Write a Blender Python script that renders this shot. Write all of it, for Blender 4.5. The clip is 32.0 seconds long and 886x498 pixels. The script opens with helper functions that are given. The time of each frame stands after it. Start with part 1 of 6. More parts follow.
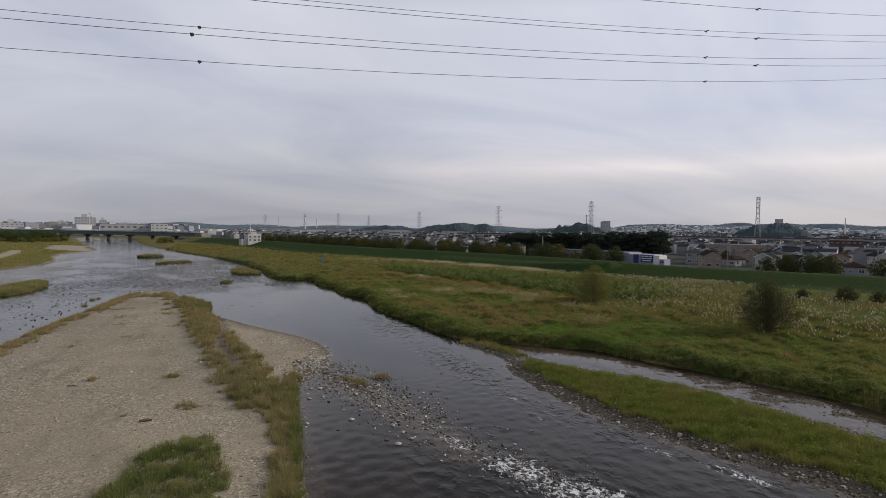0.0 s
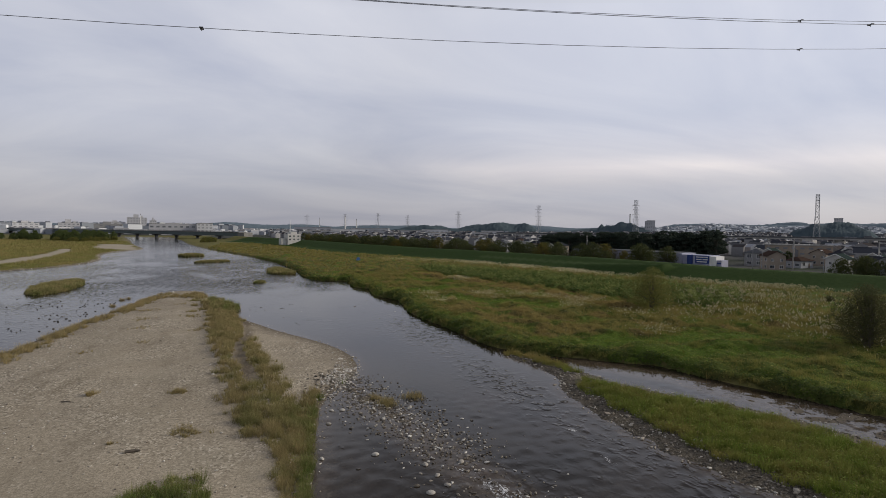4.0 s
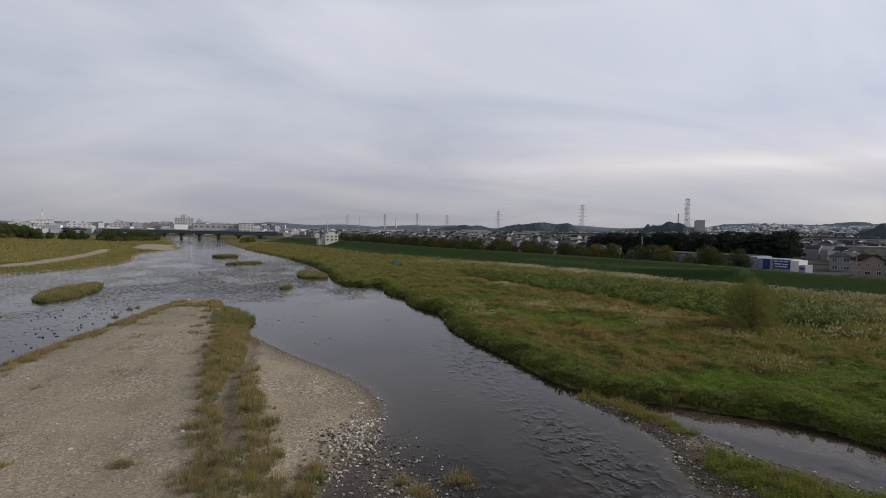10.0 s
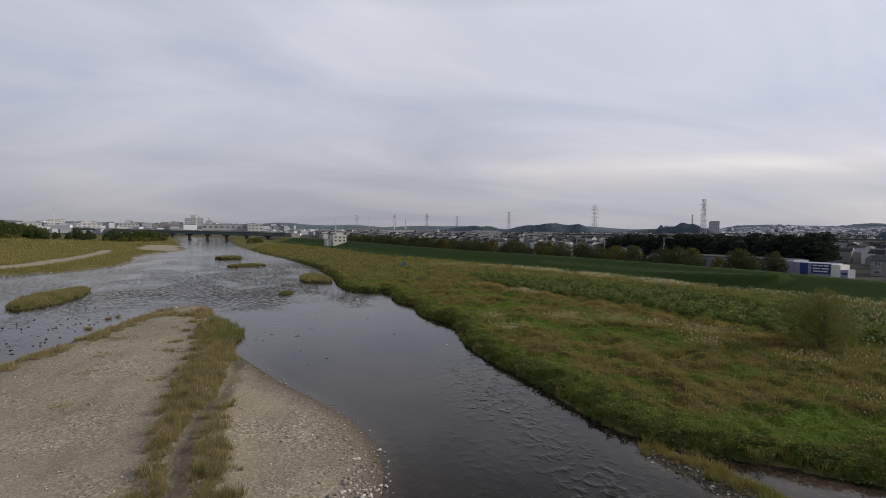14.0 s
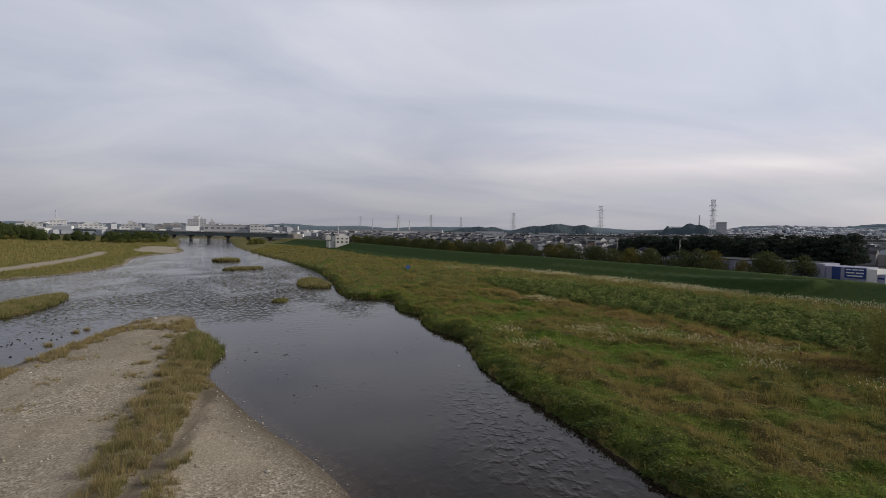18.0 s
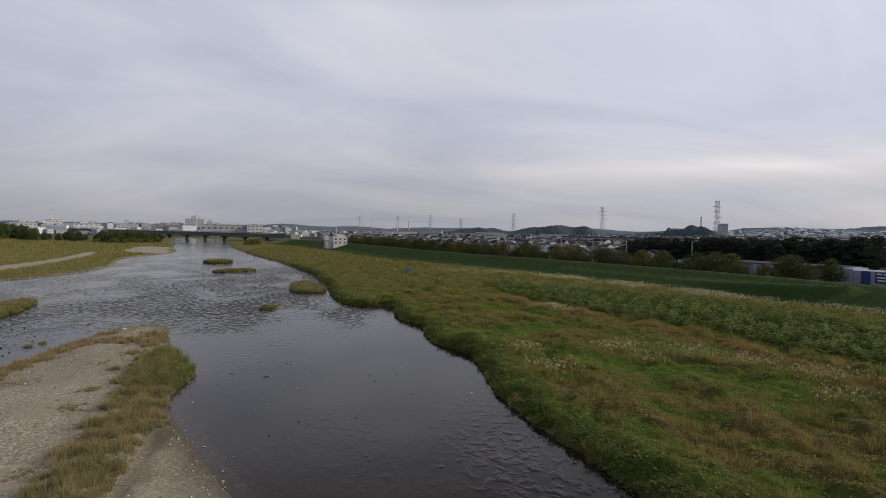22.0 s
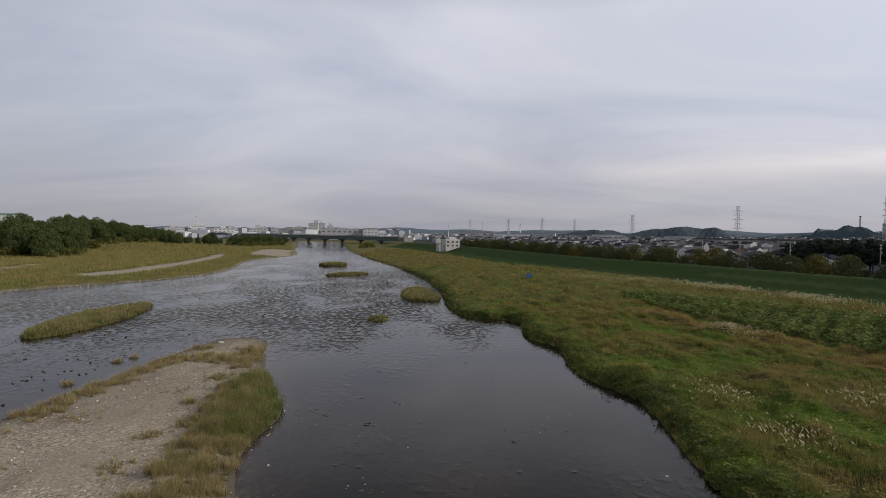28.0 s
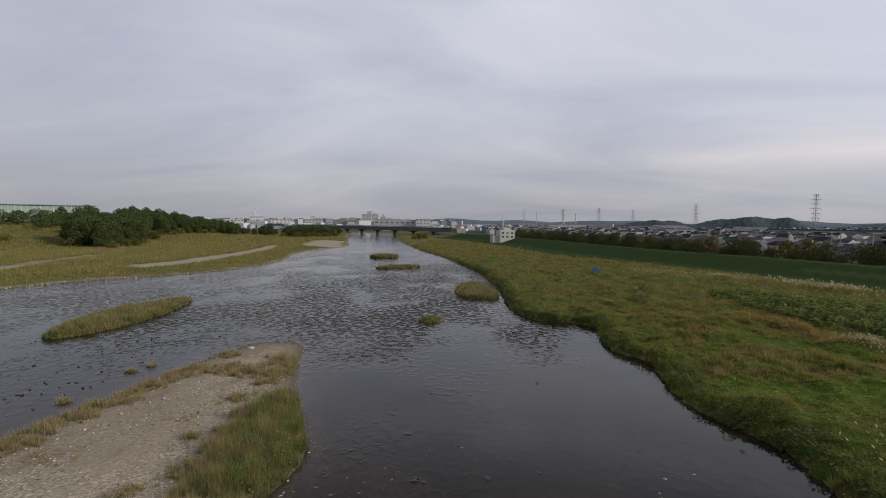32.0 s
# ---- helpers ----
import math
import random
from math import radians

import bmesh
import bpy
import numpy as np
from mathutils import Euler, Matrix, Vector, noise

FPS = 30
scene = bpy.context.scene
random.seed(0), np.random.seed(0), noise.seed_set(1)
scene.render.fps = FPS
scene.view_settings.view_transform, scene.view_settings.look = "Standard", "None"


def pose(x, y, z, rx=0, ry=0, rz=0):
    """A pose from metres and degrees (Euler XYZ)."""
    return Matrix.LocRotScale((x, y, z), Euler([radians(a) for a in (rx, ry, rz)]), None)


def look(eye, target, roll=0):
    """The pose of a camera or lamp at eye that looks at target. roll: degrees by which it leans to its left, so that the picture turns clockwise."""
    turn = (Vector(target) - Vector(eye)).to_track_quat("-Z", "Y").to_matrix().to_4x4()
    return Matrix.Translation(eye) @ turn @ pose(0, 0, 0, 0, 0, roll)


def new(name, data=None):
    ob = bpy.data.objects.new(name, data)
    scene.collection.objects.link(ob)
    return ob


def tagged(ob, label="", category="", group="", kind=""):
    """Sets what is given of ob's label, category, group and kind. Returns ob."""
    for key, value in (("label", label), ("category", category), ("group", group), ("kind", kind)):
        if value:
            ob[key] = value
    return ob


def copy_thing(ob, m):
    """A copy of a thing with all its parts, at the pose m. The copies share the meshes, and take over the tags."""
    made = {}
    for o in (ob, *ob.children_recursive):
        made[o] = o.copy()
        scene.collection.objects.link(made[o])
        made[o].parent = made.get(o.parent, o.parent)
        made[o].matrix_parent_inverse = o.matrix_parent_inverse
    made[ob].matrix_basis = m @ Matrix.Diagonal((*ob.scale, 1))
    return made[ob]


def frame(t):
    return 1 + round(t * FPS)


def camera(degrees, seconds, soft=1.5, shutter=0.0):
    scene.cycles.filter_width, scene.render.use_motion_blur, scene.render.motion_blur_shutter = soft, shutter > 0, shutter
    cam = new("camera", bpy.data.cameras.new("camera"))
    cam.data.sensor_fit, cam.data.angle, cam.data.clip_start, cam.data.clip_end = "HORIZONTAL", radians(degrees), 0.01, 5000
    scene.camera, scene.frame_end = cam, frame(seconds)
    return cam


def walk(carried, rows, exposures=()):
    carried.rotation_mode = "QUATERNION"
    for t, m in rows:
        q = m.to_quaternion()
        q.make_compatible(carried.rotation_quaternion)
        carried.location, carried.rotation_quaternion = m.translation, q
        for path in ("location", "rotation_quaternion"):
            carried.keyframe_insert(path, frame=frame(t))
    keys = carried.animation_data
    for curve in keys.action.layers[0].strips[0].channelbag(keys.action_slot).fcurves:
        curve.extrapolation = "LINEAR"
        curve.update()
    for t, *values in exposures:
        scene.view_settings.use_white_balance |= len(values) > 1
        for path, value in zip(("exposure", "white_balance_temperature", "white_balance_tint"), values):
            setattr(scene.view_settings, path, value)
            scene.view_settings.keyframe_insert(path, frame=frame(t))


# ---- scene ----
cam = camera(79.3, 32.0, soft=0.75)
PATH = [
    (0, (-1.782, 1.884, 17.803), (-1.09, 3.759, 17.73), 0.7),
    (0.5, (-1.439, 2.835, 17.725), (-0.745, 4.71, 17.652), 0.7),
    (1, (-1.139, 3.88, 17.681), (-0.446, 5.754, 17.608), 0.8),
    (1.5, (-0.756, 4.905, 17.648), (-0.061, 6.779, 17.574), 0.8),
    (2, (-0.453, 5.986, 17.711), (0.224, 7.866, 17.637), 0.8),
    (2.5, (-0.09, 6.971, 17.734), (0.516, 8.875, 17.659), 0.8),
    (3, (0.301, 8.129, 17.637), (0.885, 10.04, 17.562), 0.7),
    (3.5, (0.644, 9.337, 17.512), (1.216, 11.252, 17.437), 0.7),
    (5.5, (1.972, 14.671, 17.2), (2.468, 16.606, 17.124), 0.7),
    (6, (2.202, 15.987, 17.167), (2.681, 17.928, 17.091), 0.8),
    (6.5, (2.466, 17.458, 17.192), (2.918, 19.405, 17.116), 0.8),
    (7, (2.715, 18.947, 17.255), (3.153, 20.896, 17.18), 0.7),
    (7.5, (3.059, 20.474, 17.267), (3.488, 22.426, 17.191), 0.7),
    (8, (3.329, 21.966, 17.295), (3.753, 23.919, 17.22), 0.7),
    (8.5, (3.606, 23.542, 17.383), (4.026, 25.496, 17.307), 0.8),
    (9, (3.954, 25.133, 17.405), (4.37, 27.087, 17.329), 0.7),
    (9.5, (4.227, 26.769, 17.45), (4.642, 28.725, 17.374), 0.7),
    (10, (4.544, 28.44, 17.496), (4.956, 30.395, 17.419), 0.7),
    (10.5, (4.858, 30.136, 17.509), (5.268, 32.092, 17.432), 0.7),
    (11, (4.781, 31.657, 17.507), (5.192, 33.613, 17.43), 0.8),
    (11.5, (4.973, 33.323, 17.539), (5.384, 35.279, 17.463), 0.8),
    (12, (5.28, 34.836, 17.554), (5.689, 36.792, 17.478), 0.8),
    (12.5, (5.499, 36.356, 17.527), (5.909, 38.312, 17.453), 0.8),
    (13, (5.789, 37.635, 17.556), (6.175, 39.596, 17.481), 0.8),
    (13.5, (6.087, 39.086, 17.562), (6.468, 41.048, 17.486), 0.8),
    (14, (6.2, 40.768, 17.603), (6.577, 42.731, 17.528), 0.8),
    (14.5, (6.318, 42.296, 17.641), (6.693, 44.259, 17.566), 0.7),
    (16.5, (6.989, 47.733, 17.782), (7.356, 49.698, 17.709), 0.8),
    (17, (7.177, 49.225, 17.822), (7.541, 51.19, 17.75), 0.8),
    (17.5, (7.297, 50.774, 17.842), (7.66, 52.739, 17.77), 0.8),
    (18, (7.477, 52.288, 17.803), (7.84, 54.253, 17.731), 0.8),
    (18.5, (7.61, 53.73, 17.777), (7.974, 55.695, 17.705), 0.8),
    (19, (7.749, 55.025, 17.639), (8.113, 56.99, 17.57), 0.8),
    (19.5, (7.886, 56.438, 17.603), (8.25, 58.403, 17.535), 0.8),
    (20, (8.126, 57.875, 17.575), (8.49, 59.841, 17.507), 0.8),
    (20.5, (8.204, 59.296, 17.722), (8.568, 61.261, 17.653), 0.9),
    (21, (8.149, 60.794, 17.782), (8.515, 62.759, 17.714), 1.0),
    (21.5, (8.29, 62.205, 17.748), (8.656, 64.171, 17.679), 1.0),
    (22, (8.386, 63.62, 17.735), (8.752, 65.585, 17.666), 1.0),
    (22.5, (8.475, 64.975, 17.744), (8.842, 66.94, 17.676), 1.0),
    (23, (8.312, 66.19, 17.747), (8.586, 68.17, 17.677), 1.0),
    (23.5, (8.365, 67.511, 17.753), (8.433, 69.509, 17.682), 0.9),
    (24, (8.343, 68.942, 17.771), (8.346, 70.941, 17.699), 0.9),
    (24.5, (8.224, 70.583, 17.735), (8.213, 72.582, 17.662), 0.9),
    (25, (8.0, 72.113, 17.753), (7.983, 74.112, 17.681), 1.0),
    (25.5, (7.87, 73.697, 17.75), (7.847, 75.695, 17.677), 0.9),
    (27.5, (7.214, 80.526, 17.308), (7.175, 82.524, 17.241), 0.7),
    (28, (6.996, 82.26, 17.214), (6.954, 84.259, 17.15), 0.7),
    (28.5, (6.788, 83.967, 17.215), (6.744, 85.966, 17.152), 0.6),
    (29, (6.607, 85.682, 17.224), (6.561, 87.68, 17.16), 0.7),
    (29.5, (6.452, 87.355, 17.248), (6.404, 89.354, 17.184), 0.7),
    (30, (6.193, 89.166, 17.174), (6.102, 91.163, 17.112), 0.7),
    (30.5, (5.87, 90.864, 17.142), (5.746, 92.859, 17.081), 0.7),
    (31, (5.747, 92.391, 17.176), (5.552, 94.38, 17.114), 0.6),
    (31.5, (5.482, 93.839, 17.182), (5.257, 95.825, 17.122), 0.5),
    (32, (5.175, 95.295, 16.96), (4.939, 97.279, 16.86), 0.6),
]
walk(cam, [(t, look(eye, target, roll)) for t, eye, target, roll in PATH])

# ---------------------------------------------------------------- world and light
SUN_AZ, SUN_EL = radians(96), radians(25)
world = bpy.data.worlds.new("sky")
scene.world = world
world.use_nodes = True
wt = world.node_tree
wt.nodes.clear()


def wnode(kind, **sets):
    n = wt.nodes.new(kind)
    for k, v in sets.items():
        n.inputs[k].default_value = v
    return n


def wmath(op, a, b=None):
    n = wt.nodes.new("ShaderNodeMath")
    n.operation = op
    for i, v in enumerate((a, b)):
        if v is None:
            continue
        if isinstance(v, (int, float)):
            n.inputs[i].default_value = v
        else:
            wt.links.new(v, n.inputs[i])
    return n.outputs[0]


sky = wt.nodes.new("ShaderNodeTexSky")
sky.sky_type, sky.sun_disc = "NISHITA", False
sky.sun_elevation, sky.sun_rotation = SUN_EL, SUN_AZ
coord = wt.nodes.new("ShaderNodeTexCoord")
sep = wt.nodes.new("ShaderNodeSeparateXYZ")
wt.links.new(coord.outputs["Generated"], sep.inputs[0])
up = wmath("MAXIMUM", sep.outputs["Z"], 0.0)
deep = wmath("ADD", up, 0.22)
flat = wt.nodes.new("ShaderNodeCombineXYZ")
wt.links.new(wmath("DIVIDE", sep.outputs["X"], deep), flat.inputs[0])
wt.links.new(wmath("DIVIDE", sep.outputs["Y"], deep), flat.inputs[1])
turn = wt.nodes.new("ShaderNodeMapping")
turn.inputs["Rotation"].default_value = (0, 0, radians(14))
turn.inputs["Scale"].default_value = (0.42, 0.75, 1)
wt.links.new(flat.outputs[0], turn.inputs[0])
bands = wnode("ShaderNodeTexNoise", Scale=1.5, Detail=7.0, Roughness=0.55, Distortion=0.7)
wt.links.new(turn.outputs[0], bands.inputs["Vector"])
ramp = wt.nodes.new("ShaderNodeValToRGB")
ramp.color_ramp.elements[0].position, ramp.color_ramp.elements[0].color = 0.30, (0.458, 0.485, 0.592, 1)
ramp.color_ramp.elements[1].position, ramp.color_ramp.elements[1].color = 0.72, (0.668, 0.675, 0.732, 1)
wt.links.new(bands.outputs["Fac"], ramp.inputs[0])
# the cloud deck turns duller and warmer towards the horizon
low = wt.nodes.new("ShaderNodeValToRGB")
e = low.color_ramp.elements
e[0].position, e[0].color = 0.0, (0.635, 0.62, 0.63, 1)
e[1].position, e[1].color = 1.0, (0.60, 0.60, 0.605, 1)
# stops from 0.44 up are unseen sky, dimmed to darken the water
for p, c in ((0.70, (0.44, 0.44, 0.44, 1)), (0.52, (0.50, 0.495, 0.49, 1)), (0.44, (0.70, 0.69, 0.68, 1)), (0.37, (0.98, 0.97, 0.955, 1)), (0.045, (0.69, 0.665, 0.675, 1)), (0.11, (0.79, 0.77, 0.77, 1)), (0.17, (0.87, 0.86, 0.865, 1)), (0.25, (0.93, 0.92, 0.915, 1))):
    q = e.new(p)
    q.color = c
wt.links.new(up, low.inputs[0])
# a long warm gap in the cloud low over the town
gap_ = wt.nodes.new("ShaderNodeValToRGB")
e = gap_.color_ramp.elements
e[0].position, e[0].color = 0.055, (1.0, 1.0, 1.0, 1)
e[1].position, e[1].color = 0.20, (1.0, 1.0, 1.0, 1)
for p, c in ((0.085, (1.16, 1.10, 1.03, 1)), (0.112, (1.40, 1.29, 1.17, 1)), (0.135, (1.13, 1.09, 1.05, 1))):
    q = e.new(p)
    q.color = c
wobble = wnode("ShaderNodeTexNoise", Scale=2.2, Detail=3.0, Roughness=0.5)
wt.links.new(coord.outputs["Generated"], wobble.inputs["Vector"])
wt.links.new(wmath("ADD", up, wmath("MULTIPLY", wmath("SUBTRACT", wobble.outputs["Fac"], 0.5), 0.05)), gap_.inputs[0])
townward = wt.nodes.new("ShaderNodeMapRange")
townward.interpolation_type = "SMOOTHSTEP"
townward.inputs[1].default_value, townward.inputs[2].default_value, townward.inputs[3].default_value, townward.inputs[4].default_value = 0.0, 0.55, 0.0, 1.0
wt.links.new(sep.outputs["X"], townward.inputs[0])
warm_ = wt.nodes.new("ShaderNodeMix")
warm_.data_type, warm_.blend_type = "RGBA", "MULTIPLY"
wt.links.new(townward.outputs[0], warm_.inputs["Factor"])
wt.links.new(low.outputs[0], warm_.inputs[6])
wt.links.new(gap_.outputs[0], warm_.inputs[7])
mul = wt.nodes.new("ShaderNodeMix")
mul.data_type, mul.blend_type = "RGBA", "MULTIPLY"
mul.inputs["Factor"].default_value = 1.0
wt.links.new(ramp.outputs[0], mul.inputs[6])
wt.links.new(warm_.outputs[2], mul.inputs[7])
thin = wt.nodes.new("ShaderNodeMix")
thin.data_type = "RGBA"
thin.inputs["Factor"].default_value = 0.90
skyb = wt.nodes.new("ShaderNodeVectorMath")
skyb.operation = "SCALE"
skyb.inputs["Scale"].default_value = 0.12
wt.links.new(sky.outputs[0], skyb.inputs[0])
wt.links.new(skyb.outputs[0], thin.inputs[6])
wt.links.new(mul.outputs[2], thin.inputs[7])
# the cloud is thinnest, and brightest, towards the sun
toward = wt.nodes.new("ShaderNodeVectorMath")
toward.operation = "DOT_PRODUCT"
toward.inputs[1].default_value = (0.71, 0.41, 0.57)
wt.links.new(coord.outputs["Generated"], toward.inputs[0])
glow = wt.nodes.new("ShaderNodeMapRange")
glow.interpolation_type = "SMOOTHSTEP"
glow.inputs[1].default_value, glow.inputs[2].default_value, glow.inputs[3].default_value, glow.inputs[4].default_value = 0.35, 1.0, 0.97, 1.26
wt.links.new(toward.outputs["Value"], glow.inputs[0])
# and a second thin place in it upstream, high over the river
upriver = wt.nodes.new("ShaderNodeVectorMath")
upriver.operation = "DOT_PRODUCT"
upriver.inputs[1].default_value = (-0.255, 0.889, 0.38)
wt.links.new(coord.outputs["Generated"], upriver.inputs[0])
glow2 = wt.nodes.new("ShaderNodeMapRange")
glow2.interpolation_type = "SMOOTHSTEP"
glow2.inputs[1].default_value, glow2.inputs[2].default_value, glow2.inputs[3].default_value, glow2.inputs[4].default_value = 0.88, 1.0, 1.0, 1.15
wt.links.new(upriver.outputs["Value"], glow2.inputs[0])
bg = wt.nodes.new("ShaderNodeBackground")
wt.links.new(wmath("MULTIPLY", glow.outputs[0], glow2.outputs[0]), bg.inputs["Strength"])
out = wt.nodes.new("ShaderNodeOutputWorld")
wt.links.new(thin.outputs[2], bg.inputs[0])
wt.links.new(bg.outputs[0], out.inputs[0])

sun = new("sun", bpy.data.lights.new("sun", "SUN"))
sun.data.energy, sun.data.angle, sun.data.color = 2.6, radians(8), (1.0, 0.91, 0.78)
sd_ = Vector((math.sin(SUN_AZ) * math.cos(SUN_EL), math.cos(SUN_AZ) * math.cos(SUN_EL), math.sin(SUN_EL)))
sun.matrix_world = look(sd_ * 300, (0, 0, 0))

# ---------------------------------------------------------------- materials


class Nodes:
    """A small builder of node materials."""

    def __init__(self, name, rough=0.8, metal=0.0, ior=1.45, spec=0.3):
        self.mat = bpy.data.materials.new(name)
        self.mat.use_nodes = True
        self.t = self.mat.node_tree
        self.b = self.t.nodes["Principled BSDF"]
        self.set(self.b, "Roughness", rough), self.set(self.b, "Metallic", metal)
        self.set(self.b, "IOR", ior), self.set(self.b, "Specular IOR Level", spec)

    def set(self, node, key, value):
        sock = node.inputs[key]
        if hasattr(value, "is_output"):
            self.t.links.new(value, sock)
        else:
            sock.default_value = value

    def node(self, kind, outs=0, **sets):
        n = self.t.nodes.new(kind)
        for k, v in sets.items():
            self.set(n, k.replace("_", " "), v)
        return n

    def pos(self, scale=(1, 1, 1), own=False):
        src = self.t.nodes.new("ShaderNodeTexCoord").outputs["Object"] if own else self.t.nodes.new("ShaderNodeNewGeometry").outputs["Position"]
        m = self.node("ShaderNodeMapping", Scale=scale)
        self.t.links.new(src, m.inputs["Vector"])
        return m.outputs[0]

    def noise(self, scale, detail=3.0, rough=0.55, vec=None, distort=0.0):
        n = self.node("ShaderNodeTexNoise", Scale=scale, Detail=detail, Roughness=rough, Distortion=distort)
        self.t.links.new(vec if vec is not None else self.pos(), n.inputs["Vector"])
        return n.outputs["Fac"]

    def ramp(self, fac, stops):
        r = self.t.nodes.new("ShaderNodeValToRGB")
        self.t.links.new(fac, r.inputs[0])
        els = r.color_ramp.elements
        while len(els) < len(stops):
            els.new(0.5)
        for el, (p, c) in zip(els, stops):
            el.position, el.color = p, (*c, 1) if len(c) == 3 else c
        return r.outputs[0]

    def grey(self, fac, lo, hi, a=0.0, b=1.0):
        m = self.node("ShaderNodeMapRange")
        self.t.links.new(fac, m.inputs[0])
        for i, v in zip((1, 2, 3, 4), (lo, hi, a, b)):
            m.inputs[i].default_value = v
        return m.outputs[0]

    def soft(self, fac, lo, hi):
        m = self.node("ShaderNodeMapRange")
        m.interpolation_type = "SMOOTHERSTEP"
        self.t.links.new(fac, m.inputs[0])
        m.inputs[1].default_value, m.inputs[2].default_value = lo, hi
        return m.outputs[0]

    def mix(self, fac, a, b, how="MIX"):
        n = self.t.nodes.new("ShaderNodeMix")
        n.data_type, n.blend_type = "RGBA", how
        for i, v in zip((0, 6, 7), (fac, a, b)):
            if hasattr(v, "is_output"):
                self.t.links.new(v, n.inputs[i])
            else:
                n.inputs[i].default_value = v if i == 0 else (*v, 1)
        return n.outputs[2]

    def math(self, op, a, b=0.0):
        n = self.t.nodes.new("ShaderNodeMath")
        n.operation = op
        for i, v in enumerate((a, b)):
            if hasattr(v, "is_output"):
                self.t.links.new(v, n.inputs[i])
            else:
                n.inputs[i].default_value = v
        return n.outputs[0]

    def attr(self, name):
        n = self.t.nodes.new("ShaderNodeAttribute")
        n.attribute_name = name
        return n.outputs["Fac"]

    def island(self):
        return self.t.nodes.new("ShaderNodeNewGeometry").outputs["Random Per Island"]

    def rand(self):
        return self.t.nodes.new("ShaderNodeObjectInfo").outputs["Random"]

    def thin(self, color, share):
        """Lets a share of the light through, as leaves do."""
        tr = self.node("ShaderNodeBsdfTranslucent", Color=color)
        mx = self.node("ShaderNodeMixShader", Fac=share)
        self.t.links.new(self.b.outputs[0], mx.inputs[1])
        self.t.links.new(tr.outputs[0], mx.inputs[2])
        self.t.links.new(mx.outputs[0], self.t.nodes["Material Output"].inputs[0])

    def color(self, c):
        self.set(self.b, "Base Color", c if hasattr(c, "is_output") else (*c, 1))
        return self

    def bump(self, fac, strength=0.4, dist=0.05):
        n = self.node("ShaderNodeBump", Strength=strength, Distance=dist)
        self.t.links.new(fac, n.inputs["Height"])
        self.t.links.new(n.outputs[0], self.b.inputs["Normal"])
        return self


def painted(name, c, rough=0.6, metal=0.0, vary=0.12, scale=0.7, spec=0.3):
    """A painted or plain surface with stains and a fine grain."""
    k = Nodes(name, rough, metal, spec=spec)
    a = k.noise(scale, 4)
    g = k.noise(scale * 12, 2)
    dark = tuple(v * (1 - 2.2 * vary) for v in c)
    light = tuple(min(1, v * (1 + vary)) for v in c)
    k.color(k.mix(k.grey(g, 0.3, 0.7, 0, 0.35), k.ramp(a, ((0.3, dark), (0.65, light))), tuple(v * 0.8 for v in c)))
    k.bump(g, 0.15, 0.01)
    return k.mat


# ---------------------------------------------------------------- mesh helpers


def from_arrays(name, verts, faces, materials, attrs=None, smooth=False, index=None):
    """One mesh object's data from numpy arrays; faces all have the same number of corners."""
    verts, faces = np.asarray(verts, np.float32), np.asarray(faces, np.int32)
    me = bpy.data.meshes.new(name)
    k = faces.shape[1]
    me.vertices.add(len(verts))
    me.vertices.foreach_set("co", verts.ravel())
    me.loops.add(faces.size)
    me.loops.foreach_set("vertex_index", faces.ravel())
    me.polygons.add(len(faces))
    me.polygons.foreach_set("loop_start", np.arange(len(faces), dtype=np.int32) * k)
    if index is not None:
        me.polygons.foreach_set("material_index", np.asarray(index, np.int32))
    for key, val in (attrs or {}).items():
        a = me.attributes.new(key, "FLOAT", "POINT")
        a.data.foreach_set("value", np.asarray(val, np.float32))
    me.update(calc_edges=True)
    me.polygons.foreach_set("use_smooth", np.full(len(faces), smooth))
    for m in materials:
        me.materials.append(m)
    return me


def part(name, bm, material, parent=None, label="", smooth=False):
    """Links a bmesh as one mesh object under a thing or under a part."""
    me = bpy.data.meshes.new(name)
    if smooth:
        for f in bm.faces:
            f.smooth = True
    bm.to_mesh(me)
    bm.free()
    for m in material if isinstance(material, (list, tuple)) else (material,):
        me.materials.append(m)
    ob = new(name, me)
    ob.parent = parent
    if label:
        ob["label"] = label
    return ob


def box(bm, x0, y0, z0, x1, y1, z1, m=None, bevel=0.0):
    r = bmesh.ops.create_cube(bm, size=1)
    vs = r["verts"]
    bmesh.ops.scale(bm, vec=(x1 - x0, y1 - y0, z1 - z0), verts=vs)
    bmesh.ops.translate(bm, vec=((x0 + x1) / 2, (y0 + y1) / 2, (z0 + z1) / 2), verts=vs)
    if bevel:
        es = list({e for v in vs for e in v.link_edges})
        vs = list({v for f in bmesh.ops.bevel(bm, geom=es, offset=bevel, segments=1, affect="EDGES")["faces"] for v in f.verts} | {v for v in vs if v.is_valid})
    if m is not None:
        bmesh.ops.transform(bm, matrix=m, verts=vs)
    return vs


def beam(bm, a, b, w, sides=4):
    """A straight bar of width w from a to b."""
    a, b = Vector(a), Vector(b)
    d = b - a
    r = bmesh.ops.create_cone(bm, cap_ends=True, segments=sides, radius1=w / 2, radius2=w / 2, depth=d.length)
    m = Matrix.Translation((a + b) / 2) @ d.to_track_quat("Z", "Y").to_matrix().to_4x4()
    bmesh.ops.transform(bm, matrix=m, verts=r["verts"])


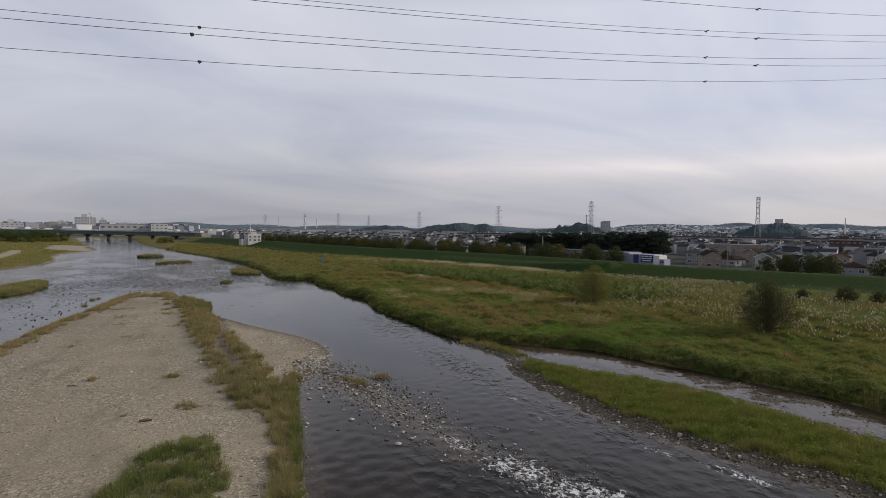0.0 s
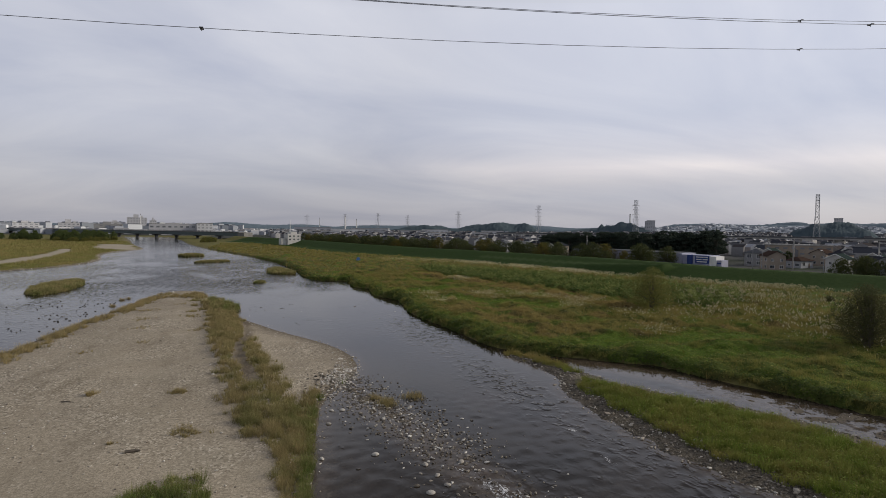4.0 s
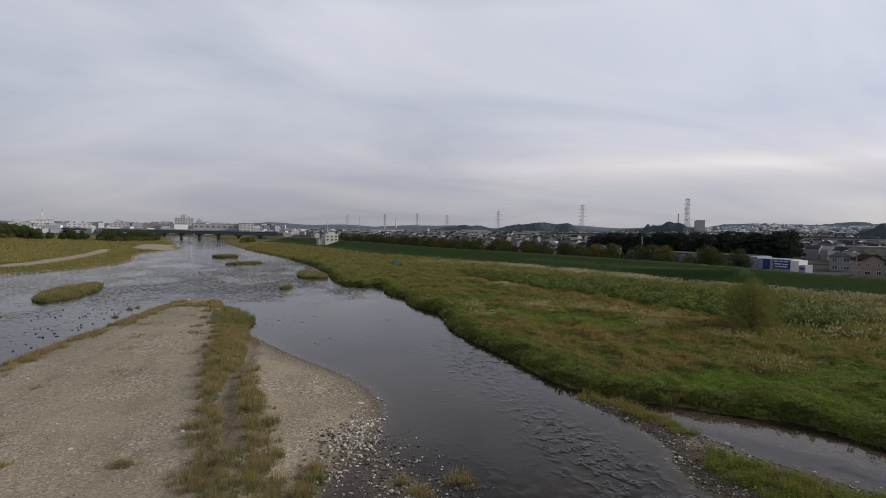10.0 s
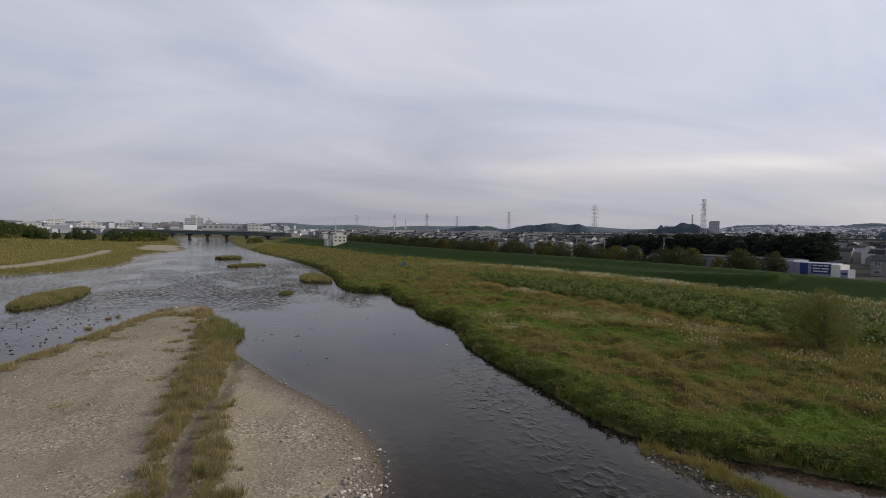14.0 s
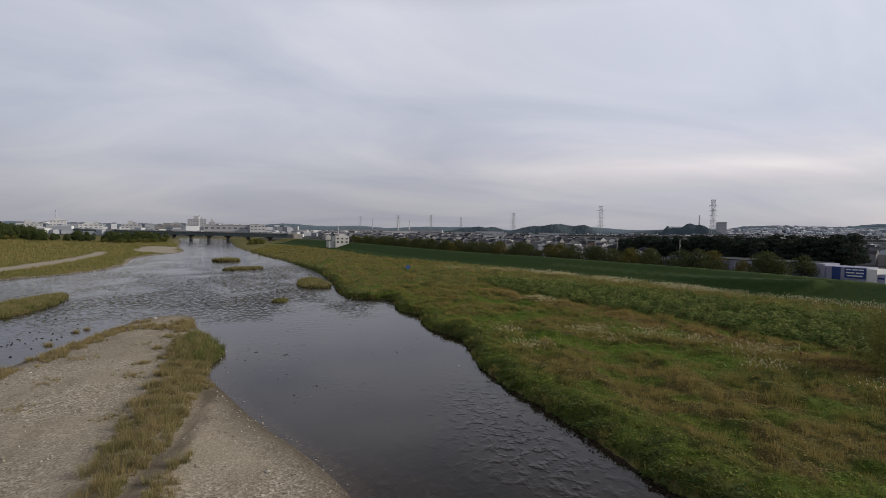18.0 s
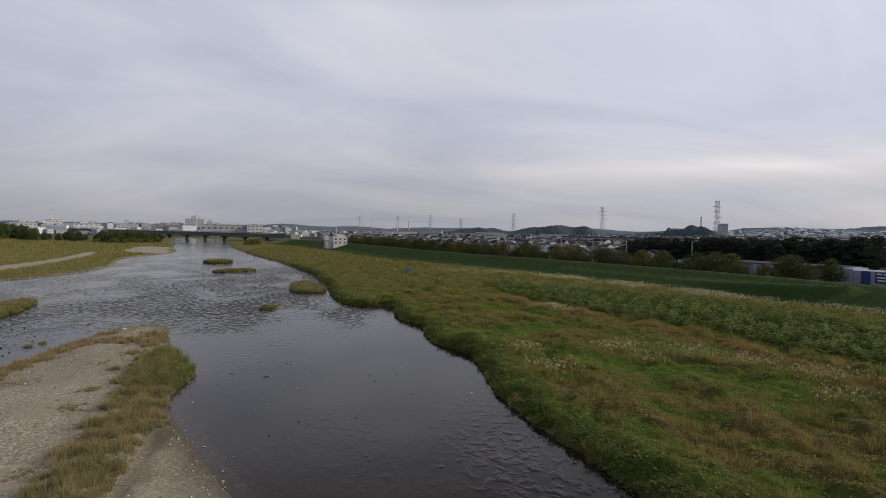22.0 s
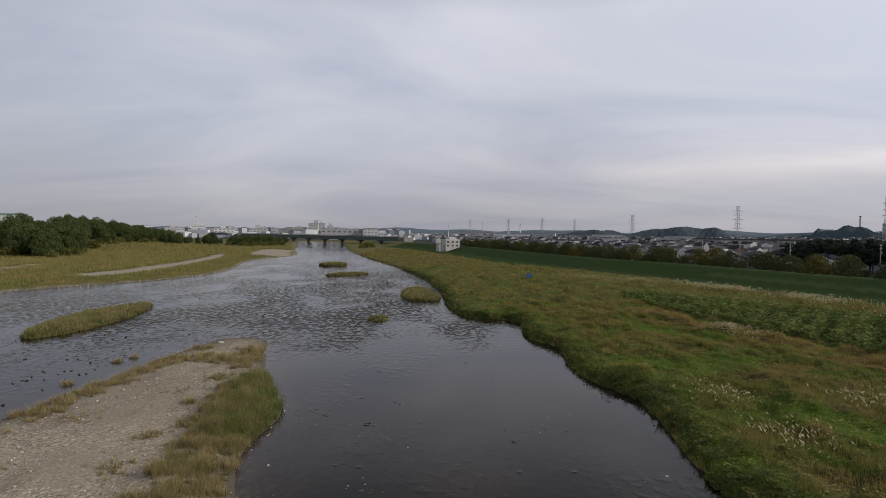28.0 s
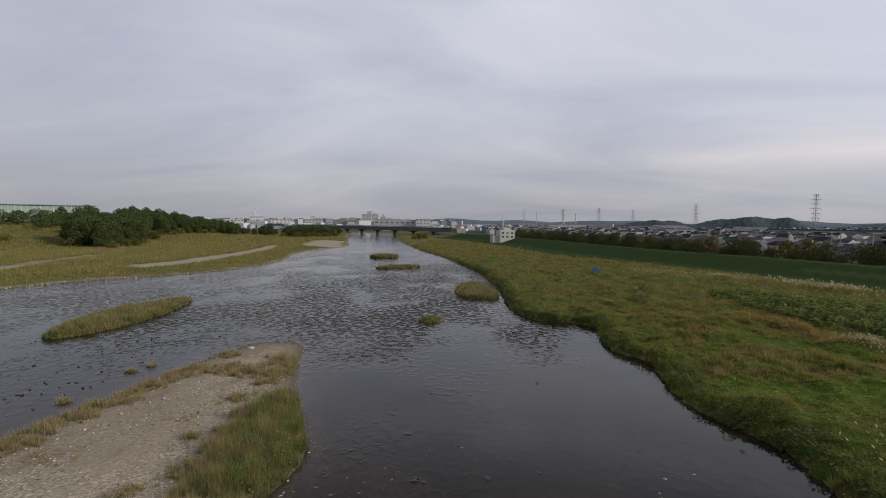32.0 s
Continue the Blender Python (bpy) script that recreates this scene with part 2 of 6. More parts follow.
def cone(bm, a, b, r0, r1, sides=8):
    a, b = Vector(a), Vector(b)
    d = b - a
    r = bmesh.ops.create_cone(bm, cap_ends=True, segments=sides, radius1=r0, radius2=r1, depth=d.length)
    m = Matrix.Translation((a + b) / 2) @ d.to_track_quat("Z", "Y").to_matrix().to_4x4()
    bmesh.ops.transform(bm, matrix=m, verts=r["verts"])


def thing(name, label, category, at=(0, 0, 0), rz=0.0, group=""):
    ob = new(name)
    ob.matrix_world = pose(*at, 0, 0, rz)
    ob.empty_display_size = 0.3
    return tagged(ob, label, category, group)


rng = np.random.default_rng(5)

# ---------------------------------------------------------------- the plan of the river


def smooth_line(pts, closed=True, rounds=2):
    """Chaikin's corner cutting: a rounded line through the plan's corners."""
    p = np.array(pts, float)
    for _ in range(rounds):
        q = np.roll(p, -1, 0) if closed else p[1:]
        a = p if closed else p[:-1]
        p = np.stack([0.75 * a + 0.25 * q, 0.25 * a + 0.75 * q], 1).reshape(-1, 2)
    return p


ISLAND = smooth_line([(-24, 166), (-29, 166), (-31, 157), (-31.5, 147), (-32.5, 135), (-34, 120), (-35.5, 100), (-37, 60), (-40, 10), (-40, -60), (5, -60), (1.5, 20), (2, 40), (3, 54),
                      (4, 65), (8, 72), (9.6, 78), (8.6, 87), (4, 96), (0, 102), (-5.4, 113), (-7.8, 117.5), (-9.6, 123.5), (-8.5, 131), (-11.5, 137), (-16, 147), (-19.5, 156), (-21, 163)])
RIGHT = smooth_line([(-182, 940), (-160, 860), (-134, 760), (-112, 670), (-98, 600), (-76, 510), (-45, 410), (-24, 350), (-10, 300), (-2.5, 271), (1, 250), (4, 230), (5, 217), (6, 201), (10, 188), (20.5, 188), (19, 171), (20.5, 166), (23.5, 164), (22, 149),
                     (24, 143), (27.2, 137), (25, 121), (26, 110), (28, 101), (29, 92), (30, 84), (33.5, 78.5), (38, 76), (43, 71.5), (47.5, 69), (48.5, 63), (51.5, 57), (54.3, 50.5), (56.7, 44.7), (57.8, 40), (59, 33), (63, 15), (66, -60), (900, -60), (900, 940)])
SPIT = smooth_line([(30.2, 80), (32.6, 78), (35, 72), (36, 65.5), (39, 59.5), (45, 52.5), (47.3, 46), (48.5, 40), (49.5, 36), (50.5, 30), (54, 12), (60, -60), (46, -60), (41.5, 8), (37, 26), (34, 32), (31.5, 39), (29.7, 47), (29.2, 56), (29.6, 63), (31.9, 66.5), (31.3, 72), (30.0, 77)])
LEFT = smooth_line([(-245, 940), (-222, 860), (-196, 770), (-166, 670), (-148, 600), (-132, 545), (-118, 500), (-98, 440), (-108, 400), (-103, 356), (-90, 318), (-85, 285), (-91, 254), (-107, 231), (-114, 208), (-120, 180), (-125, 140), (-130, 80), (-136, -60), (-900, -60), (-900, 940)])
ISLETS = [smooth_line(p) for p in (
    [(-59, 161), (-63.5, 170), (-66.5, 184), (-64.5, 196), (-61.5, 203), (-56.5, 190), (-54.5, 176), (-55.5, 165)],
    [(-9.6, 184.2), (-9.4, 188), (-7.5, 189), (-5.4, 187.2), (-5.8, 184), (-7.6, 183)],
    [(-60, 344), (-56, 353), (-49, 352), (-45.5, 345), (-50, 338), (-56, 338)],
    [(-43, 284), (-39, 292), (-30, 297), (-26, 293), (-31, 287), (-38, 282)],
    [(-6, 240), (-7.5, 227), (-5, 215), (0, 212.5), (3.6, 215), (3.2, 224), (0, 234), (-2.5, 243)],
)]


def inside(poly, x, y):
    """Signed distance to a closed line in the plan: positive inside."""
    a, b = poly, np.roll(poly, -1, 0)
    best = np.full(x.shape, 1e12)
    odd = np.zeros(x.shape, bool)
    for (ax, ay), (bx, by) in zip(a, b):
        dx, dy = bx - ax, by - ay
        t = np.clip(((x - ax) * dx + (y - ay) * dy) / (dx * dx + dy * dy + 1e-9), 0, 1)
        best = np.minimum(best, (x - ax - t * dx) ** 2 + (y - ay - t * dy) ** 2)
        if abs(dy) > 1e-9:
            odd ^= ((ay > y) != (by > y)) & (x < dx * (y - ay) / dy + ax)
    return np.where(odd, 1, -1) * np.sqrt(best)


def along(line, x, y):
    """Distance to an open line, on which side of it (left of its way positive), and how far along."""
    best, side, run, start = np.full(x.shape, 1e12), np.zeros(x.shape), np.zeros(x.shape), 0.0
    for (ax, ay), (bx, by) in zip(line[:-1], line[1:]):
        dx, dy = bx - ax, by - ay
        n = math.hypot(dx, dy)
        t = np.clip(((x - ax) * dx + (y - ay) * dy) / (n * n), 0, 1)
        d = (x - ax - t * dx) ** 2 + (y - ay - t * dy) ** 2
        near = d < best
        best = np.where(near, d, best)
        side = np.where(near, -np.sign((x - ax) * dy - (y - ay) * dx), side)
        run = np.where(near, start + t * n, run)
        start += n
    return np.sqrt(best), side, run


def wave(x, y, size, seed=0):
    """Smooth random relief from -1 to 1, features of about the given size."""
    r = np.random.default_rng(100 + seed)
    out = np.zeros(np.shape(x))
    for _ in range(9):
        a, p = r.uniform(0, 2 * math.pi), r.uniform(0, 2 * math.pi)
        f = 2 * math.pi / size * r.uniform(0.5, 1.5)
        out = out + np.sin((x * math.cos(a) + y * math.sin(a)) * f + p + 1.2 * np.sin((y * math.cos(a) - x * math.sin(a)) * f * 0.6 + 2 * p))
    return out / 4.2


def step(v, lo, hi):
    t = np.clip((v - lo) / (hi - lo), 0, 1)
    return t * t * (3 - 2 * t)


# the crest of the levee, from far to near
CREST = [(-60, 700), (0, 560), (33, 470), (52, 400), (76, 338), (98, 298), (118, 250), (130, 220), (139, 190), (148, 168), (164, 140), (190, 100), (230, 40), (280, -60)]
CHANNEL_BED = [(49.8, 50), (52, 44.5), (53.4, 38), (55, 30), (60, 5), (62, -40)]
DRY_STRIP = [(-15, 139), (-12.4, 128), (-10.0, 113), (-8.3, 100), (-6.5, 90), (-4, 80), (-2.5, 70), (-1, 62), (0.5, 54), (2, 46)]


def plan(x, y):
    """The ground's height and its share of gravel, at places of the plan."""
    isl, rig, spi, lef = (inside(p, x, y) for p in (ISLAND, RIGHT, SPIT, LEFT))
    ragged = 0.5 * wave(x, y, 3.5, 1) + 0.25 * wave(x, y, 1.3, 2)
    z = np.full(x.shape, -0.7) + 0.2 * wave(x, y, 9, 3)
    gravel = np.ones(x.shape)

    def rise(d, *stops):
        return np.interp(d, [s[0] for s in stops], [s[1] for s in stops])

    hi = rise(isl, (-6, -0.7), (0, 0.0), (1.5, 0.22), (6, 0.55), (14, 0.75)) + 0.08 * wave(x, y, 12, 4) * step(isl, 1, 5)
    sd, side, run = along(DRY_STRIP, x, y)
    hi = hi + step(isl, 0.5, 4) * 0.45 * np.exp(-((sd / 3.2) ** 2)) * (0.7 + 0.3 * wave(x, y, 4, 5))
    z = np.maximum(z, hi)
    hr = rise(rig + 0.5 * ragged, (-1.2, -0.7), (-0.2, -0.1), (0.5, 0.5), (3, 0.9), (25, 1.1), (70, 1.3))
    hr = hr + (0.22 * wave(x, y, 7, 6) + 0.16 * wave(x, y, 3, 9)) * step(rig, 0.5, 4)
    z = np.maximum(z, hr)
    gravel = np.where(rig > 0.3, 0, gravel)
    hs = rise(spi, (-5, -0.7), (0, 0.0), (2, 0.28), (5, 0.45)) + 0.05 * wave(x, y, 3, 7)
    z = np.maximum(z, hs)
    hl = rise(lef, (-8, -0.7), (0, 0.0), (3, 0.45), (20, 1.0), (60, 1.6)) + 0.12 * wave(x, y, 11, 8) * step(lef, 1, 8)
    z = np.maximum(z, hl)
    for p in ISLETS:
        d = inside(p, x, y)
        z = np.maximum(z, rise(d + 0.7 * ragged, (-2, -0.7), (-0.3, -0.08), (1.2, 0.22), (4, 0.35)))
    # stones just breaking the surface of the riffle
    rb = along([(6, 73), (8.5, 64.5), (11, 57.5)], x, y)[0]
    z = np.maximum(z, np.interp(rb, [0, 1.4, 3.0], [0.03, -0.06, -0.6]) + 0.07 * wave(x, y, 2.4, 12))
    # the stony bed of the side channel lies bare at its lower end
    cb = along(CHANNEL_BED, x, y)[0] + 0.5 * ragged
    z = np.maximum(z, np.interp(cb, [0, 2.4, 4.2, 5.5], [-0.02, -0.04, -0.09, -0.6]) + 0.07 * wave(x, y, 5, 11))
    # levee: face, crest road, back slope down to the town's ground; a ramp climbs its face
    cd, cs, cr = along(CREST, x, y)
    s = cd * cs
    top = np.interp(y, [60, 160, 185, 200], [4.7, 4.9, 5.5, 5.6])
    face = top - np.clip(-s - 2.0, 0, None) * 0.31
    back = np.maximum(top - np.clip(s - 2.0, 0, None) * 0.5, 2.4)
    lev = np.where(s < 0, face, back)
    ramp_z = np.interp(y, [178, 255, 275], [5.5, 0.9, 0.6])
    on = (np.abs(-s - 9.5) < 2.2) & (y > 176) & (y < 275)
    lev = np.where(on, np.maximum(lev, ramp_z), lev)
    front = (np.abs(-s - 9.5) >= 2.2) & (-s > 9.5) & (y > 176) & (y < 275)
    lev = np.where(front, np.maximum(lev, ramp_z - (-s - 11.7) * 0.55), lev)
    z = np.where(rig > 2, np.maximum(z, lev), z)
    z = np.where((s > 0) & (x > -100), np.maximum(z, 2.4), z)
    z = np.where(y > 900, np.maximum(z, np.interp(y, [900, 940], [-0.7, 2.0])), z)
    z = z + step(lef, 100, 175) * np.minimum(13.0, 15 * np.exp(-(((x + 400) / 150) ** 2 + ((y - 480) / 150) ** 2)))
    return z, gravel, isl, rig, spi, lef, s


def axis(*runs):
    out = []
    for a, b, d in runs:
        out.append(np.arange(a, b, d))
    return np.concatenate(out)


def growing(a, b, first, k):
    v, d = [a], first
    while v[-1] < b:
        d *= k
        v.append(v[-1] + d)
    return np.array(v)


gx = np.concatenate([-growing(294, 4700, 8, 1.25)[::-1], axis((-290, -149, 6.0), (-149, -46, 2.0), (-46, 66, 0.6), (66, 250, 2.0)), growing(250, 4700, 3, 1.25)])
gy = np.concatenate([-growing(60, 3000, 3, 1.35)[::-1], axis((-59, 20, 2.0), (20, 200, 0.6), (200, 460, 2.0), (460, 950, 8.0)), growing(950, 4800, 12, 1.25)])
GX, GY = np.meshgrid(gx, gy)
GZ, _, _, DR, DS, DL, LS = plan(GX, GY)

# ---------------------------------------------------------------- ground
k = Nodes("river_gravel_and_soil", 0.95, spec=0.06)
stones = k.node("ShaderNodeTexVoronoi", Scale=6.0)
k.t.links.new(k.pos(), stones.inputs["Vector"])
fine = k.node("ShaderNodeTexVoronoi", Scale=12.0)
k.t.links.new(k.pos(), fine.inputs["Vector"])
stone_col = k.ramp(stones.outputs["Color"], ((0.0, (0.12, 0.103, 0.079)), (0.35, (0.255, 0.220, 0.168)), (0.72, (0.39, 0.342, 0.268)), (1.0, (0.66, 0.60, 0.505))))
fine_col = k.ramp(fine.outputs["Color"], ((0.0, (0.18, 0.153, 0.115)), (0.5, (0.305, 0.262, 0.197)), (1.0, (0.50, 0.44, 0.345))))
coarse = k.grey(k.noise(0.09, 4, 0.6), 0.38, 0.60, 0.25, 1.0)
gcol = k.mix(coarse, fine_col, stone_col)
gcol = k.mix(k.grey(k.noise(0.06, 4, 0.6), 0.40, 0.68, 0.0, 0.5), gcol, (0.215, 0.18, 0.13))
gcol = k.mix(k.grey(k.noise(0.25, 4, 0.7, k.pos((1.0, 0.35, 1.0))), 0.52, 0.72, 0.0, 0.55), gcol, (0.145, 0.118, 0.082))
gcol = k.mix(k.math("MULTIPLY", k.attr("rut"), 0.75), gcol, (0.085, 0.066, 0.046))
wet = k.grey(k.node("ShaderNodeSeparateXYZ", Vector=k.pos()).outputs["Z"], 0.03, 0.42, 0.75, 0.0)
gcol = k.mix(k.grey(k.noise(0.13, 3, 0.6), 0.5, 0.72, 0.0, 0.4), gcol, (0.29, 0.255, 0.19))
gcol = k.mix(wet, gcol, (0.075, 0.062, 0.048))
soil = k.ramp(k.noise(0.35, 5, 0.65), ((0.3, (0.085, 0.088, 0.030)), (0.5, (0.125, 0.118, 0.042)), (0.7, (0.19, 0.155, 0.066))))
turf = k.ramp(k.noise(0.9, 4, 0.7), ((0.3, (0.025, 0.047, 0.013)), (0.7, (0.039, 0.064, 0.018))))
town = k.ramp(k.noise(0.02, 4, 0.7), ((0.35, (0.030, 0.040, 0.022)), (0.5, (0.060, 0.062, 0.058)), (0.7, (0.10, 0.098, 0.095))))
gcol = k.mix(k.attr("spit"), gcol, k.ramp(fine.outputs["Color"], ((0.1, (0.035, 0.030, 0.024)), (0.55, (0.085, 0.074, 0.058)), (1.0, (0.19, 0.17, 0.14)))))
c = k.mix(k.attr("grass"), gcol, soil)
c = k.mix(k.attr("turf"), c, turf)
c = k.mix(k.attr("town"), c, town)
c = k.mix(k.attr("sand"), c, k.mix(k.noise(1.2, 4), (0.29, 0.255, 0.20), (0.37, 0.33, 0.26)))
c = k.mix(k.attr("track"), c, (0.055, 0.082, 0.028))
k.color(c)
k.bump(k.math("ADD", stones.outputs["Distance"], k.math("MULTIPLY", fine.outputs["Distance"], 0.5)), 0.16, 0.05)
ground_mat = k.mat

SANDS = [smooth_line(p, False, 2) for p in ([(-119, 256), (-114, 276), (-115, 298), (-121, 338), (-130, 384), (-144, 430)], [(-146, 232), (-151, 248), (-162, 284), (-171, 312)], [(-110, 424), (-120, 445), (-131, 490), (-140, 530)])]
sd1 = along(SANDS[0], GX, GY)[0]
sd2 = along(SANDS[1], GX, GY)[0]
sd3 = along(SANDS[2], GX, GY)[0]
rag = 1.2 * wave(GX, GY, 8, 20) + 0.5 * wave(GX, GY, 2.5, 21)
SAND = np.maximum.reduce([step(-(sd1 + rag - 2.0 * np.exp(-((GY - 275) / 40.0) ** 2)), -5.0, -3.2), 0.9 * step(-(sd2 + rag), -4.0, -2.4), step(-(sd3 + 2 * rag), -15, -11)])
GRASS = np.maximum.reduce([step(DR, -1.6, -0.9) * (DS < -0.5), step(DL + rag, 0.8, 3.0), step(GY, 900, 920), step(DS + 0.6 * rag, 2.8, 4.2)] + [step(inside(p, GX, GY), -1.6, -1.0) for p in ISLETS])
SAND = SAND * (DL > 0.3)
TOWN = step(LS, 14, 18) * (GX > -100)
TOWN = np.maximum(TOWN, np.maximum(step(GY, 920, 950), step(GY, 690, 730) * (LS > -20) * (GX > -110)))
TURF = step(-np.abs(LS + 15 + 0.8 * rag), -18.5, -17.0) * (DR > 2) * (GY < 660)
TRACK = step(-np.abs(LS + 9.5), -1.7, -1.2) * (GY > 176) * (GY < 275) * (DR > 2)
TRACK = np.maximum(TRACK, step(-np.abs(LS), -1.6, -1.2) * (GY < 660))
RUT_LINE = [(-6.6, 112), (-5.4, 103), (-4.9, 96), (-5.6, 88), (-4.6, 80), (-2.5, 70)]
RUT = step(-np.abs(along(RUT_LINE, GX, GY)[0] + 0.25 * rag), -1.2, -0.3)
n0, n1 = GX.shape
idx = np.arange(n0 * n1).reshape(n0, n1)
quads = np.stack([idx[:-1, :-1], idx[:-1, 1:], idx[1:, 1:], idx[1:, :-1]], -1).reshape(-1, 4)
me = from_arrays("ground", np.stack([GX, GY, GZ], -1).reshape(-1, 3), quads, [ground_mat], dict(grass=GRASS.ravel(), turf=TURF.ravel(), town=TOWN.ravel(), sand=SAND.ravel(), track=TRACK.ravel(), rut=RUT.ravel(), spit=np.maximum(0.55 * step(-along(CHANNEL_BED, GX, GY)[0], -5, -3), 0.9 * step(DS, -2, -0.5) * (1 - 0.7 * step(-along([(35, 66), (38, 65), (42, 60), (46.5, 50), (48.5, 40), (52, 28)], GX, GY)[0], -3.0, -1.2))).ravel()), smooth=True)
tagged(new("ground", me), "river plain of grey gravel bars, grassy banks and a green levee", "ground", kind="structure")

# ---------------------------------------------------------------- water
k = Nodes("river_water", 0.05, ior=1.333, spec=0.29)
flow = k.pos((1.0, 0.75, 1.0))
big = k.noise(1.1, 2, 0.45, flow, 0.3)
small = k.noise(3.0, 2, 0.5, flow, 0.4)
rough_zone = k.attr("riffle")
h = k.math("ADD", k.math("MULTIPLY", k.soft(big, 0.40, 0.78), 0.42), k.math("MULTIPLY", small, 0.035))
patch = k.grey(k.noise(0.06, 4, 0.65, k.pos((1, 0.55, 1)), 0.8), 0.38, 0.62, 0.14, 1.35)
stray = k.grey(k.noise(0.10, 2, 0.5, k.pos((1, 0.5, 1))), 0.52, 0.74, 0.006, 0.035)
spots = k.grey(k.noise(0.55, 2, 0.5, k.pos((1, 0.7, 1))), 0.66, 0.76, 0.0, 0.2)
amp = k.math("ADD", k.math("ADD", stray, k.math("MULTIPLY", spots, k.grey(k.noise(0.05, 2), 0.4, 0.6))), k.math("MULTIPLY", k.math("MULTIPLY", rough_zone, 1.0), patch))
k.bump(k.math("MULTIPLY", h, amp), 1.0, 1.2)
deep = k.ramp(k.noise(0.12, 5, 0.65), ((0.3, (0.0050, 0.0038, 0.0028)), (0.7, (0.0120, 0.0088, 0.0060))))
pebble = k.node("ShaderNodeTexVoronoi", Scale=3.2)
k.t.links.new(k.pos(), pebble.inputs["Vector"])
shallow = k.ramp(pebble.outputs["Color"], ((0.1, (0.026, 0.021, 0.014)), (0.6, (0.065, 0.053, 0.037)), (1.0, (0.15, 0.125, 0.09))))
bed = k.mix(k.attr("shoal"), deep, k.mix(k.noise(0.4, 4), shallow, (0.075, 0.053, 0.040)))
foam_n = k.noise(1.9, 7, 0.72, k.pos((1.0, 0.8, 1.0)), 1.2)
foam = k.grey(k.math("ADD", foam_n, k.math("MULTIPLY", k.math("SUBTRACT", k.attr("foam"), 1.0), 0.30)), 0.48, 0.585)
k.color(k.mix(foam, bed, (0.75, 0.76, 0.77)))
k.set(k.b, "Roughness", k.math("ADD", 0.06, k.math("MULTIPLY", foam, 0.6)))
water_mat = k.mat
wx = np.concatenate([axis((-420, -75, 6), (-75, -2, 1.5), (-2, 62, 0.35), (62, 120, 4)), [120.0]])
wy = np.concatenate([axis((-70, 18, 4), (18, 70, 0.35), (70, 330, 1.5), (330, 960, 8)), [960.0]])
WX, WY = np.meshgrid(wx, wy)


def blob(x, y, cx, cy, rx, ry, rot=0.0):
    c, s = math.cos(radians(rot)), math.sin(radians(rot))
    u, v = ((x - cx) * c + (y - cy) * s) / rx, (-(x - cx) * s + (y - cy) * c) / ry
    return np.exp(-(u * u + v * v))


RIF = 0.9 * step(WY + 9 * wave(WX, WY, 22, 34) - 0.25 * WX, 145, 195) * step(-WY, -420, -270) * np.clip(0.15 + 1.15 * blob(WX, WY, -2, 222, 34, 75), 0, 1.15) + 0.07 * step(-WX, 34, 40) * step(WY, 50, 80)
RIF = np.maximum(RIF, np.maximum.reduce([0.16 * blob(WX, WY, 18, 35, 6, 12, 20), 0.16 * blob(WX, WY, 25, 62, 3, 22, 6), 0.08 * blob(WX, WY, 22, 96, 4, 24, 4), 0.16 * blob(WX, WY, 31, 36, 4, 14, 12)]))
FOAM = np.maximum.reduce([0.7 * blob(WX, WY, 13.6, 46, 0.8, 2.5, 20), 0.9 * blob(WX, WY, 23.5, 26.5, 2.4, 5, 30), 0.85 * blob(WX, WY, 14.6, 43, 1.3, 3.5, 20), 1.0 * blob(WX, WY, 17.2, 37.0, 2.6, 4.2, 25), 1.05 * blob(WX, WY, 19.5, 31.5, 3.4, 5.0, 30), 0.8 * blob(WX, WY, 24.8, 51.5, 0.6, 1.2), 0.75 * blob(WX, WY, 24.3, 45.5, 0.5, 1.6, 10), 0.75 * blob(WX, WY, 29.5, 36.5, 0.9, 3.5, 14), 0.85 * blob(WX, WY, 32.3, 30.5, 1.2, 4, 20)])
DRW = plan(WX, WY)[3]
RIF = RIF * np.where((WY > 120) & (WY < 225), 0.15 + 0.85 * step(-DRW, 3, 16), 1.0)
SHELF = plan(WX, WY)[0]
SHOAL = np.maximum(np.maximum(0.75 * step(SHELF, -0.33, -0.03), 0.26 * step(SHELF + 0.15 * wave(WX, WY, 14, 22), -0.85, -0.35)), np.maximum(0.8 * step(-along([(6, 73), (8, 64), (10.5, 57), (13, 48), (15, 41)], WX, WY)[0], -3.6, -0.8), step(-along([(38, 72), (45, 63), (48, 53), (50.5, 41), (53, 34), (56, 22)], WX, WY)[0], -3.5, -1.5)))
SHOAL = SHOAL * step(-WX, -70, -60) * step(WX, -45, -38)
FOAM = np.clip(1.25 * FOAM, 0, 1)
near = step(WX, 0, 4) * step(-WX, -58, -50) * step(-WY, -66, -58) * step(WY, 20, 24)
WZ = near * (0.02 * wave(WX, WY, 2.2, 31) + np.clip(RIF, 0, 1) * 0.03 * wave(WX, WY * 0.7, 1.6, 32) + FOAM * 0.06 * wave(WX, WY, 0.9, 33))
n0, n1 = WX.shape
idx = np.arange(n0 * n1).reshape(n0, n1)
quads = np.stack([idx[:-1, :-1], idx[:-1, 1:], idx[1:, 1:], idx[1:, :-1]], -1).reshape(-1, 4)
me = from_arrays("water", np.stack([WX, WY, WZ], -1).reshape(-1, 3), quads, [water_mat], dict(riffle=np.clip(RIF, 0, 1.15).ravel(), foam=FOAM.ravel(), shoal=SHOAL.ravel()), smooth=True)
tagged(new("water", me), "shallow dark river with ripples and white riffles", "river", kind="structure")

# ---------------------------------------------------------------- grass, reeds and plumes


